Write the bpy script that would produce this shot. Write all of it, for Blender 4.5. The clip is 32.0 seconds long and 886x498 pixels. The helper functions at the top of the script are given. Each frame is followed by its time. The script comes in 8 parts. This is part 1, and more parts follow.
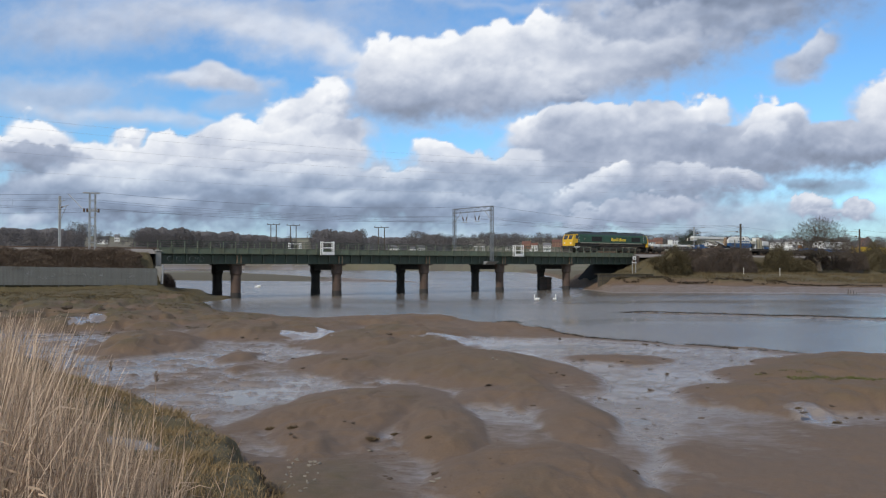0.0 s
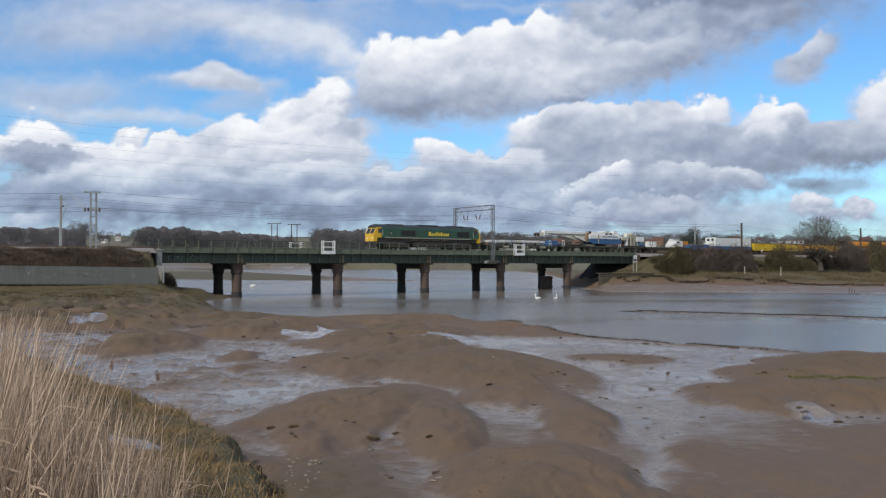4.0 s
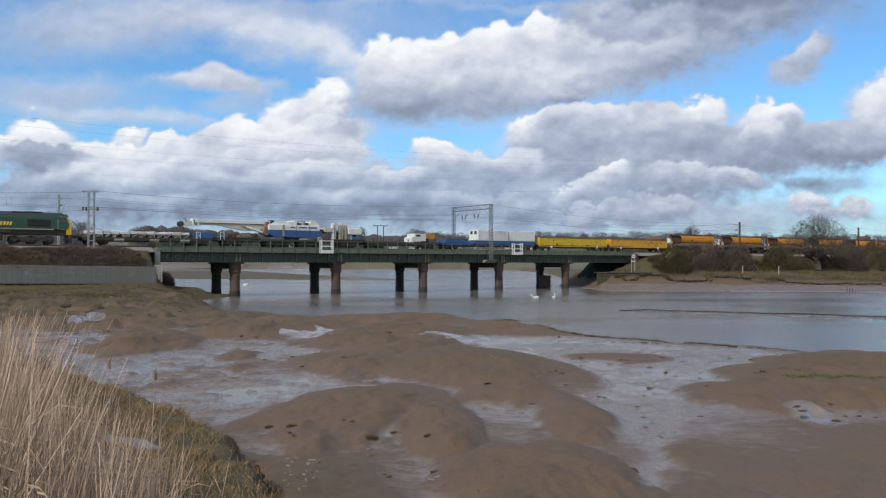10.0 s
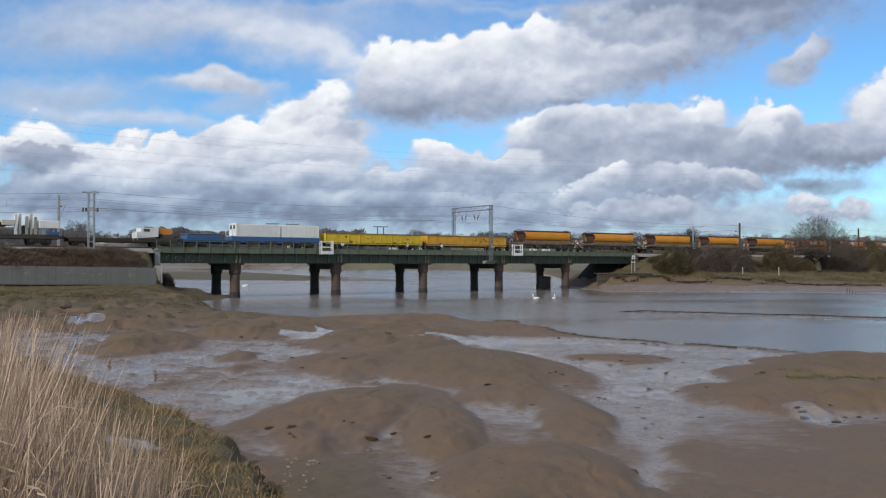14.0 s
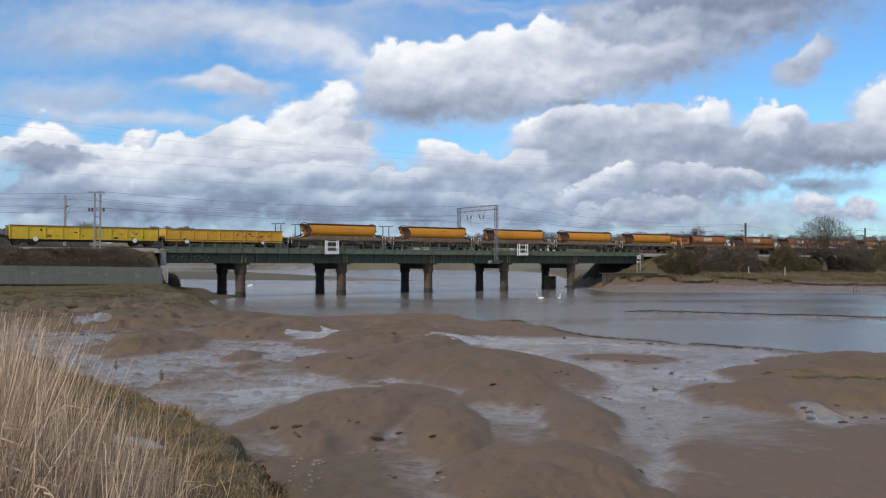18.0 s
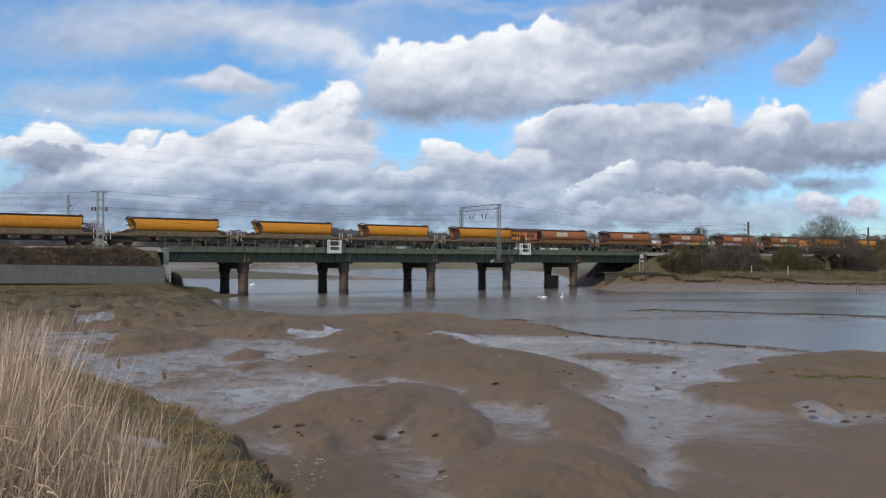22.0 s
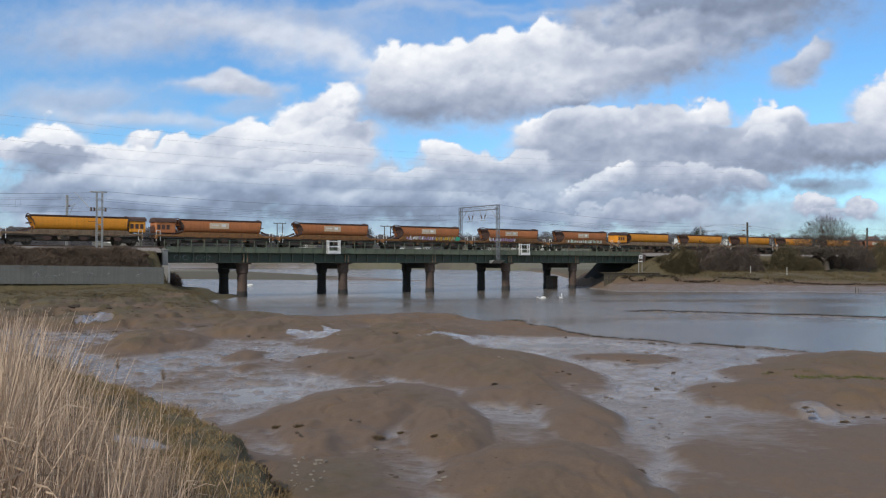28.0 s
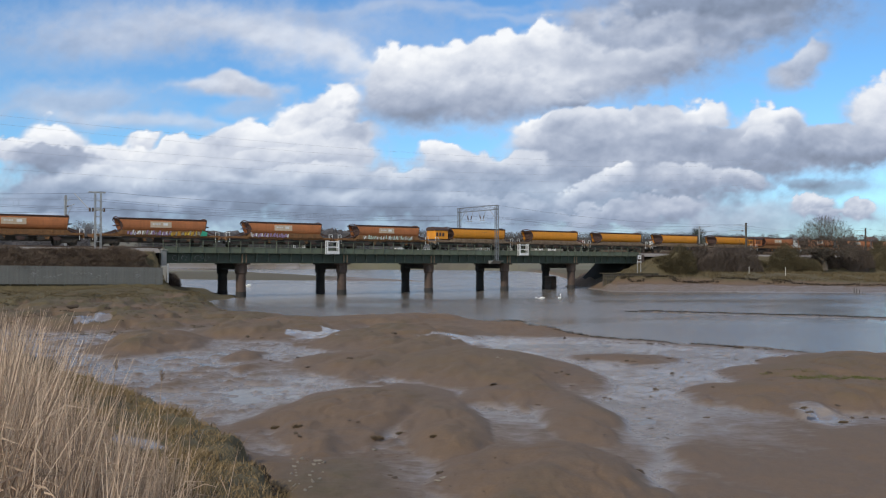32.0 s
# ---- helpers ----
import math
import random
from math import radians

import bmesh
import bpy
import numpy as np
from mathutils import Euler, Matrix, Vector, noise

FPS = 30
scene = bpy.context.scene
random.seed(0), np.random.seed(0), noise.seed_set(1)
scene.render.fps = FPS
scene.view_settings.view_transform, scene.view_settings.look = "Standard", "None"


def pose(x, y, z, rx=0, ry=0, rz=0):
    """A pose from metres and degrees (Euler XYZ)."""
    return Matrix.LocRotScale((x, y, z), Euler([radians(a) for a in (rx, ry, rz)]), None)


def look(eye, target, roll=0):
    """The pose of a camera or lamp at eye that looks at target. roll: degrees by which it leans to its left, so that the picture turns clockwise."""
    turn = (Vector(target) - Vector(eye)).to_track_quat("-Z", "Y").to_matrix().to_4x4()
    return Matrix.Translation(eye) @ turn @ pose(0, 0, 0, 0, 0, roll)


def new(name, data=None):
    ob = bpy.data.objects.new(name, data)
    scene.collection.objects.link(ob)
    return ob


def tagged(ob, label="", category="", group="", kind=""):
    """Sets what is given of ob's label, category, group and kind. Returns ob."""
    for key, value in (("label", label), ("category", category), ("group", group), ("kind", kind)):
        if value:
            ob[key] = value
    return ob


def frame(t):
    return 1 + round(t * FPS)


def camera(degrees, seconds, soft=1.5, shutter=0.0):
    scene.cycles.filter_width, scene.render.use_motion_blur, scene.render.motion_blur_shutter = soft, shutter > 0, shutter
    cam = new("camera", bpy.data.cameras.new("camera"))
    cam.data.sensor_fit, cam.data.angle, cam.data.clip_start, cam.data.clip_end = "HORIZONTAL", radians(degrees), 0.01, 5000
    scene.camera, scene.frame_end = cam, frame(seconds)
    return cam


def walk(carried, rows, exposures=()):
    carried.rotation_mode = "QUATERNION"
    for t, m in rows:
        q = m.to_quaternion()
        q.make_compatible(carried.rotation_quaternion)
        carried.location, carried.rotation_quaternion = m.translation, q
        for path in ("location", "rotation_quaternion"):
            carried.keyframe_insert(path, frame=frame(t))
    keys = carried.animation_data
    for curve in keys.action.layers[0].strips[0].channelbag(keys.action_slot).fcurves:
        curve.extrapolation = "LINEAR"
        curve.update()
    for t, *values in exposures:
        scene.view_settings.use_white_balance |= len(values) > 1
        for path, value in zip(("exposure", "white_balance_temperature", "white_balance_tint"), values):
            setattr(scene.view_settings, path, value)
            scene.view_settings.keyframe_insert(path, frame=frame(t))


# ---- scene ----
# camera: stands on the sea wall, turned a little by hand
H_EYE = 4.5
cam = camera(55.19, 32.0, soft=1.22)
PITCH = 1.07


def turned(yaw, tip):
    return pose(0, 0, H_EYE, 90 + PITCH + tip, 0, yaw)


walk(cam, [
        (0, turned(0.000, 0.000)), (0.5, turned(0.000, 0.000)), (1, turned(0.000, 0.000)), (1.5, turned(-0.010, 0.000)),
        (2, turned(0.000, 0.000)), (2.5, turned(0.000, 0.000)), (3, turned(0.059, -0.005)), (3.5, turned(0.059, -0.058)),
        (5.5, turned(0.059, -0.058)), (6, turned(0.000, -0.058)), (6.5, turned(0.000, -0.090)), (7, turned(0.000, -0.116)),
        (7.5, turned(0.000, -0.058)), (8, turned(-0.059, -0.058)), (8.5, turned(-0.059, -0.058)), (9, turned(-0.059, -0.058)),
        (9.5, turned(-0.059, -0.058)), (10, turned(-0.059, -0.111)), (10.5, turned(-0.059, -0.058)), (11, turned(-0.069, -0.058)),
        (11.5, turned(-0.059, -0.058)), (12, turned(-0.059, -0.058)), (12.5, turned(-0.106, -0.053)), (13, turned(-0.117, 0.000)),
        (13.5, turned(-0.138, 0.000)), (14, turned(-0.059, -0.047)), (14.5, turned(-0.059, -0.058)), (16.5, turned(0.176, -0.058)),
        (17, turned(0.234, -0.058)), (17.5, turned(0.293, -0.058)), (18, turned(0.298, -0.058)), (18.5, turned(0.458, -0.064)),
        (19, turned(0.468, -0.058)), (19.5, turned(0.410, -0.058)), (20, turned(0.468, -0.058)), (20.5, turned(0.468, -0.058)),
        (21, turned(0.468, -0.111)), (21.5, turned(0.468, -0.080)), (22, turned(0.468, -0.116)), (22.5, turned(0.526, -0.095)),
        (23, turned(0.479, -0.058)), (23.5, turned(0.468, -0.058)), (24, turned(0.526, -0.058)), (24.5, turned(0.526, -0.058)),
        (25, turned(0.468, -0.058)), (25.5, turned(0.495, -0.058)), (27.5, turned(0.468, -0.058)), (28, turned(0.409, -0.082)),
        (28.5, turned(0.409, -0.116)), (29, turned(0.468, -0.116)), (29.5, turned(0.409, -0.116)), (30, turned(0.392, -0.116)),
        (30.5, turned(0.409, -0.116)), (31, turned(0.350, -0.116)), (31.5, turned(0.293, -0.076)), (32, turned(0.327, -0.058)),
])

# daylight: high broken cloud, sun behind the camera to the left
SUN_ELEV, SUN_AZ = 38.0, 215.0  # azimuth clockwise from +y
world = bpy.data.worlds.new("world")
scene.world = world
world.use_nodes = True
wn = world.node_tree.nodes
wsky = wn.new("ShaderNodeTexSky")
wsky.sky_type = "NISHITA"
wsky.sun_disc = False
wsky.sun_elevation = radians(SUN_ELEV)
wsky.sun_rotation = radians(SUN_AZ)
wsky.air_density, wsky.dust_density, wsky.ozone_density = 1.0, 0.0, 3.0
wn["Background"].inputs["Strength"].default_value = 0.13
wmix = wn.new("ShaderNodeMix")
wmix.data_type, wmix.blend_type = "RGBA", "MULTIPLY"
wmix.inputs["Factor"].default_value = 1.0
wmix.inputs["B"].default_value = (0.62, 0.92, 1.12, 1.0)
world.node_tree.links.new(wsky.outputs["Color"], wmix.inputs["A"])
# unseen broken cloud added behind and above the camera, to whiten the blue fill light
wl = world.node_tree.links
wco = wn.new("ShaderNodeTexCoord")
wsep = wn.new("ShaderNodeSeparateXYZ")
wl.new(wco.outputs["Generated"], wsep.inputs[0])
wnoise = wn.new("ShaderNodeTexNoise")
wnoise.inputs["Scale"].default_value, wnoise.inputs["Detail"].default_value = 2.6, 6.0
wl.new(wco.outputs["Generated"], wnoise.inputs["Vector"])
wcov = wn.new("ShaderNodeMapRange")
wcov.inputs["From Min"].default_value, wcov.inputs["From Max"].default_value = 0.42, 0.58
wl.new(wnoise.outputs["Fac"], wcov.inputs["Value"])
wback = wn.new("ShaderNodeMapRange")
wback.inputs["From Min"].default_value, wback.inputs["From Max"].default_value = 0.72, 0.35
wl.new(wsep.outputs["Y"], wback.inputs["Value"])
wamt = wn.new("ShaderNodeMath")
wamt.operation = "MULTIPLY"
wl.new(wcov.outputs["Result"], wamt.inputs[0])
wl.new(wback.outputs["Result"], wamt.inputs[1])
wcl = wn.new("ShaderNodeMix")
wcl.data_type = "RGBA"
wcl.inputs["B"].default_value = (5.0, 4.9, 4.9, 1.0)
wl.new(wamt.outputs[0], wcl.inputs["Factor"])
wl.new(wmix.outputs["Result"], wcl.inputs["A"])
wl.new(wcl.outputs["Result"], wn["Background"].inputs["Color"])

sun_data = bpy.data.lights.new("sun", "SUN")
sun_data.energy, sun_data.angle, sun_data.color = 2.62, radians(3.0), (1.0, 0.93, 0.82)
sun = new("sun", sun_data)
sun_way = Vector((math.sin(radians(SUN_AZ)) * math.cos(radians(SUN_ELEV)),
                  math.cos(radians(SUN_AZ)) * math.cos(radians(SUN_ELEV)), math.sin(radians(SUN_ELEV))))
sun.matrix_world = look(sun_way * 300, (0, 0, 0))

# ---- materials ----


def shader(name, rough=0.6, metal=0.0, spec=0.5):
    m = bpy.data.materials.new(name)
    m.use_nodes = True
    b = m.node_tree.nodes["Principled BSDF"]
    b.inputs["Roughness"].default_value = rough
    b.inputs["Metallic"].default_value = metal
    b.inputs["Specular IOR Level"].default_value = spec
    return m, m.node_tree.nodes, m.node_tree.links, b


def noise_tex(n, l, scale, detail=5, rough=0.6, coord=None, warp=0.0):
    t = n.new("ShaderNodeTexNoise")
    t.inputs["Scale"].default_value = scale
    t.inputs["Detail"].default_value = detail
    t.inputs["Roughness"].default_value = rough
    t.inputs["Distortion"].default_value = warp
    if coord is not None:
        l.new(coord, t.inputs["Vector"])
    return t.outputs["Fac"]


def ramp(n, l, fac, stops):
    r = n.new("ShaderNodeValToRGB")
    e = r.color_ramp.elements
    while len(e) < len(stops):
        e.new(0.5)
    for k, (p, c) in zip(e, stops):
        k.position, k.color = p, (*c, 1.0) if len(c) == 3 else c
    l.new(fac, r.inputs["Fac"])
    return r.outputs["Color"]


def mixed(n, l, fac, a, b, mode="MIX"):
    x = n.new("ShaderNodeMix")
    x.data_type, x.blend_type = "RGBA", mode
    for sock, val in ((x.inputs["Factor"], fac), (x.inputs["A"], a), (x.inputs["B"], b)):
        if isinstance(val, (int, float)):
            sock.default_value = val
        elif isinstance(val, tuple):
            sock.default_value = (*val, 1.0)
        else:
            l.new(val, sock)
    return x.outputs["Result"]


def sums(n, l, op, a, b=0.0, clamp=False):
    x = n.new("ShaderNodeMath")
    x.operation, x.use_clamp = op, clamp
    for sock, val in ((x.inputs[0], a), (x.inputs[1], b)):
        if isinstance(val, (int, float)):
            sock.default_value = val
        else:
            l.new(val, sock)
    return x.outputs[0]


def bumped(n, l, b, height, strength=0.4, dist=0.02):
    x = n.new("ShaderNodeBump")
    x.inputs["Strength"].default_value = strength
    x.inputs["Distance"].default_value = dist
    l.new(height, x.inputs["Height"])
    l.new(x.outputs["Normal"], b.inputs["Normal"])


def coords(n):
    return n.new("ShaderNodeTexCoord").outputs["Object"]


def worn(name, col, dirt, rough=0.55, metal=0.0, scale=1.2, amount=0.45, bump=0.15, streak=True):
    """Painted or plain surface with broad dirt, fine grain and downward streaks."""
    m, n, l, b = shader(name, rough, metal)
    c = coords(n)
    broad = noise_tex(n, l, scale, 6, 0.65, c, 0.4)
    fine = noise_tex(n, l, scale * 14, 4, 0.6, c)
    f = ramp(n, l, broad, [(0.5 - amount * 0.35, (0, 0, 0)), (0.78, (1, 1, 1))])
    if streak:
        mp = n.new("ShaderNodeMapping")
        mp.inputs["Scale"].default_value = (5.0, 5.0, 0.35)
        l.new(c, mp.inputs["Vector"])
        st = noise_tex(n, l, scale * 1.6, 4, 0.6, mp.outputs["Vector"])
        s2 = ramp(n, l, st, [(0.5, (0, 0, 0)), (0.72, (1, 1, 1))])
        f = mixed(n, l, 0.5, f, s2, "ADD")
    g = mixed(n, l, fine, tuple(x * 0.86 for x in col), tuple(min(1, x * 1.12) for x in col))
    amt = sums(n, l, "MULTIPLY", f, amount, True)
    rnd = n.new("ShaderNodeObjectInfo").outputs["Random"]
    g2 = mixed(n, l, amt, g, dirt)
    tone = sums(n, l, "MULTIPLY_ADD", rnd, 0.16)
    tone.node.inputs[2].default_value = 0.92
    l.new(mixed(n, l, 1.0, g2, tone, "MULTIPLY"), b.inputs["Base Color"])
    rr = sums(n, l, "MULTIPLY_ADD", broad, 0.3)
    rr.node.inputs[2].default_value = rough - 0.12
    l.new(rr, b.inputs["Roughness"])
    if bump:
        bumped(n, l, b, fine, bump, 0.01)
    return m


MAT = {}
MAT["bridge_green"] = worn("bridge_green", (0.038, 0.066, 0.05), (0.05, 0.04, 0.028), 0.6, 0, 0.5, 0.6)
MAT["bridge_pale"] = worn("bridge_pale", (0.135, 0.175, 0.125), (0.10, 0.08, 0.05), 0.6, 0, 0.6, 0.6)
MAT["bridge_mid"] = worn("bridge_mid", (0.075, 0.11, 0.085), (0.07, 0.055, 0.035), 0.6, 0, 0.6, 0.6)
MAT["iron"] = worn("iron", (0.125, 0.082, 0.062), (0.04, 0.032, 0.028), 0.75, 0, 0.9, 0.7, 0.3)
# darker iron; on the far columns the dark colour stands for shade
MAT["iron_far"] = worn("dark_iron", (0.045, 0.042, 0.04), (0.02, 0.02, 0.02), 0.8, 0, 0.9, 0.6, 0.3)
# near-black so that the apron carries the shade under the bridge end
MAT["apron_shade"] = worn("apron_shade", (0.02, 0.017, 0.014), (0.035, 0.03, 0.024), 0.95, 0, 1.5, 0.6, 0.8, False)
MAT["concrete"] = worn("concrete", (0.32, 0.32, 0.31), (0.18, 0.17, 0.15), 0.85, 0, 0.8, 0.6, 0.3)
MAT["fence"] = worn("fence_steel", (0.19, 0.19, 0.176), (0.13, 0.128, 0.11), 0.6, 0.1, 1.0, 0.4, 0.1)
MAT["scrawl_white"] = worn("scrawl_white", (0.40, 0.40, 0.385), (0.3, 0.3, 0.28), 0.7, 0, 2.0, 0.5, 0, False)
MAT["galv"] = worn("galvanised", (0.42, 0.43, 0.43), (0.25, 0.22, 0.19), 0.5, 0.4, 1.5, 0.4, 0.1)
MAT["gantry_grey"] = worn("gantry_grey", (0.21, 0.23, 0.25), (0.14, 0.13, 0.12), 0.55, 0.3, 1.5, 0.4, 0.1)
MAT["white"] = worn("white_paint", (0.78, 0.78, 0.76), (0.35, 0.33, 0.3), 0.5, 0, 1.5, 0.3, 0.1)
MAT["loco_green"] = worn("loco_green", (0.022, 0.085, 0.052), (0.04, 0.045, 0.035), 0.4, 0, 0.6, 0.5, 0.05)
MAT["loco_roof"] = worn("loco_roof", (0.035, 0.05, 0.055), (0.03, 0.03, 0.03), 0.55, 0, 0.6, 0.5, 0.05)
MAT["loco_yellow"] = worn("loco_yellow", (0.80, 0.47, 0.02), (0.30, 0.2, 0.06), 0.45, 0, 1.0, 0.35, 0.05)
MAT["letter_yellow"] = worn("letter_yellow", (0.75, 0.55, 0.05), (0.4, 0.3, 0.06), 0.5, 0, 1.0, 0.2, 0)
MAT["grille"] = worn("grille", (0.022, 0.022, 0.022), (0.05, 0.04, 0.03), 0.7, 0, 2.0, 0.5, 0.1)
MAT["under"] = worn("underframe", (0.035, 0.031, 0.028), (0.09, 0.07, 0.05), 0.8, 0, 1.2, 0.6, 0.2)
MAT["stripe"] = worn("pale_sill", (0.38, 0.36, 0.28), (0.12, 0.1, 0.08), 0.6, 0, 1.0, 0.5, 0)
MAT["sign_cream"] = worn("sign_cream", (0.64, 0.51, 0.37), (0.4, 0.25, 0.14), 0.6, 0, 1.5, 0.35, 0)
MAT["wagon_blue"] = worn("wagon_blue", (0.03, 0.115, 0.29), (0.08, 0.09, 0.1), 0.5, 0, 1.0, 0.4, 0.05)
MAT["cream"] = worn("cream_paint", (0.60, 0.57, 0.48), (0.36, 0.32, 0.26), 0.55, 0, 0.8, 0.35, 0.05)
MAT["crane_white"] = worn("crane_white", (0.74, 0.74, 0.72), (0.42, 0.4, 0.37), 0.5, 0, 0.8, 0.3, 0.05)
MAT["box_yellow"] = worn("box_yellow", (0.74, 0.50, 0.02), (0.27, 0.17, 0.05), 0.55, 0, 0.7, 0.45, 0.1)
MAT["box_amber"] = worn("box_amber", (0.70, 0.36, 0.025), (0.22, 0.12, 0.04), 0.55, 0, 0.7, 0.45, 0.1)
MAT["hopper_orange"] = worn("hopper_orange", (0.80, 0.305, 0.018), (0.36, 0.17, 0.03), 0.5, 0, 0.45, 0.4, 0.08)
MAT["hopper_brown"] = worn("hopper_brown", (0.50, 0.175, 0.06), (0.15, 0.07, 0.03), 0.6, 0, 0.45, 0.5, 0.1)
MAT["hopper_rim"] = worn("hopper_rim", (0.085, 0.045, 0.035), (0.05, 0.035, 0.03), 0.7, 0, 1.0, 0.5, 0.1)
MAT["frame_tan"] = worn("frame_tan", (0.33, 0.24, 0.155), (0.10, 0.058, 0.035), 0.75, 0, 1.7, 0.85, 0.2)
MAT["frame_rust"] = worn("frame_rust", (0.32, 0.15, 0.05), (0.10, 0.052, 0.03), 0.75, 0, 1.5, 0.75, 0.2)
MAT["ballast"] = worn("ballast", (0.26, 0.24, 0.22), (0.13, 0.11, 0.1), 0.95, 0, 3.0, 0.6, 0.6, False)
MAT["rail"] = worn("rail", (0.16, 0.1, 0.07), (0.1, 0.07, 0.05), 0.6, 0.3, 1.0, 0.5, 0.1, False)
MAT["wood"] = worn("weathered_wood", (0.095, 0.08, 0.062), (0.045, 0.04, 0.034), 0.9, 0, 2.0, 0.6, 0.4)
MAT["old_timber"] = worn("old_timber", (0.15, 0.125, 0.08), (0.05, 0.045, 0.03), 0.9, 0, 2.0, 0.65, 0.4)
MAT["wire"] = worn("wire", (0.16, 0.17, 0.19), (0.1, 0.1, 0.1), 0.5, 0.3, 2.0, 0.3, 0, False)
MAT["wire_sky"] = worn("wire_sky", (0.4, 0.42, 0.45), (0.3, 0.3, 0.3), 0.5, 0.2, 2.0, 0.3, 0, False)
MAT["black"] = worn("black_gap", (0.015, 0.015, 0.016), (0.03, 0.03, 0.03), 0.8, 0, 2.0, 0.4, 0, False)
MAT["purple"] = worn("purple_spray", (0.27, 0.17, 0.36), (0.5, 0.42, 0.5), 0.5, 0, 2.5, 0.6, 0, False)
MAT["mint"] = worn("mint_spray", (0.5, 0.62, 0.52), (0.3, 0.35, 0.3), 0.5, 0, 2.5, 0.6, 0, False)
MAT["teal"] = worn("teal_spray", (0.03, 0.42, 0.25), (0.1, 0.3, 0.2), 0.5, 0, 2.5, 0.4, 0, False)
MAT["orange_cab"] = worn("orange_cab", (0.6, 0.23, 0.03), (0.3, 0.13, 0.04), 0.5, 0, 1.5, 0.4, 0.05)


def glass_mat():
    m, n, l, b = shader("cab_glass", 0.06, 0, 0.6)
    v = noise_tex(n, l, 3.0, 3, 0.5, coords(n))
    l.new(ramp(n, l, v, [(0.3, (0.02, 0.024, 0.028)), (0.7, (0.05, 0.055, 0.06))]), b.inputs["Base Color"])
    return m


MAT["glass"] = glass_mat()


def leafy(name, dark, light, rough=0.85, scale=0.4, patch=0.6):
    """Twigs, stems and leaves: tone by patch and by single piece."""
    m, n, l, b = shader(name, rough, 0, 0.25)
    c = coords(n)
    isl = n.new("ShaderNodeNewGeometry").outputs["Random Per Island"]
    a = ramp(n, l, isl, [(0.0, dark), (1.0, light)])
    v = noise_tex(n, l, scale, 4, 0.6, c)
    l.new(mixed(n, l, patch, a, ramp(n, l, v, [(0.3, dark), (0.7, light)])), b.inputs["Base Color"])
    return m


MAT["scrub"] = leafy("scrub", (0.075, 0.055, 0.042), (0.225, 0.165, 0.122))
MAT["scrub_olive"] = leafy("scrub_olive", (0.052, 0.043, 0.022), (0.135, 0.108, 0.06))
MAT["scrub_dark"] = leafy("scrub_dark", (0.062, 0.047, 0.038), (0.122, 0.094, 0.075))
MAT["bark"] = leafy("bark", (0.062, 0.052, 0.042), (0.15, 0.122, 0.095))
# distance haze is mixed into this grey-blue wood colour
MAT["far_wood"] = leafy("far_wood", (0.078, 0.075, 0.079), (0.132, 0.122, 0.122), 0.9, 0.02, 0.8)
MAT["far_green"] = leafy("far_green", (0.02, 0.03, 0.022), (0.05, 0.06, 0.045), 0.9, 0.05)
MAT["reed"] = leafy("reed", (0.17, 0.11, 0.07), (0.76, 0.575, 0.425), 0.7, 1.2, 0.22)
MAT["reed_head"] = leafy("reed_head", (0.16, 0.115, 0.085), (0.32, 0.24, 0.17), 0.9, 3.0)
MAT["bank_turf"] = leafy("bank_turf", (0.065, 0.05, 0.026), (0.19, 0.145, 0.078), 0.85, 0.3)
MAT["turf"] = leafy("turf", (0.105, 0.075, 0.035), (0.38, 0.27, 0.14), 0.85, 0.5)

# ---- mesh helpers ----


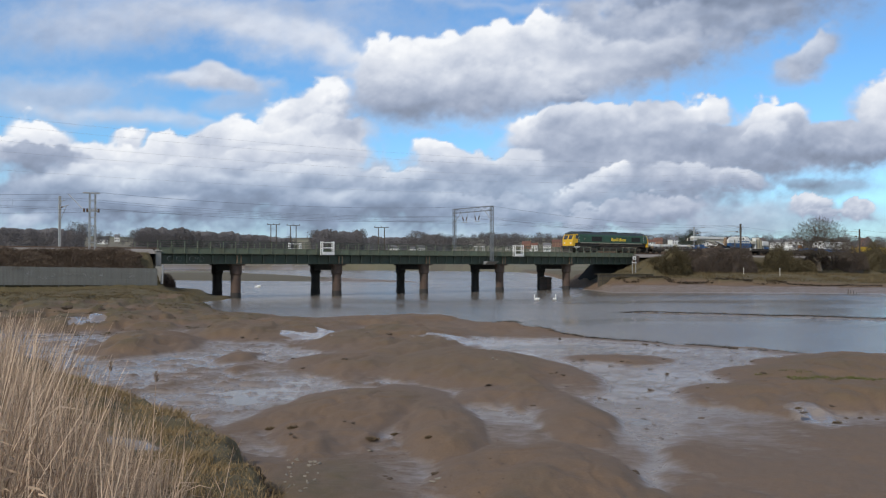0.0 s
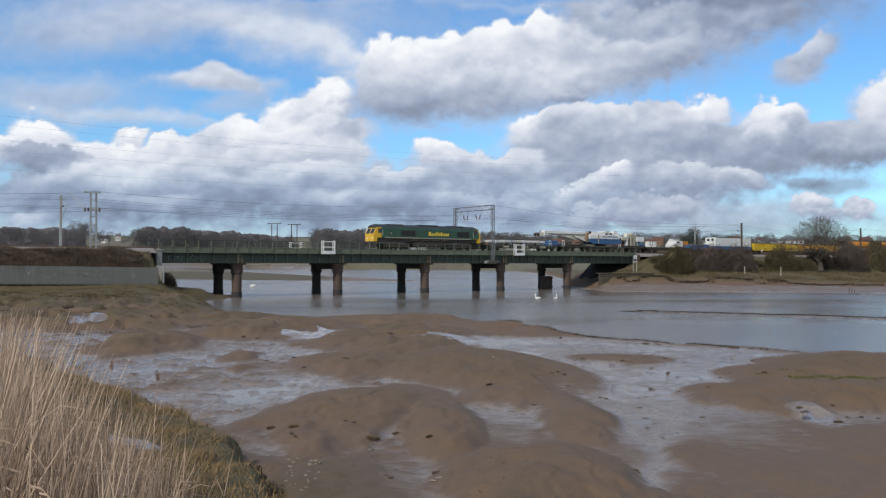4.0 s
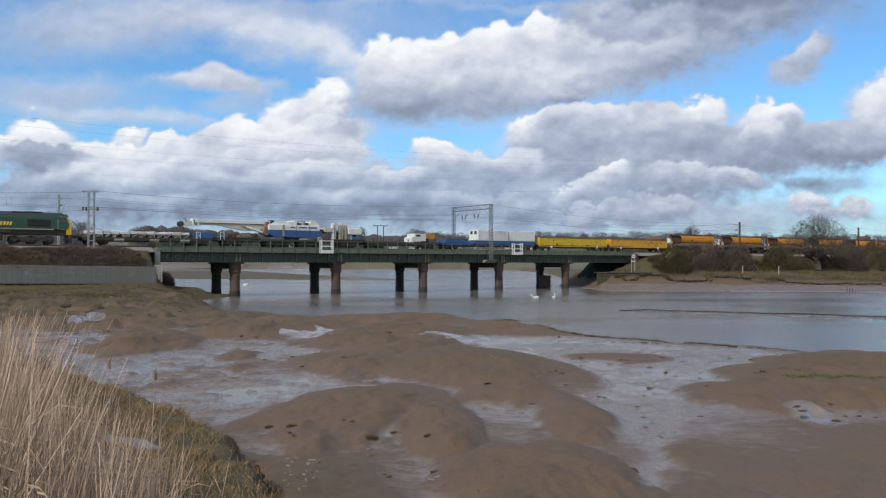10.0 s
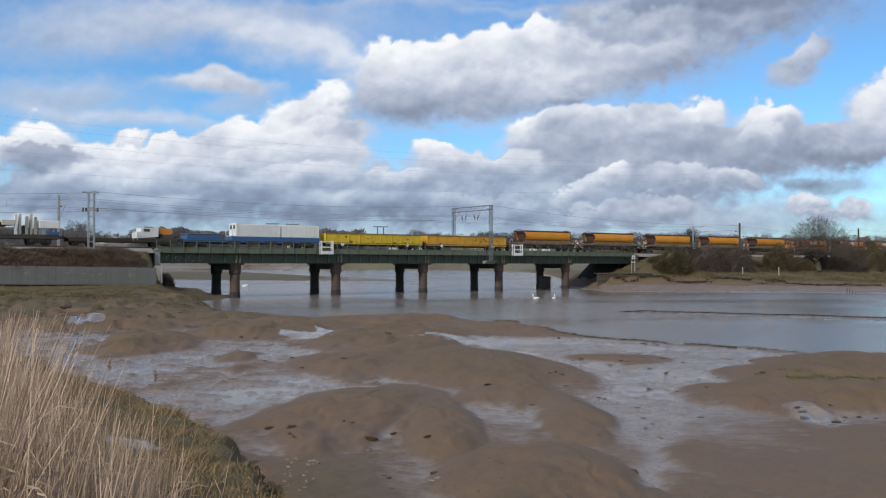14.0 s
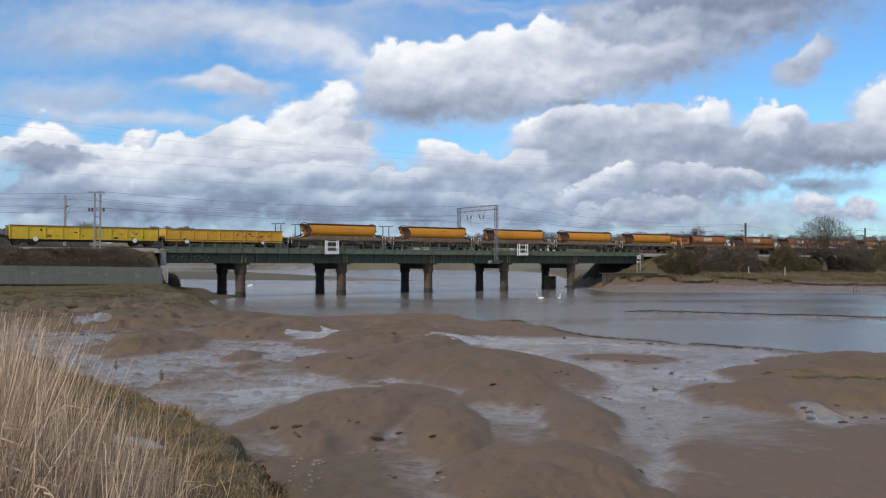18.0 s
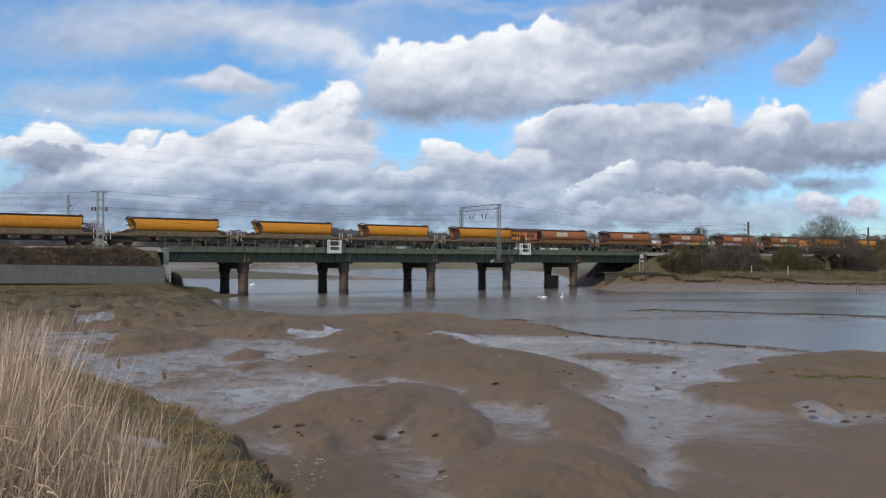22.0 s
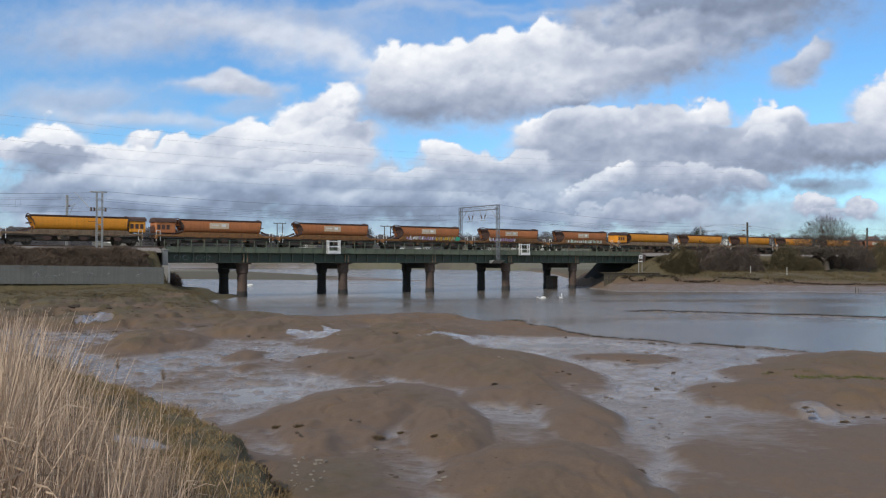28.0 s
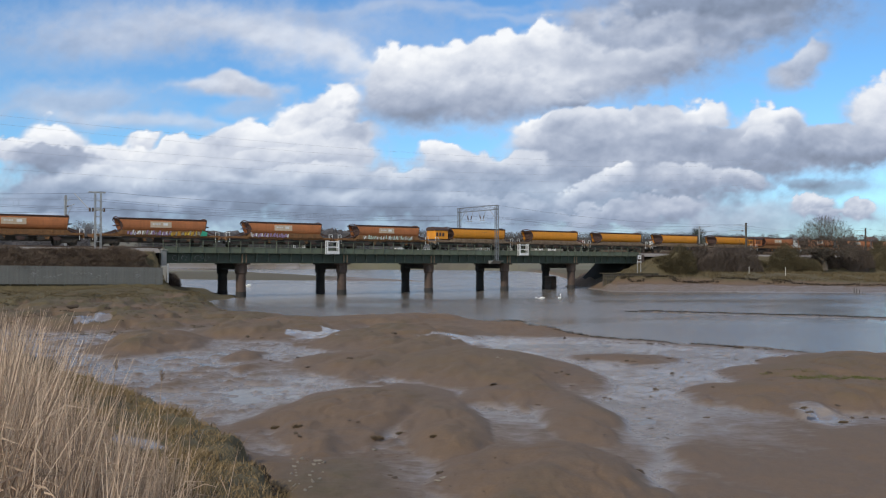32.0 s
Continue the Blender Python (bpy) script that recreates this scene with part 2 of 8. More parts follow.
class Geo:
    """Collects points and faces of one mesh."""

    def __init__(self):
        self.v, self.f = [], []

    def add(self, pts, faces):
        k = len(self.v)
        self.v.extend(tuple(p) for p in pts)
        self.f.extend(tuple(i + k for i in q) for q in faces)
        return self

    def box(self, x0, x1, y0, y1, z0, z1, c=0.0):
        if c <= 0:
            p = [(x, y, z) for x in (x0, x1) for y in (y0, y1) for z in (z0, z1)]
            return self.add(p, [(0, 1, 3, 2), (4, 6, 7, 5), (0, 4, 5, 1), (2, 3, 7, 6), (0, 2, 6, 4), (1, 5, 7, 3)])
        c = min(c, (x1 - x0) * 0.49, (y1 - y0) * 0.49, (z1 - z0) * 0.49)
        ext = ((x0, x1), (y0, y1), (z0, z1))
        mid = Vector(((x0 + x1) / 2, (y0 + y1) / 2, (z0 + z1) / 2))
        pts, at = [], {}
        for sx in (0, 1):
            for sy in (0, 1):
                for sz in (0, 1):
                    sg = (sx, sy, sz)
                    for a in range(3):
                        at[sg, a] = len(pts)
                        pts.append([ext[k][sg[k]] + (0 if k == a else (c if sg[k] == 0 else -c)) for k in range(3)])
        faces = []
        for a in range(3):
            o = [k for k in range(3) if k != a]
            for s in (0, 1):
                q = []
                for u, w in ((0, 0), (1, 0), (1, 1), (0, 1)):
                    sg = [0, 0, 0]
                    sg[a], sg[o[0]], sg[o[1]] = s, u, w
                    q.append(at[tuple(sg), a])
                faces.append(q)
            for u in (0, 1):
                for w in (0, 1):
                    lo, hi = [0, 0, 0], [0, 0, 0]
                    lo[o[0]] = hi[o[0]] = u
                    lo[o[1]] = hi[o[1]] = w
                    hi[a] = 1
                    lo, hi = tuple(lo), tuple(hi)
                    faces.append([at[lo, o[0]], at[hi, o[0]], at[hi, o[1]], at[lo, o[1]]])
        for sx in (0, 1):
            for sy in (0, 1):
                for sz in (0, 1):
                    faces.append([at[(sx, sy, sz), a] for a in range(3)])
        good = []
        for q in faces:
            p = [Vector(pts[i]) for i in q]
            nrm = (p[1] - p[0]).cross(p[2] - p[0])
            cen = sum(p, Vector()) / len(p)
            good.append(q if nrm.dot(cen - mid) > 0 else q[::-1])
        return self.add(pts, good)

    def tube(self, p0, p1, r0, r1=None, n=8, caps=True):
        p0, p1 = Vector(p0), Vector(p1)
        r1 = r0 if r1 is None else r1
        d = (p1 - p0).normalized()
        u = d.orthogonal().normalized()
        w = d.cross(u)
        pts = []
        for p, r in ((p0, r0), (p1, r1)):
            for i in range(n):
                a = 2 * math.pi * i / n
                pts.append(p + (u * math.cos(a) + w * math.sin(a)) * r)
        faces = [(i, (i + 1) % n, n + (i + 1) % n, n + i) for i in range(n)]
        if caps:
            faces += [tuple(range(n))[::-1], tuple(range(n, 2 * n))]
        return self.add(pts, faces)

    def line(self, pts, r, n=5):
        """One unbroken thin wire through the points."""
        pts = [Vector(p) for p in pts]
        d = (pts[-1] - pts[0]).normalized()
        u = d.orthogonal().normalized()
        w = d.cross(u)
        ring = [p + (u * math.cos(2 * math.pi * i / n) + w * math.sin(2 * math.pi * i / n)) * r for p in pts for i in range(n)]
        return self.add(ring, [(j * n + i, j * n + (i + 1) % n, (j + 1) * n + (i + 1) % n, (j + 1) * n + i) for j in range(len(pts) - 1) for i in range(n)])

    def prism(self, ring, axis, a, b):
        """A flat outline carried along an axis from a to b; ring holds the two other coordinates."""
        n = len(ring)
        put = {0: lambda p, s: (s, p[0], p[1]), 1: lambda p, s: (p[0], s, p[1]), 2: lambda p, s: (p[0], p[1], s)}[axis]
        pts = [put(p, a) for p in ring] + [put(p, b) for p in ring]
        return self.add(pts, [(i, (i + 1) % n, n + (i + 1) % n, n + i) for i in range(n)] + [tuple(range(n))[::-1], tuple(range(n, 2 * n))])

    def ball(self, c, rx, ry, rz, nu=10, nv=7):
        pts = [(c[0], c[1], c[2] - rz)]
        for j in range(1, nv):
            t = math.pi * j / nv - math.pi / 2
            for i in range(nu):
                a = 2 * math.pi * i / nu
                pts.append((c[0] + rx * math.cos(t) * math.cos(a), c[1] + ry * math.cos(t) * math.sin(a), c[2] + rz * math.sin(t)))
        pts.append((c[0], c[1], c[2] + rz))
        top = len(pts) - 1
        f = []
        for i in range(nu):
            k = (i + 1) % nu
            f.append((0, 1 + k, 1 + i))
            f.append((top, top - nu + i, top - nu + k))
            for j in range(nv - 2):
                f.append((1 + j * nu + i, 1 + j * nu + k, 1 + (j + 1) * nu + k, 1 + (j + 1) * nu + i))
        return self.add(pts, f)

    def mesh(self, name, material=None, smooth=False):
        me = bpy.data.meshes.new(name)
        me.from_pydata(self.v, [], self.f)
        if material is not None:
            me.materials.append(material)
        if smooth:
            me.polygons.foreach_set("use_smooth", [True] * len(me.polygons))
        me.update()
        return me


def fixed(me):
    bm = bmesh.new()
    bm.from_mesh(me)
    bmesh.ops.recalc_face_normals(bm, faces=bm.faces)
    bm.to_mesh(me)
    bm.free()
    return me


def part(name, geo, material, parent, label="", smooth=False, at=None):
    """One mesh object under a thing or a part."""
    me = fixed(geo.mesh(name, material, smooth)) if isinstance(geo, Geo) else geo
    ob = new(name, me)
    ob.parent = parent
    if at is not None:
        ob.matrix_basis = at
    if label:
        ob["label"] = label
    return ob


def thing(name, m, label, category, group="", kind=""):
    ob = new(name)
    ob.empty_display_size = 0.2
    ob.matrix_basis = m
    return tagged(ob, label, category, group, kind)


def soup(name, pts, tris, material, smooth=False):
    """A mesh from numpy arrays of points and triangles or quads."""
    me = bpy.data.meshes.new(name)
    me.from_pydata(pts.tolist() if hasattr(pts, "tolist") else pts, [], tris.tolist() if hasattr(tris, "tolist") else tris)
    me.materials.append(material)
    if smooth:
        me.polygons.foreach_set("use_smooth", [True] * len(me.polygons))
    me.update()
    return me


# ---- the railway's own axes: s along the track, w across it away from the camera ----
TURN = 36.355
CS, SN = math.cos(radians(TURN)), math.sin(radians(TURN))
TX, TY = -28.03, 114.67


def rail_xy(s, w):
    return TX + s * CS - w * SN, TY + s * SN + w * CS


def rail_pose(s, w, z, rz=0.0):
    x, y = rail_xy(s, w)
    return pose(x, y, z, 0, 0, TURN + rz)


def to_rail(x, y):
    dx, dy = x - TX, y - TY
    return dx * CS + dy * SN, -dx * SN + dy * CS


Z_BEAM, Z_FLANGE, Z_KERB, Z_RAILTOP, Z_RAIL = 4.67, 5.98, 6.68, 7.58, 6.72

# ---- ground: mud flats, salt marsh, banks and far land in one sheet ----
_tab = np.random.RandomState(7).rand(256, 256)


def vnoise(x, y):
    xi, yi = np.floor(x).astype(int), np.floor(y).astype(int)
    fx, fy = x - xi, y - yi
    fx, fy = fx * fx * fx * (fx * (fx * 6 - 15) + 10), fy * fy * fy * (fy * (fy * 6 - 15) + 10)
    a, b = _tab[xi % 256, yi % 256], _tab[(xi + 1) % 256, yi % 256]
    c, d = _tab[xi % 256, (yi + 1) % 256], _tab[(xi + 1) % 256, (yi + 1) % 256]
    return (a + (b - a) * fx) * (1 - fy) + (c + (d - c) * fx) * fy


def fbm(x, y, octaves=5, gain=0.5, lac=2.03):
    """Fractal noise, about -1 to 1."""
    out, amp, tot = 0.0, 1.0, 0.0
    for k in range(octaves):
        out = out + amp * (vnoise(x + 17.3 * k, y - 9.1 * k) * 2 - 1)
        tot += amp
        amp *= gain
        x, y = x * lac, y * lac
    return out / tot * 1.6


def smooth(a, b, x):
    t = np.clip((x - a) / (b - a), 0, 1)
    return t * t * (3 - 2 * t)


def mound(x, y, cx, cy, rx, ry, h, turn=0.0, sharp=1.0):
    c, s = math.cos(radians(turn)), math.sin(radians(turn))
    u, v = (x - cx) * c + (y - cy) * s, -(x - cx) * s + (y - cy) * c
    q = (u / rx) ** 2 + (v / ry) ** 2
    return h * np.maximum(0, 1 - q) ** sharp


def bank_edge(y):
    """Outer edge of the grassy sea-wall foot."""
    return np.interp(y, [-100, 8, 12.7, 14.1, 15.0, 16.4, 17.7, 20.7, 23.8, 40, 70, 120], [60, -1.0, -2.4, -2.55, -2.95, -3.65, -4.45, -6.6, -9.1, -21, -60, -100])


def channel_edge(x):
    return np.interp(x, [-200, -60, -40, -30, -24, -17.5, -12.5, -4, 3.1, 7.6, 13.2, 18.1, 24, 60, 200],
                     [160, 128, 113, 99, 82, 74, 71, 71.0, 61.9, 52.7, 47.5, 42.7, 38, 20, 0])


def far_shore(x, y):
    """Where the opposite shore begins, by bearing from the sea wall."""
    u = x / np.maximum(y, 1.0)
    return np.interp(u, [-0.6, -0.24, -0.225, -0.1, 0.0, 0.08, 0.125, 0.150, 0.165, 0.2, 0.5, 1.0], [870, 845, 835, 730, 640, 560, 330, 200, 152, 138, 131, 120])


def land(x, y):
    """Height of the ground, and weights of grass and of far fields."""
    n1 = fbm(x * 0.16, y * 0.10, 4)
    n2 = fbm(x * 0.7 + 5, y * 0.45, 4)
    n3 = fbm(x * 2.6, y * 2.0 + 3, 3)
    ce = channel_edge(x)
    d = (ce - y) * 0.75 + n2 * 0.9
    mud = -0.9 + 0.93 * smooth(-4.5, 0.3, d)
    humps = 0.0
    def put(*a, **k):
        nonlocal humps
        wob = 1.0 + 0.16 * n2
        humps = np.maximum(humps, mound(x + n1 * 0.7, y + n2 * 1.1, *a, **k) * wob)
    put(-2.2, 50, 5.6, 12.5, 0.62)
    put(1.6, 36.0, 4.6, 9.0, 0.62, 10)
    put(-2.6, 25.0, 3.5, 6.2, 0.50, -12)
    put(2.0, 16.8, 2.3, 3.6, 0.42)
    put(3.8, 24.0, 1.35, 4.6, 0.33)
    put(-0.1, 22.6, 1.25, 4.8, 0.42)
    put(2.4, 27.4, 2.4, 2.4, 0.36)
    put(-3.6, 37.5, 3.4, 5.6, 0.45)
    put(14.5, 33.0, 4.0, 4.0, 0.50)
    put(13.6, 28.4, 6.0, 4.2, 0.52, 0, sharp=0.7)
    put(18.4, 35.0, 4.9, 6.6, 0.62)
    put(-11.5, 58.0, 6.0, 11.0, 0.62)
    put(-15.8, 46.0, 2.7, 6.6, 0.55)
    put(-9.7, 39.6, 1.25, 2.8, 0.38)
    put(-8.3, 36.0, 0.85, 1.4, 0.22)
    put(-24, 65, 9, 12, 0.80)
    put(-31, 72, 13, 18, 0.95)
    put(-29, 84, 8, 11, 0.75)
    put(-4.0, 65, 9.5, 8.0, 0.50)
    put(3.6, 57.5, 4.5, 8.0, 0.42, 25)
    put(-16, 65, 7, 7, 0.50)
    put(-1.5, 41.5, 3.2, 4.5, 0.50)
    put(8.6, 39.2, 3.4, 2.4, 0.20)
    put(7.6, 17.0, 3.6, 4.5, 0.12)
    put(12.5, 19.5, 5.0, 4.0, 0.15)
    mud = mud + np.where(d > -3, humps, 0)
    mud = mud + (0.018 * n3 + 0.035 * n2) * smooth(-1, 2, d) + 0.05 * n1 * smooth(0, 6, d)
    # firmer mud close by, parted by the run of wet silt
    xc = np.interp(y, [12, 16, 20, 24, 28, 34], [3.4, 4.1, 4.9, 5.8, 6.3, 8.0])
    run = np.exp(-((x - xc + 0.4 * n2) / np.interp(y, [13, 20, 25, 30], [0.3, 0.55, 1.2, 2.2])) ** 2)
    # the creek that follows the foot of the bank
    xk = np.interp(y, [15, 18, 20, 24, 28], [-2.4, -3.3, -4.3, -5.7, -7.2])
    run2 = np.exp(-((x - xk + 0.4 * n2) / np.interp(y, [15, 20, 25, 28], [0.3, 0.7, 1.3, 2.0])) ** 2) * smooth(34, 28, y) * smooth(17.5, 21.5, y)
    run = np.maximum(run, run2)
    firm = smooth(25, 19, y) * (x < xc) + smooth(28, 22, y) * (x >= xc)
    mud = mud + (0.13 - 0.07 * smooth(0.0, 2.0, x - xc)) * firm * (1 - run)
    # narrow gully between the two near mounds
    gully = np.exp(-((x - np.interp(y, [20.5, 26.5], [-1.75, -0.65]) + 0.1 * n2) / 0.26) ** 2) * smooth(19.5, 21.5, y) * smooth(27.5, 25.5, y)
    mud = mud - 0.11 * gully
    # low ridges of silt in the creek bed
    low = smooth(0.12, 0.02, humps) * smooth(0.5, 2.5, d)
    bed = fbm((x * 0.8 + y * 0.35) * 0.9 + 2 + 0.5 * n2, (y * 0.8 - x * 0.35) * 0.8 + 7 + 0.5 * n1, 5, 0.6)
    mud = mud + (0.07 * smooth(0.20, 0.34, bed) - 0.012 * smooth(0.0, -0.35, bed)) * low * smooth(1.5, -2.0, x) * smooth(19, 23, y)
    crest = 1 - np.abs(fbm(x * 0.55 + 0.35 * y + 31, y * 1.25 - 0.2 * x + 4 + 0.4 * n2, 4, 0.55)) * 3.2
    mud = mud + 0.075 * np.clip(crest, 0, 1) ** 2 * low * smooth(2.5, -1.0, x) * smooth(17, 21, y)
    # long low bar lying in the river
    u = (x - 17.0) * 0.871 - (y - 80.4) * 0.49
    v = (x - 17.0) * 0.49 + (y - 80.4) * 0.871 + 0.35 * n1
    wide = np.interp(u, [0, 6, 21, 60], [0.3, 1.2, 5.0, 14.0])
    bar = np.where(v > 0, 0.15 - 0.5 * np.minimum(1.4, v / 0.5), 0.15 * np.exp(-(v / 0.55) ** 2) + 0.03 * n2 + 0.02 * n3 - 0.012 - 0.5 * smooth(0.8, 1.2, -v / wide)) - 0.5 * smooth(2.0, -2, u)
    # thin ridge along the water's edge
    mud = mud + 0.10 * np.exp(-((d - 0.6) / 0.55) ** 2) * smooth(0.0, 6.0, x)
    # small erosion gullies on the flanks
    mud = mud - 0.10 * smooth(0.18, 0.5, humps) * np.maximum(0, 1 - np.abs(fbm(x * 0.5 + 3, y * 0.3, 3)) * 9)
    mud = mud + 0.06 * np.exp(-((x - 1.9) / 1.8) ** 2 - ((y - 22.6) / 3.0) ** 2)
    # hummocks with small broken edges on the higher, older mud
    hum = fbm(x * 0.42 + 8, y * 0.26, 4)
    mud = mud + (0.13 + 0.13 * smooth(-8, -16, x)) * smooth(-0.02, 0.04, hum) * smooth(0.22, 0.5, humps) * smooth(36, 48, y)
    # salt marsh rising to the fence
    marsh = smooth(62, 99, y + 3 * n1) * smooth(-20, -36, x + 0.06 * (y - 70) + 3 * n1)
    marsh_g = smooth(54, 82, y + 3 * n1) * smooth(-16, -30, x + 0.06 * (y - 70) + 3 * n1)
    mud = mud + marsh * 1.75
    mud = np.maximum(mud, mound(x, y, -38, 107, 9.5, 14, 2.2, 0, 0.8) + 0.1 * n2 - 0.3)
    # the sea-wall foot near the camera
    e = bank_edge(y) + 0.35 * n2
    inner = (e - x)
    rise = 0.75 * smooth(-0.25, 0.3, inner) + 0.10 * np.clip(inner, 0, 8) + 0.6 * smooth(11, 3, y)
    rise = rise + 0.12 * n2 + 0.05 * n3
    apron = 0.30 * smooth(-4.5, 0.0, inner) * smooth(30, 12, y) * (1 - run2) * smooth(24, 17, y)
    near = smooth(-0.28, 0.05, inner) * smooth(36, 30, y)
    z = mud * (1 - near) + (0.25 + rise) * near + apron * (1 - near)
    # opposite shore
    fs = far_shore(x, y) + 3 * n1
    q = (y - fs)
    uf = x / np.maximum(y, 1.0)
    right = smooth(0.165, 0.19, uf)
    beach = np.interp(uf, [0.2, 0.3, 0.5], [1.45, 1.4, 0.9]) * np.clip(q / 11.0, 0, 1)
    scarp = np.interp(uf, [0.2, 0.3, 0.5], [0.9, 0.8, 0.5]) * smooth(10.8, 12.4, q + 0.4 * n2)
    far = -0.9 + 0.9 * smooth(-12, 0, q) + (1 - right) * 1.25 * smooth(0, 14, q) + right * (beach + scarp + 0.9 * smooth(13, 30, q)) + 0.07 * n2 + 0.1 * n1
    z = np.where(y > ce + 20, np.maximum(far, -0.9), z)
    # sandbank beyond the bridge, a wedge narrowing to the right
    ub = x / np.maximum(y, 1.0)
    b0, b1 = np.interp(ub, [-0.6, -0.3, -0.15, -0.02], [290, 244, 227, 213]), np.interp(ub, [-0.6, -0.3, -0.22, -0.15, -0.02], [1100, 720, 430, 312, 216])
    bank = -0.9 + 1.02 * smooth(-9, 2, y - b0) * smooth(14, -2, y - b1) + 0.03 * n1
    z = np.where((y > 200) & (ub < 0.0), np.maximum(z, bank), z)
    z = np.where(y < 110, np.maximum(z, bar), z)
    # railway embankments
    s, w = to_rail(x, y)
    left = s < 30
    flat = np.where(left, np.maximum(-2.2 - w, 0) / 0.98, np.maximum(-3.6 - w, 0) / 1.45) + np.maximum(0, w - 11.5) / 1.45
    emb = 6.1 - flat + 0.12 * n1
    ends = np.maximum(smooth(-10.9, -12.4, s), np.where(w < -0.4, smooth(70.0, 86.0, s), smooth(78.0, 84.0, s)))
    z = np.where(ends > 0, np.maximum(z, z + (emb - z) * ends), z)
    # made ground under the bridge's far end
    under = np.where((w > -0.4) & (w < 11), -0.9 + 3.9 * smooth(67.0, 78.0, s + 0.6 * n2), -0.9)
    z = np.where((s > 60) & (s < 84) & (y < 200), np.maximum(z, under), z)
    # far land
    rise2 = np.maximum(0, y - 480 - 0.1 * np.abs(x)) * 0.031
    hills = smooth(500, 1600, y) * (12 * fbm(x * 0.0016 + 3, y * 0.0012, 3) + 10)
    z = np.where(y > 400, np.maximum(z, np.where(z > 0.4, z + rise2 + hills, z)), z)
    grass = np.clip(near + smooth(0.18, 0.75, marsh * 1.75 + 0.35 * n2) + 0.75 * smooth(0.0, 0.5, n2 + 0.6 * hum + 1.4 * (marsh_g - 0.55)) * (marsh_g > 0.02) + smooth(11.0, 12.6, q + 0.4 * n2) * (y > ce + 20) + 0.3 * (ends > 0.1) * (emb > z - 0.3), 0, 1)
    algae = smooth(0.2, 0.7, n1 + 0.5 * n2) * smooth(0.25, 0.6, humps) * smooth(30, 60, y + 8 * n1)
    algae = np.maximum(algae, smooth(1.0, 0.3, np.hypot((x - 14.0) / 2.4, (y - 31.0) / 1.3)) * smooth(-0.4, 0.2, n2))
    algae = np.maximum(algae, smooth(46, 62, y) * smooth(-4, -12, x) * smooth(-0.7, 0.15, n2 + 0.4 * n1) * (d > 0.5))
    algae = np.maximum(algae, 1.0 * smooth(1.1, 0.5, np.hypot((x + 2.1) / 1.5, (y - 16.6) / 2.6)) * smooth(-0.9, 0.0, n2))
    algae = np.maximum(algae, 0.7 * smooth(1.1, 0.3, np.hypot((x - 2.4) / 1.3, (y - 40.0) / 1.6)))
    algae = np.maximum(algae, 0.45 * smooth(-0.1, 0.55, n1 + 0.5 * n2) * smooth(0.15, 0.4, humps))
    # standing pools
    pool = 0.0
    for cx, cy, rx, ry, k in ((-24.3, 59, 1.2, 2.2, 1), (-7.9, 51.2, 1.5, 1.8, 1), (-6.6, 54, 1.3, 1.2, 1), (1.9, 22.6, 1.4, 2.2, 0.035), (10.7, 24.8, 0.55, 1.7, 0.2), (2.6, 47.5, 2.4, 3.2, 0.2), (-0.2, 46.6, 2.2, 1.2, 0.5), (-0.7, 16.4, 1.0, 2.4, 0.05), (-5.5, 15.2, 0.5, 0.42, 1)):
        pool = np.maximum(pool, k * smooth(1.35 if k < 1 else 1.12, 0.5 if k < 1 else 0.8, np.hypot((x - cx + 0.5 * rx * n2) / rx, (y - cy + 0.4 * ry * n3) / ry)))
    # wet silt lies shining on the flats and in the runs, coloured pale for reflected sky
    pool = np.maximum(pool, (0.085 - 0.03 * smooth(1.5, -2.0, x)) * low * smooth(0.35, 0.0, bed * smooth(1.5, -2.0, x)) * smooth(25, 29, y) * (near < 0.05) * smooth(-0.5, 1.5, d))
    pool = np.maximum(pool, 0.03 * gully)
    pool = np.maximum(pool, 0.045 * run * (near < 0.05) * smooth(0.3, 0.1, humps) * (y < 33))
    shore = right * smooth(11.5, 8, q) * (y > ce + 20) * (y < 190)
    pool = np.maximum(pool, np.clip((z - 0.10) / 1.5, 0, 0.9) * shore)
    grass = grass * (1 - np.minimum(1, pool * 1.0))
    flats = smooth(-0.105, -0.135, ub) * (y > 560) * smooth(7.0, 5.0, z)
    pool = np.maximum(pool, 6.0 * flats)
    grass = grass * (1 - flats)
    return z, grass, algae, smooth(420, 520, y) * (1 - flats), pool


def sheet_rows():
    a = list(np.linspace(-120, 2, 16)[:-1]) + list(np.arange(2, 12, 0.22))
    y = 12.0
    while y < 75:
        a.append(y)
        y *= 1.0062
    while y < 190:
        a.append(y)
        y *= 1.0095
    while y < 4700:
        a.append(y)
        y *= 1.028
    return np.array(a)


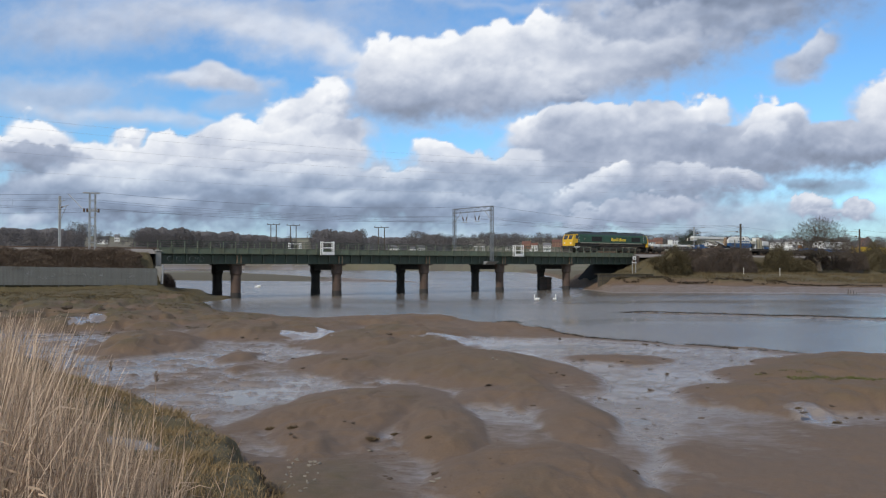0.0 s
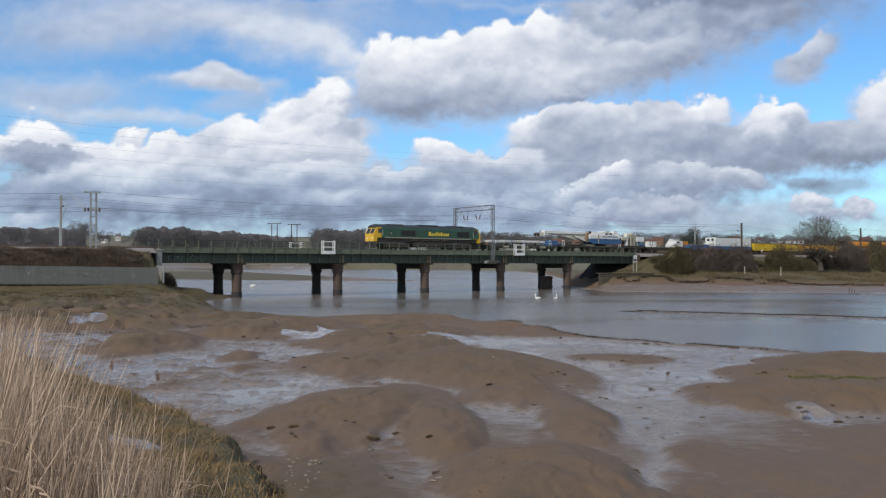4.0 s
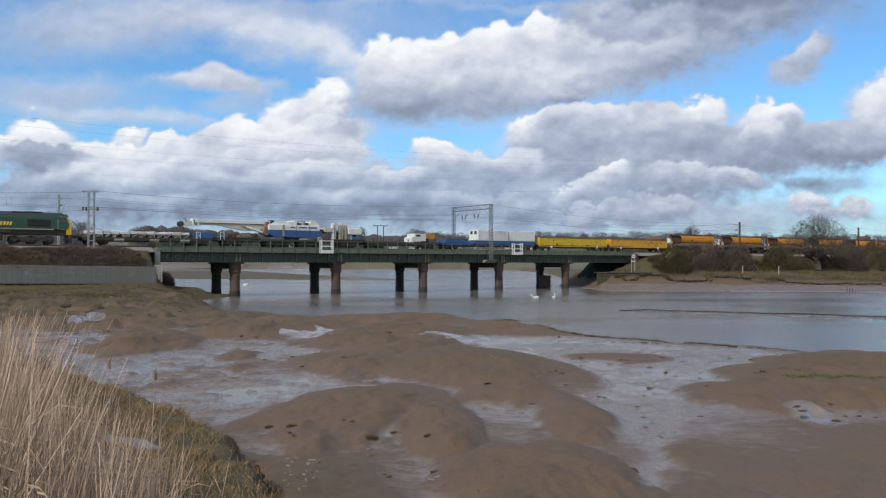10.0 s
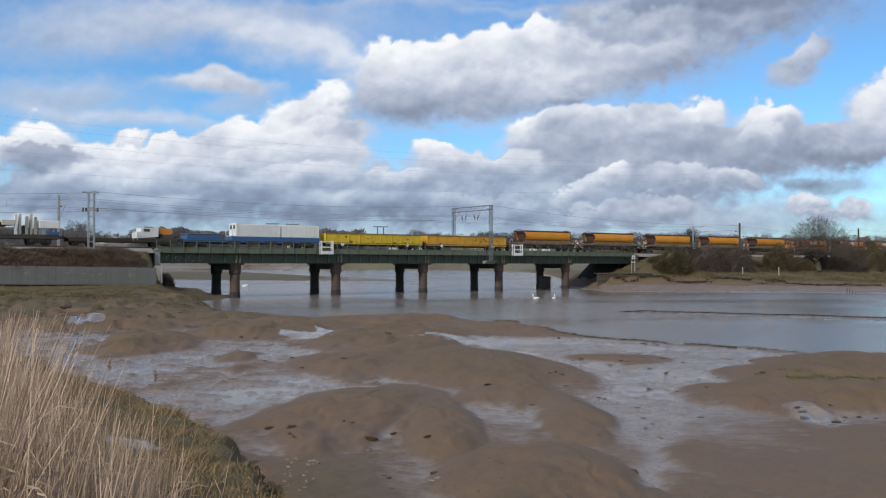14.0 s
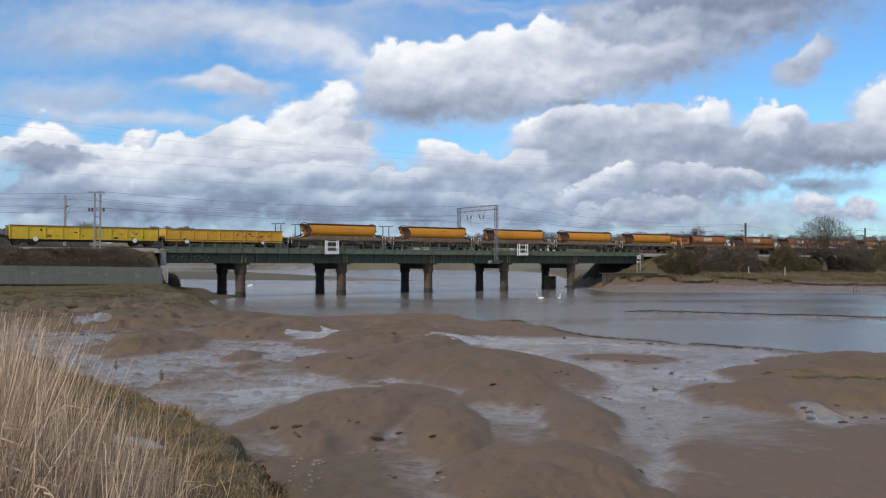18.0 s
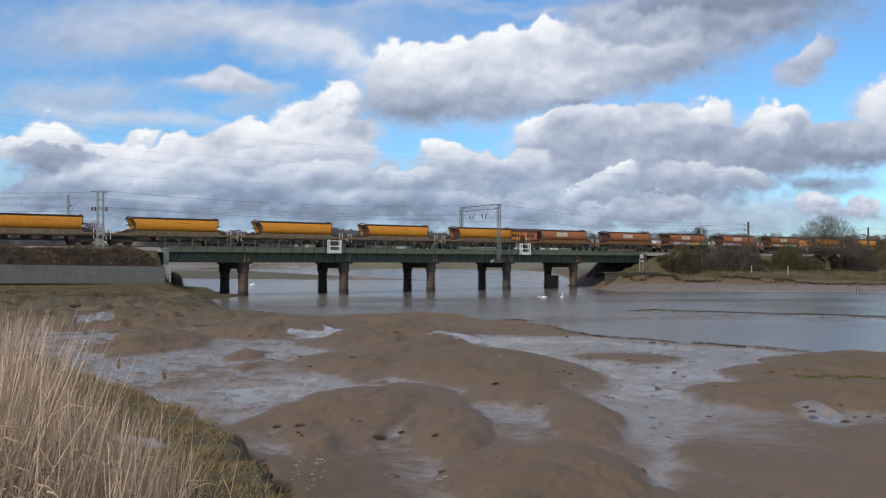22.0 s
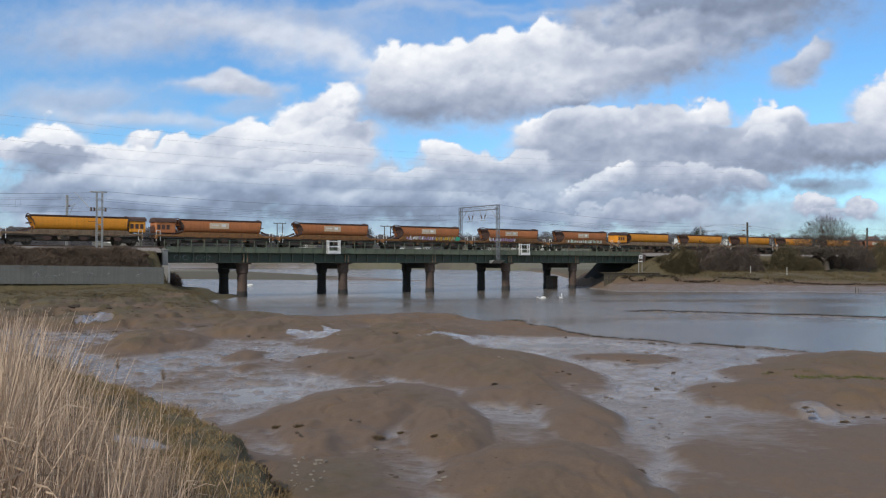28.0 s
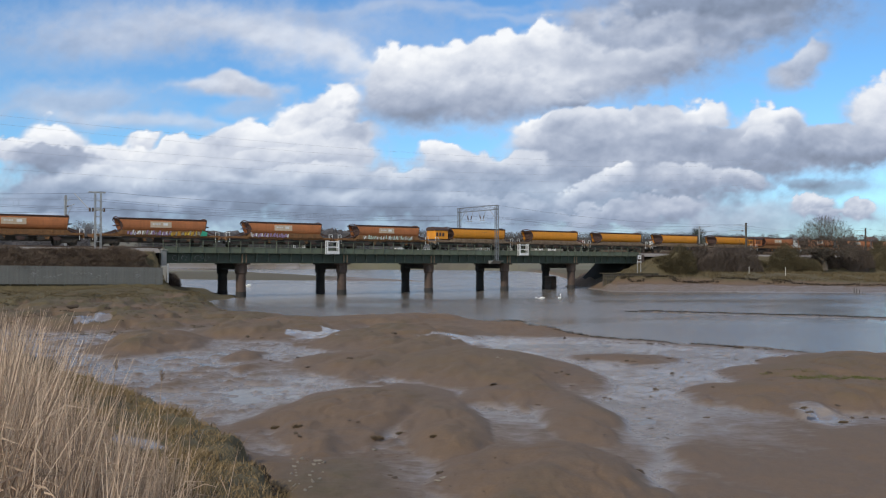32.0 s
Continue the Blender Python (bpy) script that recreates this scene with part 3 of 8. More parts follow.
def make_ground():
    ys = sheet_rows()
    c = np.linspace(-1, 1, 400)
    inn = np.clip(c, -0.88, 0.88) / 0.88
    out = np.sign(c) * np.maximum(0, np.abs(c) - 0.88) / 0.12
    yy = np.repeat(ys[:, None], len(c), 1)
    reach = np.maximum(yy, 11.0)
    xx = inn[None, :] * reach * 0.60 + out[None, :] * (60 + reach * 0.9)
    z, grass, algae, far, pool = land(xx, yy)
    nr, nc = xx.shape
    pts = np.stack([xx, yy, z], -1).reshape(-1, 3)
    i = (np.arange(nr - 1)[:, None] * nc + np.arange(nc - 1)[None, :]).ravel()
    quads = np.stack([i, i + 1, i + nc + 1, i + nc], -1)
    me = bpy.data.meshes.new("ground")
    me.vertices.add(len(pts))
    me.vertices.foreach_set("co", pts.ravel().astype(np.float32))
    me.loops.add(quads.size)
    me.loops.foreach_set("vertex_index", quads.ravel().astype(np.int32))
    me.polygons.add(len(quads))
    me.polygons.foreach_set("loop_start", (np.arange(len(quads)) * 4).astype(np.int32))
    me.polygons.foreach_set("use_smooth", [True] * len(quads))
    me.update(calc_edges=True)
    for name, val in (("grass", grass), ("algae", algae), ("far", far), ("pool", pool)):
        at = me.attributes.new(name, "FLOAT", "POINT")
        at.data.foreach_set("value", val.ravel().astype(np.float32))
    return me


def ground_mat():
    m, n, l, b = shader("estuary_ground", 0.8, 0, 0.5)
    c = coords(n)
    sep = n.new("ShaderNodeSeparateXYZ")
    l.new(c, sep.inputs[0])
    def att(name):
        a = n.new("ShaderNodeAttribute")
        a.attribute_name = name
        return a.outputs["Fac"]
    big = noise_tex(n, l, 0.35, 6, 0.6, c, 0.3)
    mid = noise_tex(n, l, 2.2, 6, 0.65, c, 0.5)
    fine = noise_tex(n, l, 18.0, 5, 0.7, c)
    mud = ramp(n, l, mid, [(0.3, (0.112, 0.067, 0.038)), (0.5, (0.160, 0.096, 0.053)), (0.72, (0.217, 0.133, 0.076))])
    mud = mixed(n, l, sums(n, l, "MULTIPLY", big, 0.5), mud, (0.135, 0.094, 0.06))
    mud = mixed(n, l, 0.5, mud, ramp(n, l, fine, [(0.3, (0.08, 0.055, 0.035)), (0.75, (0.215, 0.148, 0.092))]))
    alg = sums(n, l, "MULTIPLY", att("algae"), ramp(n, l, mid, [(0.35, (0.1, 0.1, 0.1)), (0.65, (0.85, 0.85, 0.85))]))
    mud = mixed(n, l, alg, mud, (0.08, 0.067, 0.03))
    turf = ramp(n, l, mid, [(0.3, (0.046, 0.039, 0.018)), (0.5, (0.088, 0.07, 0.031)), (0.72, (0.15, 0.115, 0.055))])
    turf = mixed(n, l, 0.4, turf, ramp(n, l, fine, [(0.3, (0.035, 0.03, 0.013)), (0.7, (0.17, 0.13, 0.06))]))
    # height above the water decides how wet the mud is
    w = sums(n, l, "MULTIPLY_ADD", mid, 0.16)
    l.new(sep.outputs["Z"], w.node.inputs[2])
    w2 = sums(n, l, "MULTIPLY_ADD", big, 0.10)
    l.new(w, w2.node.inputs[2])
    mpw = n.new("ShaderNodeMapping")
    mpw.inputs["Scale"].default_value = (0.7, 2.6, 1.0)
    mpw.inputs["Rotation"].default_value = (0, 0, 0.5)
    l.new(c, mpw.inputs["Vector"])
    streaks = noise_tex(n, l, 1.5, 6, 0.68, mpw.outputs["Vector"], 1.2)
    w3 = sums(n, l, "MULTIPLY_ADD", streaks, 0.16)
    l.new(w2, w3.node.inputs[2])
    w4 = sums(n, l, "MULTIPLY_ADD", att("pool"), -1.5)
    l.new(w3, w4.node.inputs[2])
    wet = ramp(n, l, w4, [(0.22, (1, 1, 1)), (0.38, (0, 0, 0))])
    film = ramp(n, l, w4, [(0.13, (1, 1, 1)), (0.21, (0, 0, 0))])
    field = ramp(n, l, noise_tex(n, l, 0.006, 4, 0.6, c), [(0.35, (0.09, 0.10, 0.05)), (0.5, (0.15, 0.135, 0.085)), (0.62, (0.10, 0.085, 0.06)), (0.75, (0.13, 0.14, 0.065))])
    # silt colour is lifted to hold part of the sky's reflection
    silt = mixed(n, l, fine, (0.205, 0.170, 0.142), (0.298, 0.252, 0.215))
    silt = mixed(n, l, ramp(n, l, streaks, [(0.52, (0, 0, 0)), (0.68, (0.5, 0.5, 0.5))]), silt, (0.105, 0.082, 0.062))
    damp = ramp(n, l, w4, [(0.26, (0.85, 0.85, 0.85)), (0.62, (0, 0, 0))])
    mud = mixed(n, l, damp, mud, mixed(n, l, fine, (0.110, 0.076, 0.052), (0.170, 0.120, 0.085)))
    col = mixed(n, l, wet, mud, silt)
    col = mixed(n, l, att("grass"), col, turf)
    col = mixed(n, l, att("far"), col, field)
    l.new(col, b.inputs["Base Color"])
    dry = sums(n, l, "MAXIMUM", att("grass"), att("far"))
    gl2 = sums(n, l, "MULTIPLY", film, sums(n, l, "SUBTRACT", 1.0, dry, True))
    gloss = sums(n, l, "MULTIPLY", wet, sums(n, l, "SUBTRACT", 1.0, dry, True))
    r = sums(n, l, "MULTIPLY_ADD", gloss, -0.46)
    r.node.inputs[2].default_value = 0.78
    r2 = sums(n, l, "MULTIPLY_ADD", mid, 0.18)
    l.new(r, r2.node.inputs[2])
    r25 = sums(n, l, "MULTIPLY_ADD", damp, -0.14)
    l.new(r2, r25.node.inputs[2])
    r2 = r25
    r3 = sums(n, l, "MULTIPLY_ADD", gl2, -0.26)
    l.new(r2, r3.node.inputs[2])
    l.new(r3, b.inputs["Roughness"])
    hgt0 = sums(n, l, "MULTIPLY_ADD", fine, 0.35)
    l.new(mid, hgt0.node.inputs[2])
    hgt = sums(n, l, "MULTIPLY", hgt0, sums(n, l, "SUBTRACT", 1.0, sums(n, l, "MULTIPLY", gl2, 0.8)))
    hgt2 = sums(n, l, "MULTIPLY_ADD", streaks, 0.5)
    l.new(hgt, hgt2.node.inputs[2])
    bumped(n, l, b, hgt2, 0.7, 0.05)
    return m


ground_mesh = make_ground()
ground_mesh.materials.append(ground_mat())
ground = tagged(new("ground", ground_mesh), "brown tidal mud flats with wet gullies and grassy banks", "ground", kind="structure")


def water_mat():
    m, n, l, b = shader("estuary_water", 0.08, 0, 0.5)
    c = coords(n)
    b.inputs["IOR"].default_value = 1.33
    silt = noise_tex(n, l, 0.05, 5, 0.6, c, 0.4)
    l.new(ramp(n, l, silt, [(0.3, (0.125, 0.110, 0.092)), (0.7, (0.175, 0.152, 0.126))]), b.inputs["Base Color"])
    mp = n.new("ShaderNodeMapping")
    mp.inputs["Scale"].default_value = (0.55, 1.0, 1.0)
    mp.inputs["Rotation"].default_value = (0, 0, 0.35)
    l.new(c, mp.inputs["Vector"])
    small = noise_tex(n, l, 3.2, 4, 0.6, mp.outputs["Vector"], 0.3)
    swell = noise_tex(n, l, 0.35, 3, 0.5, mp.outputs["Vector"])
    calm = ramp(n, l, noise_tex(n, l, 0.035, 3, 0.5, mp.outputs["Vector"], 0.8), [(0.42, (0.15, 0.15, 0.15)), (0.6, (1, 1, 1))])
    h = sums(n, l, "MULTIPLY", sums(n, l, "MULTIPLY_ADD", swell, 0.8), calm)
    l.new(small, h.node.inputs[0].links[0].from_node.inputs[2])
    bumped(n, l, b, h, 0.45, 0.06)
    rr = sums(n, l, "MULTIPLY_ADD", calm, 0.12)
    rr.node.inputs[2].default_value = 0.15
    l.new(rr, b.inputs["Roughness"])
    return m


def make_water():
    g = Geo()
    g.add([(-900, -40, 0), (900, -40, 0), (900, 900, 0), (-900, 900, 0)], [(0, 1, 2, 3)])
    me = g.mesh("water", water_mat())
    return tagged(new("water", me), "grey-brown tidal river water with faint ripples", "water", kind="structure")


water = make_water()

# ---- sky: a far sheet of broken cumulus that drifts away from the camera ----


def cloud_fields(px, py):
    """Cover and tone of the cloud sheet, over a plane in hundredths: x right, y up from the horizon."""
    wx = fbm(px * 0.9, py * 1.2, 4) * 0.20
    wy = fbm(px * 0.9 + 40, py * 1.2 + 9, 4) * 0.15
    bx = fbm(px * 1.7 + 11, py * 2.2, 5, 0.5) * 0.09
    by = (0.32 - np.abs(fbm(px * 1.6 + 77, py * 1.9 + 5, 5, 0.46))) * 0.23
    # heaps far off near the horizon are smaller and finer
    low = smooth(2.3, 0.9, py)
    fx = fbm(px * 4.4 + 3, py * 6.0 + 14, 4, 0.5)
    fy = 0.32 - np.abs(fbm(px * 4.0 + 21, py * 5.6 + 30, 4, 0.5))
    bx = bx * (1 - 0.6 * low) + 0.05 * fx * low
    by = by * (1 - 0.6 * low) + 0.15 * fy * low
    sx, sy = px + wx, py + wy
    x, y = sx + bx, sy + by
    fray = fbm(px * 5 + 9, py * 6.5, 5, 0.6)
    alpha = np.zeros_like(px)
    tone = np.full_like(px, 0.82)

    def puff(cx, cy, rx, ry, top=0.95, base=0.70, k=1.0, tilt=0.0, crisp=0.16, split=0.0):
        """One heap, laid over those before it: bright crown, grey base, crisp above and soft below."""
        nonlocal alpha, tone
        c, s = math.cos(tilt), math.sin(tilt)
        mixx, mixy = (x, y) if crisp < 0.4 else (sx, sy)
        u, v = (mixx - cx) * c + (mixy - cy) * s, -(mixx - cx) * s + (mixy - cy) * c
        r = np.sqrt((u / rx) ** 2 + (v / ry) ** 2)
        edge = crisp + 0.55 * smooth(0.25, -0.9, v / ry) + 0.25 * smooth(0.55, 0.95, np.abs(u / rx))
        a = k * smooth(1.0 + edge * 0.5, 1.0 - edge * 0.9, r + 0.10 * fray * (0.4 + edge))
        g = v / ry + 0.35 * (1 - np.abs(u / rx)) * 0.3 - 1.5 * by + 0.06 * fray
        t = base - 0.035 + (top - base + 0.02) * smooth(-0.55 + split, 0.95 + split, g)
        tone = tone * (1 - a) + t * a
        alpha = 1 - (1 - alpha) * (1 - a)

    # thin high veil at the top left
    puff(-4.2, 4.45, 4.4, 0.55, 0.86, 0.80, 0.60, -0.04, 0.9)
    puff(-6.3, 4.2, 2.6, 0.5, 0.83, 0.79, 0.65, 0.1, 0.9)
    puff(-2.9, 4.1, 2.0, 0.42, 0.94, 0.90, 0.72, -0.22, 0.8)
    puff(-1.9, 3.8, 0.9, 0.28, 0.97, 0.93, 0.6, -0.3, 0.8)
    puff(-6.9, 3.0, 1.6, 0.42, 0.84, 0.78, 0.70, 0.0, 0.8)
    puff(-5.5, 2.62, 2.6, 0.14, 0.92, 0.86, 0.65, -0.09, 0.9)
    puff(-0.6, 4.75, 2.2, 0.12, 0.9, 0.85, 0.4, 0.03, 0.9)
    puff(1.2, 4.6, 2.0, 0.10, 0.9, 0.85, 0.35, -0.05, 0.9)
    puff(-4.2, 3.30, 1.0, 0.19, 0.91, 0.84, 0.9, 0.03, 0.45)
    puff(-3.65, 3.28, 0.72, 0.22, 0.89, 0.82, 0.9, -0.03, 0.4)
    puff(-3.6, 2.92, 0.75, 0.18, 0.80, 0.76, 0.5, 0.2, 0.6)
    # grey bank at the top right
    puff(4.9, 4.75, 2.9, 0.75, 0.72, 0.66, 0.95, 0.05, 0.5)
    puff(3.6, 4.2, 1.8, 0.5, 0.83, 0.70, 0.95, 0.0, 0.35)
    puff(5.4, 4.25, 1.5, 0.4, 0.82, 0.74, 0.85, 0.2, 0.5)
    # far bank behind everything, grey-blue
    puff(-5.6, 1.15, 3.6, 0.75, 0.77, 0.66, 1.0, 0.0, 0.35)
    puff(-1.5, 1.12, 3.6, 0.70, 0.77, 0.63, 1.0, 0.0, 0.35)
    puff(2.6, 1.15, 3.4, 0.75, 0.80, 0.70, 0.95, 0.0, 0.35)
    puff(5.0, 1.95, 3.3, 0.50, 0.78, 0.73, 1.0, 0.0, 0.35)
    puff(3.2, 1.75, 2.6, 0.45, 0.80, 0.73, 1.0, 0.0, 0.35)
    puff(5.9, 0.75, 2.4, 0.35, 0.84, 0.78, 0.7, 0.0, 0.6)
    # far left heap
    puff(-7.1, 2.25, 0.62, 0.45, 1.06, 0.90)
    puff(-7.9, 2.1, 0.5, 0.25, 0.98, 0.82)
    puff(-5.6, 2.30, 0.34, 0.2, 1.04, 0.88)
    puff(-6.1, 1.85, 1.0, 0.42, 1.0, 0.84)
    puff(-5.55, 1.98, 0.5, 0.26, 1.02, 0.88)
    puff(-7.2, 1.88, 0.95, 0.34, 0.76, 0.68)
    puff(-4.6, 1.9, 1.1, 0.42, 0.98, 0.82)
    puff(-5.0, 2.06, 0.42, 0.24, 1.02, 0.88)
    puff(-4.1, 2.02, 0.5, 0.28, 1.0, 0.86)
    puff(-5.3, 1.5, 1.7, 0.35, 0.93, 0.76)
    # left shoulder climbing to the great cloud
    puff(-3.5, 2.15, 0.95, 0.42, 0.98, 0.82)
    puff(-3.3, 2.35, 0.6, 0.40, 1.04, 0.90)
    puff(-2.55, 2.55, 0.75, 0.55, 1.05, 0.90)
    puff(-2.15, 2.85, 0.62, 0.55, 1.05, 0.92)
    puff(-1.95, 2.35, 0.65, 0.45, 1.0, 0.87)
    puff(-2.75, 2.2, 0.6, 0.36, 0.98, 0.84)
    puff(-2.3, 2.05, 0.5, 0.3, 0.95, 0.82)
    puff(-3.0, 1.75, 1.2, 0.34, 0.92, 0.76)
    puff(-1.95, 1.88, 0.75, 0.36, 0.92, 0.78)
    puff(-2.4, 1.5, 1.1, 0.25, 0.90, 0.74)
    # the great cloud
    puff(3.1, 3.55, 2.5, 0.62, 0.89, 0.76, 1.0, 0.10, 0.3)
    puff(1.9, 3.85, 0.9, 0.5, 0.90, 0.76)
    puff(-0.1, 3.25, 1.75, 0.78, 1.04, 0.74)
    puff(1.6, 3.25, 1.9, 0.55, 0.95, 0.77, 1.0, 0.0, 0.5)
    puff(-0.75, 3.62, 0.72, 0.50, 1.05, 0.88)
    puff(0.15, 3.72, 0.85, 0.48, 1.05, 0.88)
    puff(0.85, 3.80, 0.70, 0.48, 1.03, 0.86)
    puff(1.65, 4.05, 0.58, 0.46, 1.05, 0.88)
    puff(-0.6, 2.88, 1.3, 0.34, 0.73, 0.63, 0.85, 0.0, 0.8)
    puff(0.9, 2.98, 1.3, 0.30, 0.80, 0.71, 0.7, 0.05, 0.8)
    puff(-1.75, 2.42, 0.5, 0.28, 0.84, 0.77, 0.7, 0.0, 0.8)
    puff(2.35, 2.98, 0.45, 0.18, 0.82, 0.68, 0.9)
    # right heaps
    puff(3.0, 2.3, 1.2, 0.46, 0.88, 0.75)
    puff(1.75, 2.3, 0.85, 0.46, 1.02, 0.80)
    puff(2.05, 2.5, 0.5, 0.32, 1.03, 0.86)
    puff(2.45, 2.45, 0.8, 0.40, 0.92, 0.75)
    puff(3.9, 2.5, 0.8, 0.36, 0.90, 0.78)
    puff(3.25, 2.62, 0.5, 0.26, 0.94, 0.82)
    puff(4.65, 2.72, 0.50, 0.32, 1.06, 0.90)
    puff(5.2, 2.2, 1.3, 0.38, 0.82, 0.74)
    puff(5.75, 2.5, 0.58, 0.38, 1.06, 0.86)
    puff(5.55, 2.2, 0.5, 0.25, 0.93, 0.78)
    puff(7.1, 2.25, 1.3, 0.42, 0.86, 0.70)
    puff(8.0, 2.75, 0.9, 0.6, 1.05, 0.84)
    puff(7.5, 2.0, 1.4, 0.28, 0.80, 0.68)
    # thin sunlit tops along the lower left bank
    puff(-5.0, 1.72, 1.2, 0.17, 0.95, 0.86, 0.6, 0.0, 0.5)
    puff(-6.6, 1.5, 0.9, 0.15, 0.93, 0.84, 0.55, 0.0, 0.5)
    puff(-3.7, 1.42, 1.0, 0.15, 0.93, 0.84, 0.55, 0.0, 0.5)
    puff(-2.0, 1.62, 0.8, 0.16, 0.95, 0.86, 0.6, 0.0, 0.5)
    puff(-1.6, 1.22, 0.9, 0.13, 0.92, 0.82, 0.5, 0.0, 0.5)
    puff(-4.9, 1.12, 1.0, 0.12, 0.91, 0.82, 0.5, 0.0, 0.5)
    puff(-7.3, 0.85, 0.5, 0.14, 0.94, 0.84, 0.7, 0.0, 0.45)
    # middle row
    puff(-0.15, 1.88, 0.48, 0.36, 1.04, 0.86)
    puff(0.35, 1.7, 0.8, 0.32, 0.92, 0.74)
    puff(1.25, 1.75, 0.85, 0.30, 0.93, 0.76)
    puff(-0.8, 1.45, 0.6, 0.26, 0.90, 0.74)
    puff(2.75, 1.38, 0.8, 0.24, 0.92, 0.78, 1.0, 0.35)
    puff(3.15, 1.58, 0.35, 0.2, 0.99, 0.84, 1.0, 0.5)
    puff(4.35, 1.5, 0.8, 0.32, 0.90, 0.74)
    puff(5.2, 1.45, 0.5, 0.25, 0.92, 0.76)
    puff(0.9, 1.05, 1.3, 0.22, 0.80, 0.72)
    puff(4.0, 0.95, 0.8, 0.28, 0.86, 0.75)
    puff(2.9, 0.85, 0.9, 0.22, 0.82, 0.74)
    # loose ones
    puff(6.5, 3.66, 0.66, 0.34, 0.93, 0.84, 0.95, 0.72, 0.3)
    puff(6.15, 3.35, 0.34, 0.24, 0.88, 0.80, 0.8, 0.6, 0.45)
    puff(6.95, 1.35, 0.9, 0.2, 0.76, 0.71, 0.7, 0.1, 0.6)
    puff(6.4, 1.4, 0.5, 0.15, 0.70, 0.66, 0.7, 0.0, 0.4)
    puff(6.55, 0.98, 0.42, 0.22, 1.02, 0.84)
    puff(7.4, 0.9, 0.34, 0.2, 0.98, 0.84)
    puff(6.95, 0.80, 0.75, 0.13, 0.92, 0.82)
    # beyond the picture the broken cover goes on
    outer = np.maximum(smooth(8.6, 10.0, np.abs(px)), smooth(5.0, 6.2, py))
    broken = smooth(0.25, 0.6, fbm(px * 0.42 + 2, py * 0.75 + 6, 5) * 0.9 + 0.45) * outer
    tone = tone * (1 - broken) + broken * (0.80 + 0.12 * fray)
    alpha = 1 - (1 - alpha) * (1 - broken)
    return alpha, tone, fray


def make_clouds():
    us = np.concatenate([np.arange(-13.5, -8.4, 0.08), np.arange(-8.4, 8.4, 0.025), np.arange(8.4, 13.5, 0.08)])
    vs = np.concatenate([np.arange(-0.12, 4.9, 0.025), np.arange(4.9, 9.0, 0.07)])
    px, py = np.meshgrid(us, vs)
    dens, tone, fray = cloud_fields(px, py)
    haze = 0.80 * smooth(1.5, 0.2, py + 0.22 * fbm(px * 0.6, py * 2, 4)) + 0.10 * smooth(3.2, 1, py)
    haze = np.clip(haze, 0, 1) * (1 - 0.45 * smooth(4.2, 6.0, px))
    relief = fbm(px * 1.7, py * 2.2 + 20, 5, 0.55)
    lump = fbm(px * 1.25 + 7, py * 1.9, 5, 0.5)
    lit = lump - fbm((px + 0.08) * 1.25 + 7, (py - 0.12) * 1.9, 5, 0.5)
    tone = tone + 0.07 * np.clip(lit, -0.5, 0.5) * dens + 0.022 * relief + 0.012 * fray + 0.045 * smooth(2.4, 0.8, py) * fbm(px * 2.2 + 50, py * 5.0, 5, 0.55)
    hz = 0.77 + 0.03 * relief - 0.08 * smooth(1, 6, px) - 0.04 * smooth(0.5, -1.5, px)
    alpha = 1 - (1 - dens) * (1 - haze)
    wgt = dens / np.maximum(alpha, 1e-3)
    tone = tone * wgt + hz * (1 - wgt) - 0.04 * smooth(0, 5, px) - 0.05 * smooth(4.5, 6.5, px) * smooth(2.0, 1.2, py)
    tone = tone - 0.035 * smooth(2.5, 5.5, px) * smooth(2.4, 3.4, py)
    tone = np.clip(tone - 0.025 * smooth(0.86, 1.0, tone), 0.4, 0.985)
    cool = np.clip((0.98 - tone) * 3.2, 0, 1)
    lin = tone ** 2.2
    blue = 0.07 * smooth(2.0, 1.3, py) * smooth(4.0, 1.0, px)
    col = np.stack([lin * (0.965 - 0.20 * cool - blue), lin * (0.985 - 0.08 * cool - 0.4 * blue), lin * (1.02 + 0.19 * cool), alpha], -1)
    ydist = np.interp(py, [-0.2, 1.0, 1.8, 2.6, 3.4, 9.0], [4300, 4200, 3600, 1900, 1350, 1150])
    pts = np.stack([px / 15.0 * ydist, ydist, py / 15.0 * ydist], -1).reshape(-1, 3)
    nr, nc = px.shape
    i = (np.arange(nr - 1)[:, None] * nc + np.arange(nc - 1)[None, :]).ravel()
    quads = np.stack([i, i + 1, i + nc + 1, i + nc], -1)
    me = bpy.data.meshes.new("backdrop")
    me.vertices.add(len(pts))
    me.vertices.foreach_set("co", pts.ravel().astype(np.float32))
    me.loops.add(quads.size)
    me.loops.foreach_set("vertex_index", quads.ravel().astype(np.int32))
    me.polygons.add(len(quads))
    me.polygons.foreach_set("loop_start", (np.arange(len(quads)) * 4).astype(np.int32))
    me.update(calc_edges=True)
    at = me.attributes.new("cloud", "FLOAT_COLOR", "POINT")
    at.data.foreach_set("color", col.reshape(-1, 4).ravel().astype(np.float32))
    m = bpy.data.materials.new("cloud_sheet")
    m.use_nodes = True
    m.cycles.emission_sampling = "NONE"
    n, l = m.node_tree.nodes, m.node_tree.links
    n.remove(n["Principled BSDF"])
    a = n.new("ShaderNodeAttribute")
    a.attribute_name = "cloud"
    em, tr, mx = n.new("ShaderNodeEmission"), n.new("ShaderNodeBsdfTransparent"), n.new("ShaderNodeMixShader")
    em.inputs["Strength"].default_value = 1.0
    l.new(a.outputs["Color"], em.inputs["Color"])
    l.new(a.outputs["Alpha"], mx.inputs[0])
    l.new(tr.outputs[0], mx.inputs[1])
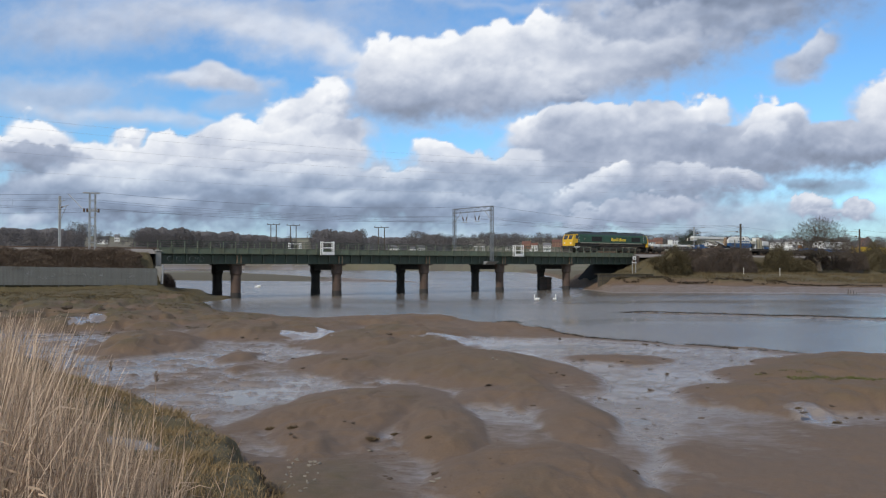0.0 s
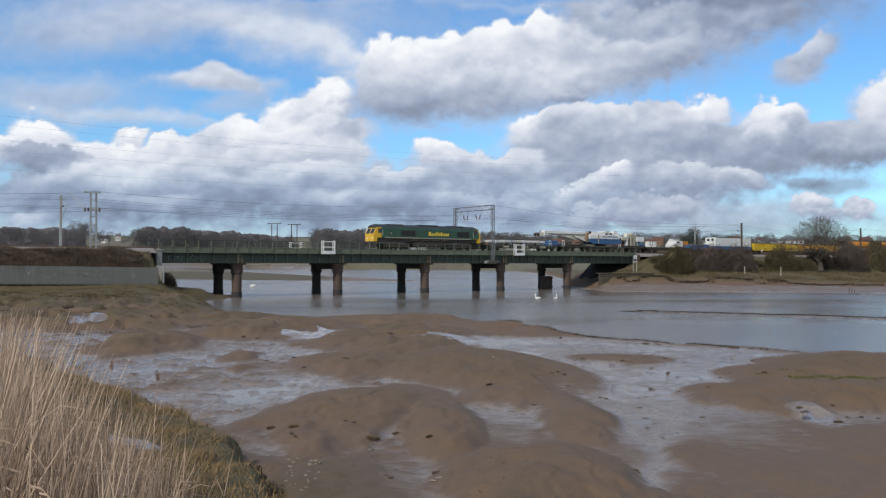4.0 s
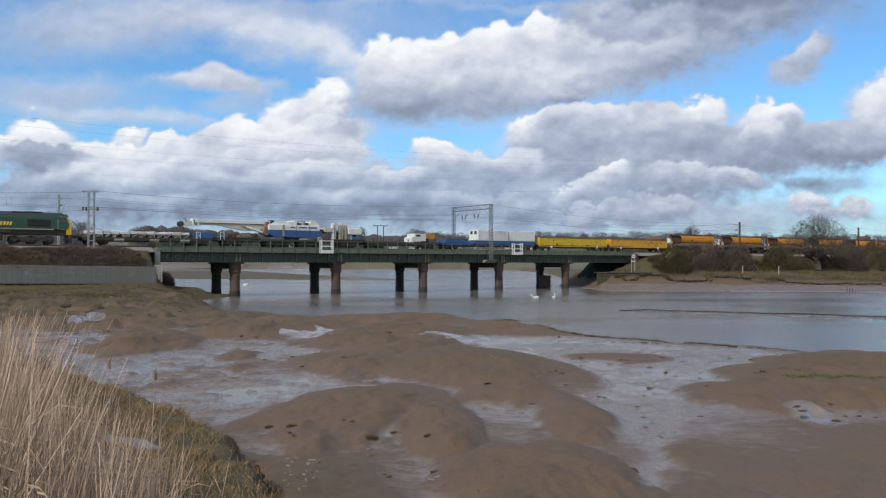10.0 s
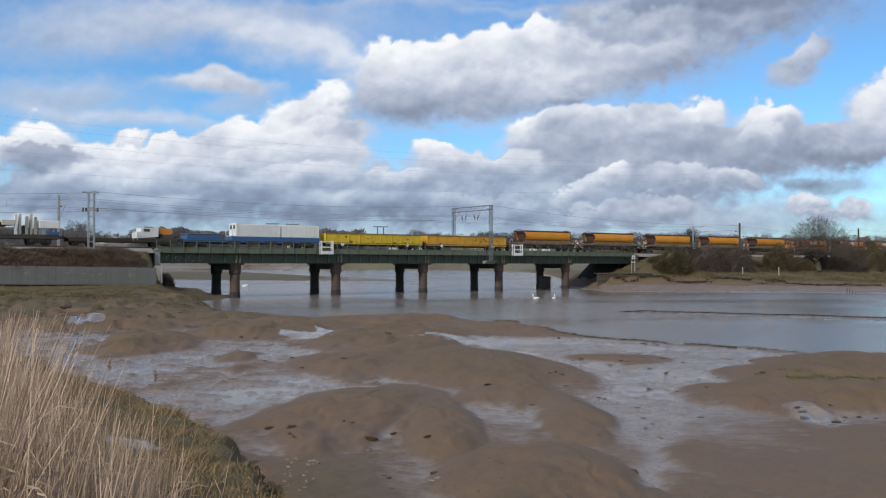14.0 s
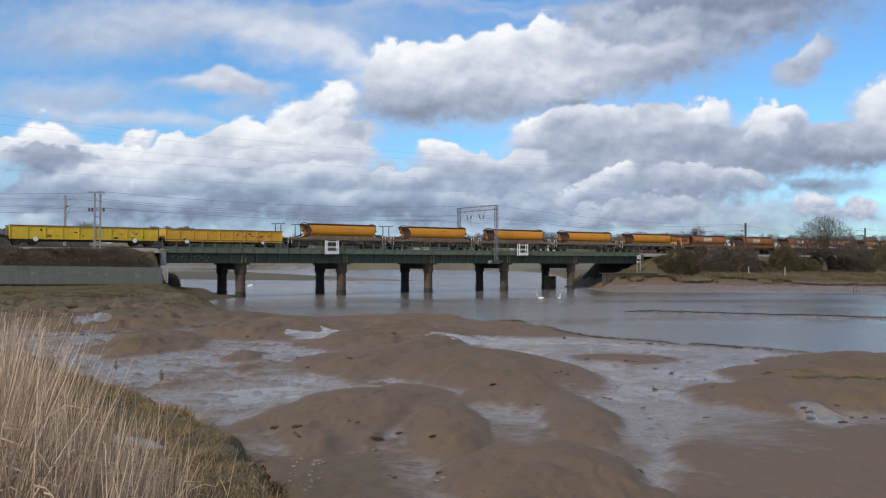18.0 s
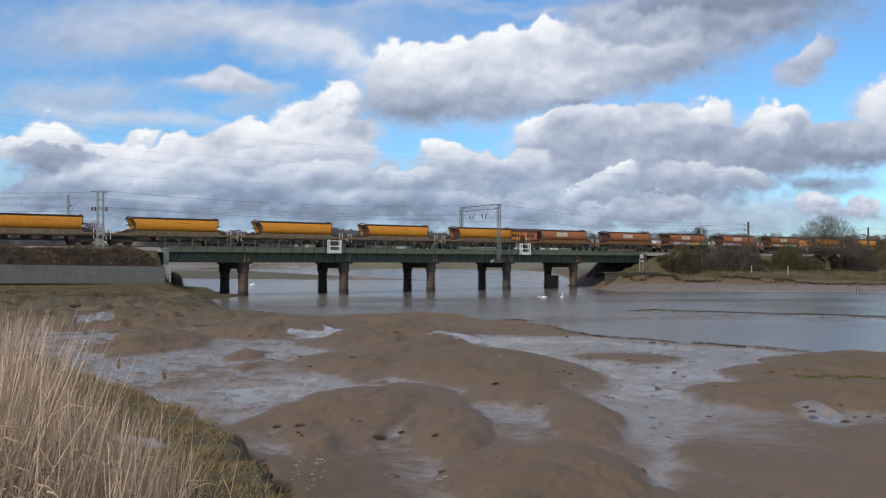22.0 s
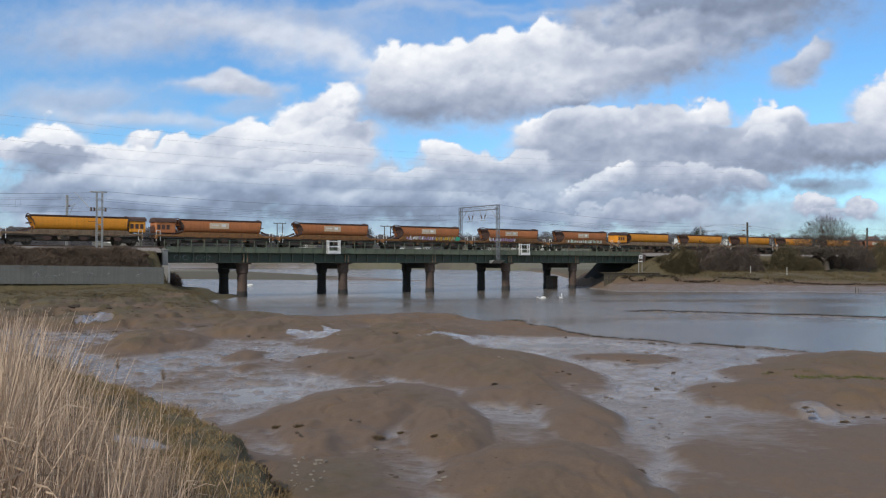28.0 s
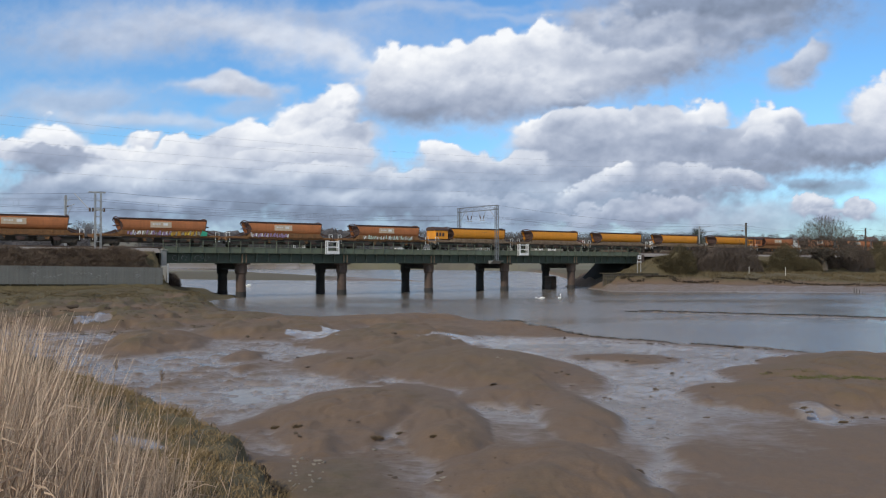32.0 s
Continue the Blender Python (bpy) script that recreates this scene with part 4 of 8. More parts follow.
    l.new(em.outputs[0], mx.inputs[2])
    l.new(mx.outputs[0], n["Material Output"].inputs["Surface"])
    me.materials.append(m)
    ob = new("backdrop", me)
    ob.location = (0, 0, H_EYE)
    return tagged(ob, "broken white and grey cumulus clouds over blue sky", "sky", kind="structure")


clouds = make_clouds()

# ---- railway bridge ----
S0, S1, SPAN = -10.8, 78.6, 15.53
W_NEAR, W_FAR = -0.95, 7.55


def make_bridge():
    br = thing("railway_bridge", rail_pose(0, 0, 0), "green riveted girder railway bridge on paired iron columns", "bridge")
    cuts = [S0] + [SPAN * k for k in range(5)] + [S1]
    # girders, one a span and a side, with flanges, stiffeners and the pale edge plate
    stiff_near = Geo().box(-0.07, 0.07, -0.17, 0.0, Z_BEAM + 0.1, Z_FLANGE - 0.16).mesh("stiffener", MAT["bridge_mid"])
    brk = Geo()
    brk.add([(-0.04, 0, Z_FLANGE - 0.05), (0.04, 0, Z_FLANGE - 0.05), (0.04, -0.42, Z_FLANGE - 0.05), (-0.04, -0.42, Z_FLANGE - 0.05),
             (-0.04, 0, Z_FLANGE - 0.5), (0.04, 0, Z_FLANGE - 0.5)], [(0, 1, 2, 3), (0, 3, 4), (1, 5, 2), (4, 3, 2, 5), (0, 4, 5, 1)])
    bracket = fixed(brk.mesh("bracket", MAT["bridge_pale"]))
    for a, b in zip(cuts, cuts[1:]):
        for w, sgn in ((W_NEAR, 1), (W_FAR, -1)):
            g = Geo()
            g.box(a + 0.03, b - 0.03, min(w, w + 0.12 * sgn), max(w, w + 0.12 * sgn), Z_BEAM, Z_FLANGE - 0.08)
            gd = part("girder", g, MAT["bridge_green"], br)
            part("flange", Geo().box(a + 0.03, b - 0.03, w - 0.24, w + 0.30, Z_BEAM - 0.06, Z_BEAM + 0.03, 0.01), MAT["bridge_green"], gd)
            part("flange", Geo().box(a + 0.03, b - 0.03, w - 0.22, w + 0.30, Z_FLANGE - 0.17, Z_FLANGE - 0.07, 0.01), MAT["bridge_green"], gd)
            if sgn > 0:
                n = max(3, round((b - a) / 1.73))
                for k in range(n + 1):
                    s = a + 0.12 + (b - a - 0.24) * k / n
                    part("stiffener", stiff_near, None, gd, at=pose(s, w, 0))
                    part("bracket", bracket, None, gd, at=pose(s, w - 0.02, 0))
        # edge plates
        for w, lab in ((-1.42, ""), (8.02, "")):
            pl = Geo().box(a + 0.02, b - 0.02, w, w + 0.07, Z_FLANGE + 0.02, Z_KERB, 0.01)
            pp = part("edge_plate", pl, MAT["bridge_pale"], br, "pale green steel edge plate")
            part("cap_strip", Geo().box(a + 0.02, b - 0.02, w - 0.05, w + 0.12, Z_KERB, Z_KERB + 0.05, 0.01), MAT["bridge_pale"], pp)
            part("foot_angle", Geo().box(a + 0.02, b - 0.02, w - 0.10, w + 0.4, Z_FLANGE - 0.05, Z_FLANGE + 0.02, 0.01), MAT["bridge_pale"], pp)
        part("deck", Geo().box(a, b, -0.98, 7.6, Z_FLANGE - 0.06, Z_FLANGE + 0.12), MAT["iron_far"], br, "dark steel deck")
        for k in range(5):
            w = 0.7 + 1.35 * k
            part("cross_stringer", Geo().box(a + 0.05, b - 0.05, w - 0.12, w + 0.12, Z_BEAM + 0.5, Z_FLANGE - 0.06), MAT["iron_far"], br)
    # hand rails
    post_g = Geo().box(-0.045, 0.045, -0.045, 0.045, Z_FLANGE + 0.05, Z_RAILTOP, 0.01)
    post = fixed(post_g.mesh("railing_post", MAT["bridge_pale"]))
    n = 52
    for w in (-1.50, 8.15):
        for k in range(n + 1):
            part("railing_post", post, None, br, at=pose(S0 - 0.2 + (S1 - S0 + 0.4) * k / n, w, 0))
        for a, b in zip(cuts, cuts[1:]):
            part("hand_rail", Geo().box(a, b, w - 0.045, w + 0.045, Z_RAILTOP - 0.03, Z_RAILTOP + 0.05, 0.012), MAT["bridge_green"], br)
            part("mid_rail", Geo().box(a, b, w - 0.025, w + 0.025, Z_KERB + 0.40, Z_KERB + 0.47, 0.01), MAT["bridge_green"], br)
    # piers: two iron columns and a crosshead
    for k in range(5):
        pier = part("pier", Geo().box(SPAN * k - 0.5, SPAN * k + 0.5, -0.55, 7.15, 3.75, 4.60, 0.05), MAT["iron_far"], br, "dark iron crosshead on two columns")
        # far column's shade is put into its colour, near-black beside the brown one
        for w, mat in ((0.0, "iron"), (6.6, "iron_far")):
            g = Geo()
            g.tube((SPAN * k, w, -1.2), (SPAN * k, w, 0.55), 0.68, 0.67, 20)
            g.tube((SPAN * k, w, 0.55), (SPAN * k, w, 3.15), 0.66, 0.66, 20)
            for z in (0.55, 1.4, 2.3):
                g.tube((SPAN * k, w, z - 0.05), (SPAN * k, w, z + 0.05), 0.71, 0.71, 20)
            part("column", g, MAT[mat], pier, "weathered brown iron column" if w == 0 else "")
            part("tide_band", Geo().tube((SPAN * k, w, -1.2), (SPAN * k, w, 0.75), 0.72, 0.71, 20), MAT["iron_far"], pier, "dark weedy tide band")
            c = Geo()
            c.tube((SPAN * k, w, 3.1), (SPAN * k, w, 3.3), 0.68, 0.80, 20)
            c.tube((SPAN * k, w, 3.3), (SPAN * k, w, 4.40), 0.80, 0.82, 20)
            c.box(SPAN * k - 0.95, SPAN * k + 0.95, w - 0.95, w + 0.6, 4.40, Z_BEAM - 0.06, 0.03)
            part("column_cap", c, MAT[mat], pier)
            if w == 0:
                for o in (-0.28, 0.28):
                    part("strut", Geo().box(SPAN * k + o - 0.07, SPAN * k + o + 0.07, W_NEAR - 0.24, W_NEAR - 0.06, Z_BEAM, Z_FLANGE - 0.2, 0.02), MAT["frame_tan"], pier)
    # faded spray rings on the first girder
    for s, r in ((-9.2, 0.42), (-8.1, 0.36), (-6.3, 0.42), (-5.2, 0.40)):
        ring = [(s + r * math.cos(0.5 * k), W_NEAR - 0.012, 5.28 + 0.8 * r * math.sin(0.5 * k)) for k in range(12)]
        part("spray_ring", Geo().line(ring, 0.035, 4), MAT["concrete"], br)
    return br


bridge = make_bridge()


def make_abutments():
    a = thing("abutment", rail_pose(S0, 0, 0), "pale concrete abutment pillar and brick wing wall", "abutment", kind="structure")
    part("pillar", Geo().box(-0.45, 0.25, -1.55, -0.75, 1.0, 6.20, 0.04), MAT["concrete"], a)
    part("breast_wall", Geo().box(-0.6, 0.2, -0.55, 8.2, 1.0, Z_FLANGE - 0.1, 0.03), MAT["iron_far"], a, "dark brick breast wall")
    part("coping", Geo().box(-0.55, 0.35, -1.65, -0.65, 6.20, 6.32, 0.03), MAT["concrete"], a)
    b = thing("abutment", rail_pose(S1, 0, 0), "dark brick abutment in the bank", "abutment", kind="structure")
    part("breast_wall", Geo().box(-0.2, 0.8, -1.2, 8.2, 0.5, Z_FLANGE - 0.1, 0.03), MAT["iron_far"], b)
    part("pillar", Geo().box(-0.1, 0.9, -1.9, -1.1, 3.0, 6.2, 0.04), MAT["iron"], b)
    # added dark wedge, fills the shaded space below the deck
    part("apron", Geo().prism([(-7.0, 0.2), (0, 0.2), (0, 5.0), (-0.8, 5.0)], 1, 0.6, 8.6), MAT["apron_shade"], b, "sloping apron under the bridge end, coloured dark for the shade there")
    f = thing("timber_fender", rail_pose(SPAN * 4 - 0.6, 0, 0), "brown timber fender block around the pier foot", "fender")
    part("cribwork", Geo().box(-0.9, 0.3, 3.4, 5.3, -0.6, 2.3, 0.08), MAT["iron"], f)
    for z in (0.4, 1.2, 2.0):
        part("waling", Geo().box(-1.0, 0.4, 3.3, 5.4, z - 0.1, z + 0.1, 0.03), MAT["wood"], f)
    return a, b


make_abutments()


def make_track():
    for w in (2.02, 5.4):
        t = thing("railway_track", rail_pose(0, w, Z_RAIL), "rusty steel rails on sleepers in stone ballast", "railway track", "tracks", "structure")
        for o in (-0.75, 0.75):
            part("rail", Geo().box(-120, 420, o - 0.035, o + 0.035, -0.15, 0, 0.01), MAT["rail"], t)
        slp = Geo().box(-0.13, 0.13, -1.25, 1.25, -0.28, -0.14, 0.01).mesh("sleeper", MAT["wood"])
        for k in range(140):
            part("sleeper", slp, None, t, at=pose(-32 + k * 0.85, 0, 0))
    bed = thing("ballast_bed", rail_pose(0, 0, 0), "grey stone ballast under the tracks", "ballast", kind="structure")
    ring = [(-0.9, Z_FLANGE + 0.12), (-0.6, Z_RAIL - 0.2), (7.9, Z_RAIL - 0.2), (8.0, Z_FLANGE + 0.12)]
    part("ballast", Geo().prism([(p[0] if p[0] < 7.5 else 7.5, p[1]) for p in ring], 0, S0 + 0.2, S1 - 0.2), MAT["ballast"], bed)
    ring2 = [(-1.9, 5.9), (-0.6, Z_RAIL - 0.2), (8.0, Z_RAIL - 0.2), (9.4, 5.9)]
    part("ballast", Geo().prism(ring2, 0, -120, S0 - 0.6), MAT["ballast"], bed)
    part("ballast", Geo().prism(ring2, 0, S1 + 0.8, 420), MAT["ballast"], bed)


make_track()

# ---- the train; each vehicle's origin is its front end on the track's middle at rail level, x to the rear ----
train = []  # (thing, place along the train)


def vehicle(name, s0, label, category, group=""):
    ob = thing(name, rail_pose(64.5 + s0, 2.02, Z_RAIL), label, category, group)
    train.append((ob, s0))
    return ob


WHEEL = {}


def wheelset(r):
    if r not in WHEEL:
        g = Geo()
        for y in (-0.75, 0.75):
            g.tube((0, y - 0.07, r), (0, y + 0.07, r), r, r, 16)
            g.tube((0, y - 0.1, r), (0, y + 0.1, r), r * 0.45, r * 0.4, 10)
        g.tube((0, -0.7, r), (0, 0.7, r), 0.08, 0.08, 8)
        WHEEL[r] = fixed(g.mesh("wheelset", MAT["under"]))
    return WHEEL[r]


def bogie(ob, x, axles, gap, r, mat="under"):
    half = gap * (axles - 1) / 2
    g = Geo()
    for y in (-1.08, 1.0):
        g.prism([(x - half - 0.5, 0.62), (x - half * 0.5, 0.36), (x + half * 0.5, 0.36), (x + half + 0.5, 0.62), (x + half + 0.45, 0.86),
                 (x - half - 0.45, 0.86)], 1, y, y + 0.08)
    g.box(x - 0.3, x + 0.3, -1.0, 1.0, 0.5, 0.85, 0.04)
    b = part("bogie", g, MAT[mat], ob)
    for k in range(axles):
        part("wheelset", wheelset(r), None, b, at=pose(x - half + gap * k, 0, 0))
        for y in (-1.12, 1.12):
            part("axle_box", Geo().box(x - half + gap * k - 0.16, x - half + gap * k + 0.16, y - 0.1, y + 0.1, 0.34, 0.66, 0.03), MAT[mat], b)
        for o in (-0.3, 0.3):
            part("spring", Geo().tube((x - half + gap * k + o, -1.1, 0.5), (x - half + gap * k + o, -1.1, 0.82), 0.07, 0.07, 8), MAT[mat], b)
    return b


def buffers(ob, x, way):
    for y in (-0.87, 0.87):
        g = Geo().tube((x, y, 1.05), (x + way * 0.42, y, 1.05), 0.09, 0.09, 10)
        g.tube((x + way * 0.42, y, 1.05), (x + way * 0.48, y, 1.05), 0.24, 0.24, 14)
        part("buffer", g, MAT["under"], ob)


def loco():
    ob = vehicle("locomotive", 0.0, "dark green diesel freight locomotive with yellow cab ends", "locomotive")
    L, Wd = 20.7, 1.32
    SOLE, ROOF = 1.86, 3.90
    ring = [(-Wd, SOLE), (-Wd, 3.12), (-Wd + 0.10, 3.36), (-0.92, 3.66), (-0.5, 3.84), (0, ROOF), (0.5, 3.84), (0.92, 3.66), (Wd - 0.10, 3.36), (Wd, 3.12), (Wd, SOLE)]
    part("body", Geo().prism(ring, 0, 1.35, L - 1.35), MAT["loco_green"], ob)
    roof_ring = [(-Wd + 0.085, 3.37), (-0.93, 3.69), (-0.5, 3.87), (0, ROOF + 0.03), (0.5, 3.87), (0.93, 3.69), (Wd - 0.085, 3.37), (0, 3.3)]
    part("roof", Geo().prism(roof_ring, 0, 0.9, L - 0.9), MAT["loco_roof"], ob, "dark grey roof")
    for a, b, z in ((2.6, 5.6, 0.0), (8.6, 12.4, 0.03), (14.2, 17.6, 0.0)):
        part("roof_grille", Geo().box(a, b, -0.8, 0.8, 3.72 + z, 3.94 + z, 0.05), MAT["grille"], ob)
    # cabs: sloped windscreens, yellow fronts
    for x0, way in ((0.0, 1), (L, -1)):
        e = lambda d: x0 + way * d
        side = [(e(0.02), SOLE - 0.65), (e(0.0), 2.35), (e(0.42), 3.28), (e(0.62), 3.40), (e(1.35), 3.40), (e(1.35), SOLE - 0.05), (e(0.6), SOLE - 0.05), (e(0.6), SOLE - 0.65)]
        cab = part("cab", Geo().prism(side, 1, -Wd + 0.02, Wd - 0.02), MAT["loco_yellow"], ob, "bright yellow cab end")
        if way < 0:
            for y in (-Wd + 0.005, Wd - 0.005):
                part("cab_side", Geo().prism([(e(0.30), SOLE + 0.55), (e(0.62), 3.37), (e(1.40), 3.37), (e(1.40), SOLE), (e(0.45), SOLE)], 1, y - 0.02, y + 0.02), MAT["loco_green"], cab, "green cab side panel")
        part("cab_roof", Geo().prism([(-Wd + 0.1, 3.36), (-0.9, 3.60), (0, 3.78), (0.9, 3.60), (Wd - 0.1, 3.36)], 0, min(e(0.35), e(2.0)), max(e(0.35), e(2.0))), MAT["loco_roof"], cab)
        for y0, y1 in ((-1.08, -0.12), (0.12, 1.08)):
            pts = [(e(0.03), y0, 2.42), (e(0.03), y1, 2.42), (e(0.40), y1 * 0.98, 3.20), (e(0.40), y0 * 0.98, 3.20)]
            out = [(p[0] - way * 0.03, p[1], p[2]) for p in pts]
            part("windscreen", Geo().add(pts + out, [(0, 1, 2, 3), (7, 6, 5, 4), (0, 4, 5, 1), (1, 5, 6, 2), (2, 6, 7, 3), (3, 7, 4, 0)]), MAT["glass"], cab)
        for y in (-Wd, Wd):
            part("cab_window", Geo().box(min(e(0.75), e(1.45)), max(e(0.75), e(1.45)), y - 0.02, y + 0.02, 2.55, 3.2, 0.01), MAT["glass"], cab)
            part("cab_door", Geo().box(min(e(1.6), e(2.35)), max(e(1.6), e(2.35)), y - 0.025, y + 0.025, SOLE + 0.02, 3.25, 0.01), MAT["loco_green"], cab)
            part("handrail", Geo().tube((e(1.55), y * 1.03, 1.95), (e(1.55), y * 1.03, 3.0), 0.02, 0.02, 6), MAT["white"], cab)
        for y in (-0.75, 0.75):
            part("headlight", Geo().tube((e(-0.03), y, 1.75), (e(0.05), y, 1.75), 0.14, 0.14, 12), MAT["white"], cab)
        part("buffer_beam", Geo().box(min(e(-0.05), e(0.35)), max(e(-0.05), e(0.35)), -1.25, 1.25, 0.75, 1.25, 0.03), MAT["under"], cab)
        part("snow_plough", Geo().prism([(e(-0.15), 0.2), (e(0.2), 0.2), (e(0.25), 0.7), (e(-0.05), 0.7)], 1, -1.15, 1.15), MAT["under"], cab)
        buffers(ob, e(-0.05), -way)
    # sides
    for y in (-Wd, Wd):
        sg = -1 if y < 0 else 1
        f = lambda d: (min(y, y + sg * d), max(y, y + sg * d))
        part("sill", Geo().box(2.0, L - 2.0, *f(0.04), SOLE - 0.10, SOLE + 0.03, 0.01), MAT["stripe"], ob, "pale sill stripe")
        for a, b in ((4.9, 7.6), (15.8, 18.3)):
            pan = part("radiator_grille", Geo().box(a, b, *f(0.03), 2.12, 3.0, 0.01), MAT["grille"], ob)
            for k in range(6):
                z = 2.2 + 0.13 * k
                part("louvre", Geo().box(a + 0.05, b - 0.05, *f(0.05), z, z + 0.05), MAT["grille"], pan)
        for a in (3.3, 8.1, 14.6):
            part("side_door", Geo().box(a, a + 0.75, *f(0.02), 2.0, 3.1, 0.008), MAT["loco_green"], ob)
        part("number_panel", Geo().box(3.0, 3.22, *f(0.015), 2.45, 2.62), MAT["stripe"], ob)
        # lettering on the flank becomes plain slanted bars of its size and colour
        rs = random.Random(4)
        x = 10.1
        for k in range(12):
            wdt = rs.uniform(0.18, 0.28) if k else 0.42
            hh = 0.62 if k in (0, 4, 5, 7) else 0.42
            zb = 2.24
            o = f(0.022)
            q = [(x, zb), (x + wdt, zb), (x + wdt + 0.12, zb + hh), (x + 0.12, zb + hh)]
            part("letter_bar", Geo().prism(q, 1, *o), MAT["letter_yellow"], ob)
            x += wdt + 0.10
    part("underframe", Geo().box(0.7, L - 0.7, -1.15, 1.15, 1.18, SOLE - 0.08, 0.04), MAT["under"], ob)
    part("fuel_tank", Geo().box(7.4, 13.2, -1.28, 1.28, 0.45, 1.30, 0.15), MAT["under"], ob)
    for y in (-1.22, 1.22):
        for k in range(4):
            part("air_reservoir", Geo().tube((6.9 + k * 1.9, y, 1.45), (8.3 + k * 1.9, y, 1.45), 0.16, 0.16, 10), MAT["under"], ob)
    bogie(ob, 4.3, 3, 1.9, 0.53)
    bogie(ob, L - 4.3, 3, 1.9, 0.53)


def under_gear(ob, L, mat="under", r=0.46, inset=2.3, z=1.0):
    part("centre_sill", Geo().box(0.7, L - 0.7, -0.5, 0.5, 0.5, 0.9, 0.03), MAT["under"], ob)
    bogie(ob, inset, 2, 1.8, r)
    bogie(ob, L - inset, 2, 1.8, r)
    buffers(ob, 0.45, -1)
    buffers(ob, L - 0.45, 1)


def hand_frame(ob, x, y, h0, h1, mat="white"):
    g = Geo()
    for o in (-0.25, 0.25):
        g.tube((x + o, y, h0), (x + o, y, h1), 0.035, 0.035, 6)
    for z in (h1, (h0 + h1) / 2):
        g.tube((x - 0.25, y, z), (x + 0.25, y, z), 0.03, 0.03, 6)
    part("end_ladder", g, MAT[mat], ob)


def match_wagon():
    L = 17.3
    ob = vehicle("flat_wagon", 21.5, "flat wagon carrying long white painted steel beams", "wagon")
    part("deck", Geo().box(0.4, L - 0.4, -1.3, 1.3, 0.88, 1.06, 0.03), MAT["under"], ob)
    for y in (-1.3, 1.22):
        part("side_beam", Geo().box(0.5, L - 0.5, y, y + 0.08, 0.62, 0.95, 0.02), MAT["under"], ob)
    rs = random.Random(3)
    x = 0.7
    for k in range(12):
        w = rs.uniform(0.85, 1.15)
        z1 = 1.80 + rs.uniform(-0.07, 0.05)
        part("white_beam", Geo().box(x, x + w, -1.22, 1.22, 1.42 + rs.uniform(-0.06, 0.06), z1, 0.05), MAT["crane_white"] if k % 4 != 2 else MAT["cream"], ob, "scuffed white steel beam")
        part("bearer", Geo().box(x + 0.1, x + 0.3, -1.15, 1.15, 1.06, 1.42, 0.02), MAT["frame_tan"] if k % 3 == 0 else MAT["under"], ob)
        part("brace", Geo().tube((x + 0.3, -1.18, 1.08), (x + w, -1.18, 1.4), 0.05, 0.05, 6), MAT["galv"], ob)
        if k % 3 == 1:
            part("grey_clamp", Geo().box(x + w, x + w + 0.1, -1.26, 1.26, 1.06, 1.9, 0.02), MAT["galv"], ob)
        x += w + 0.13
    for x in (4.2, 8.6, 12.6):
        part("hung_tank", Geo().tube((x, -1.2, 0.7), (x + 1.2, -1.2, 0.7), 0.2, 0.2, 10), MAT["stripe"], ob)
    part("end_locker", Geo().box(15.2, 17.0, -1.25, 1.25, 1.06, 1.95, 0.05), MAT["wagon_blue"], ob, "blue steel locker")
    hand_frame(ob, 15.0, -1.3, 0.9, 1.9)
    under_gear(ob, L)


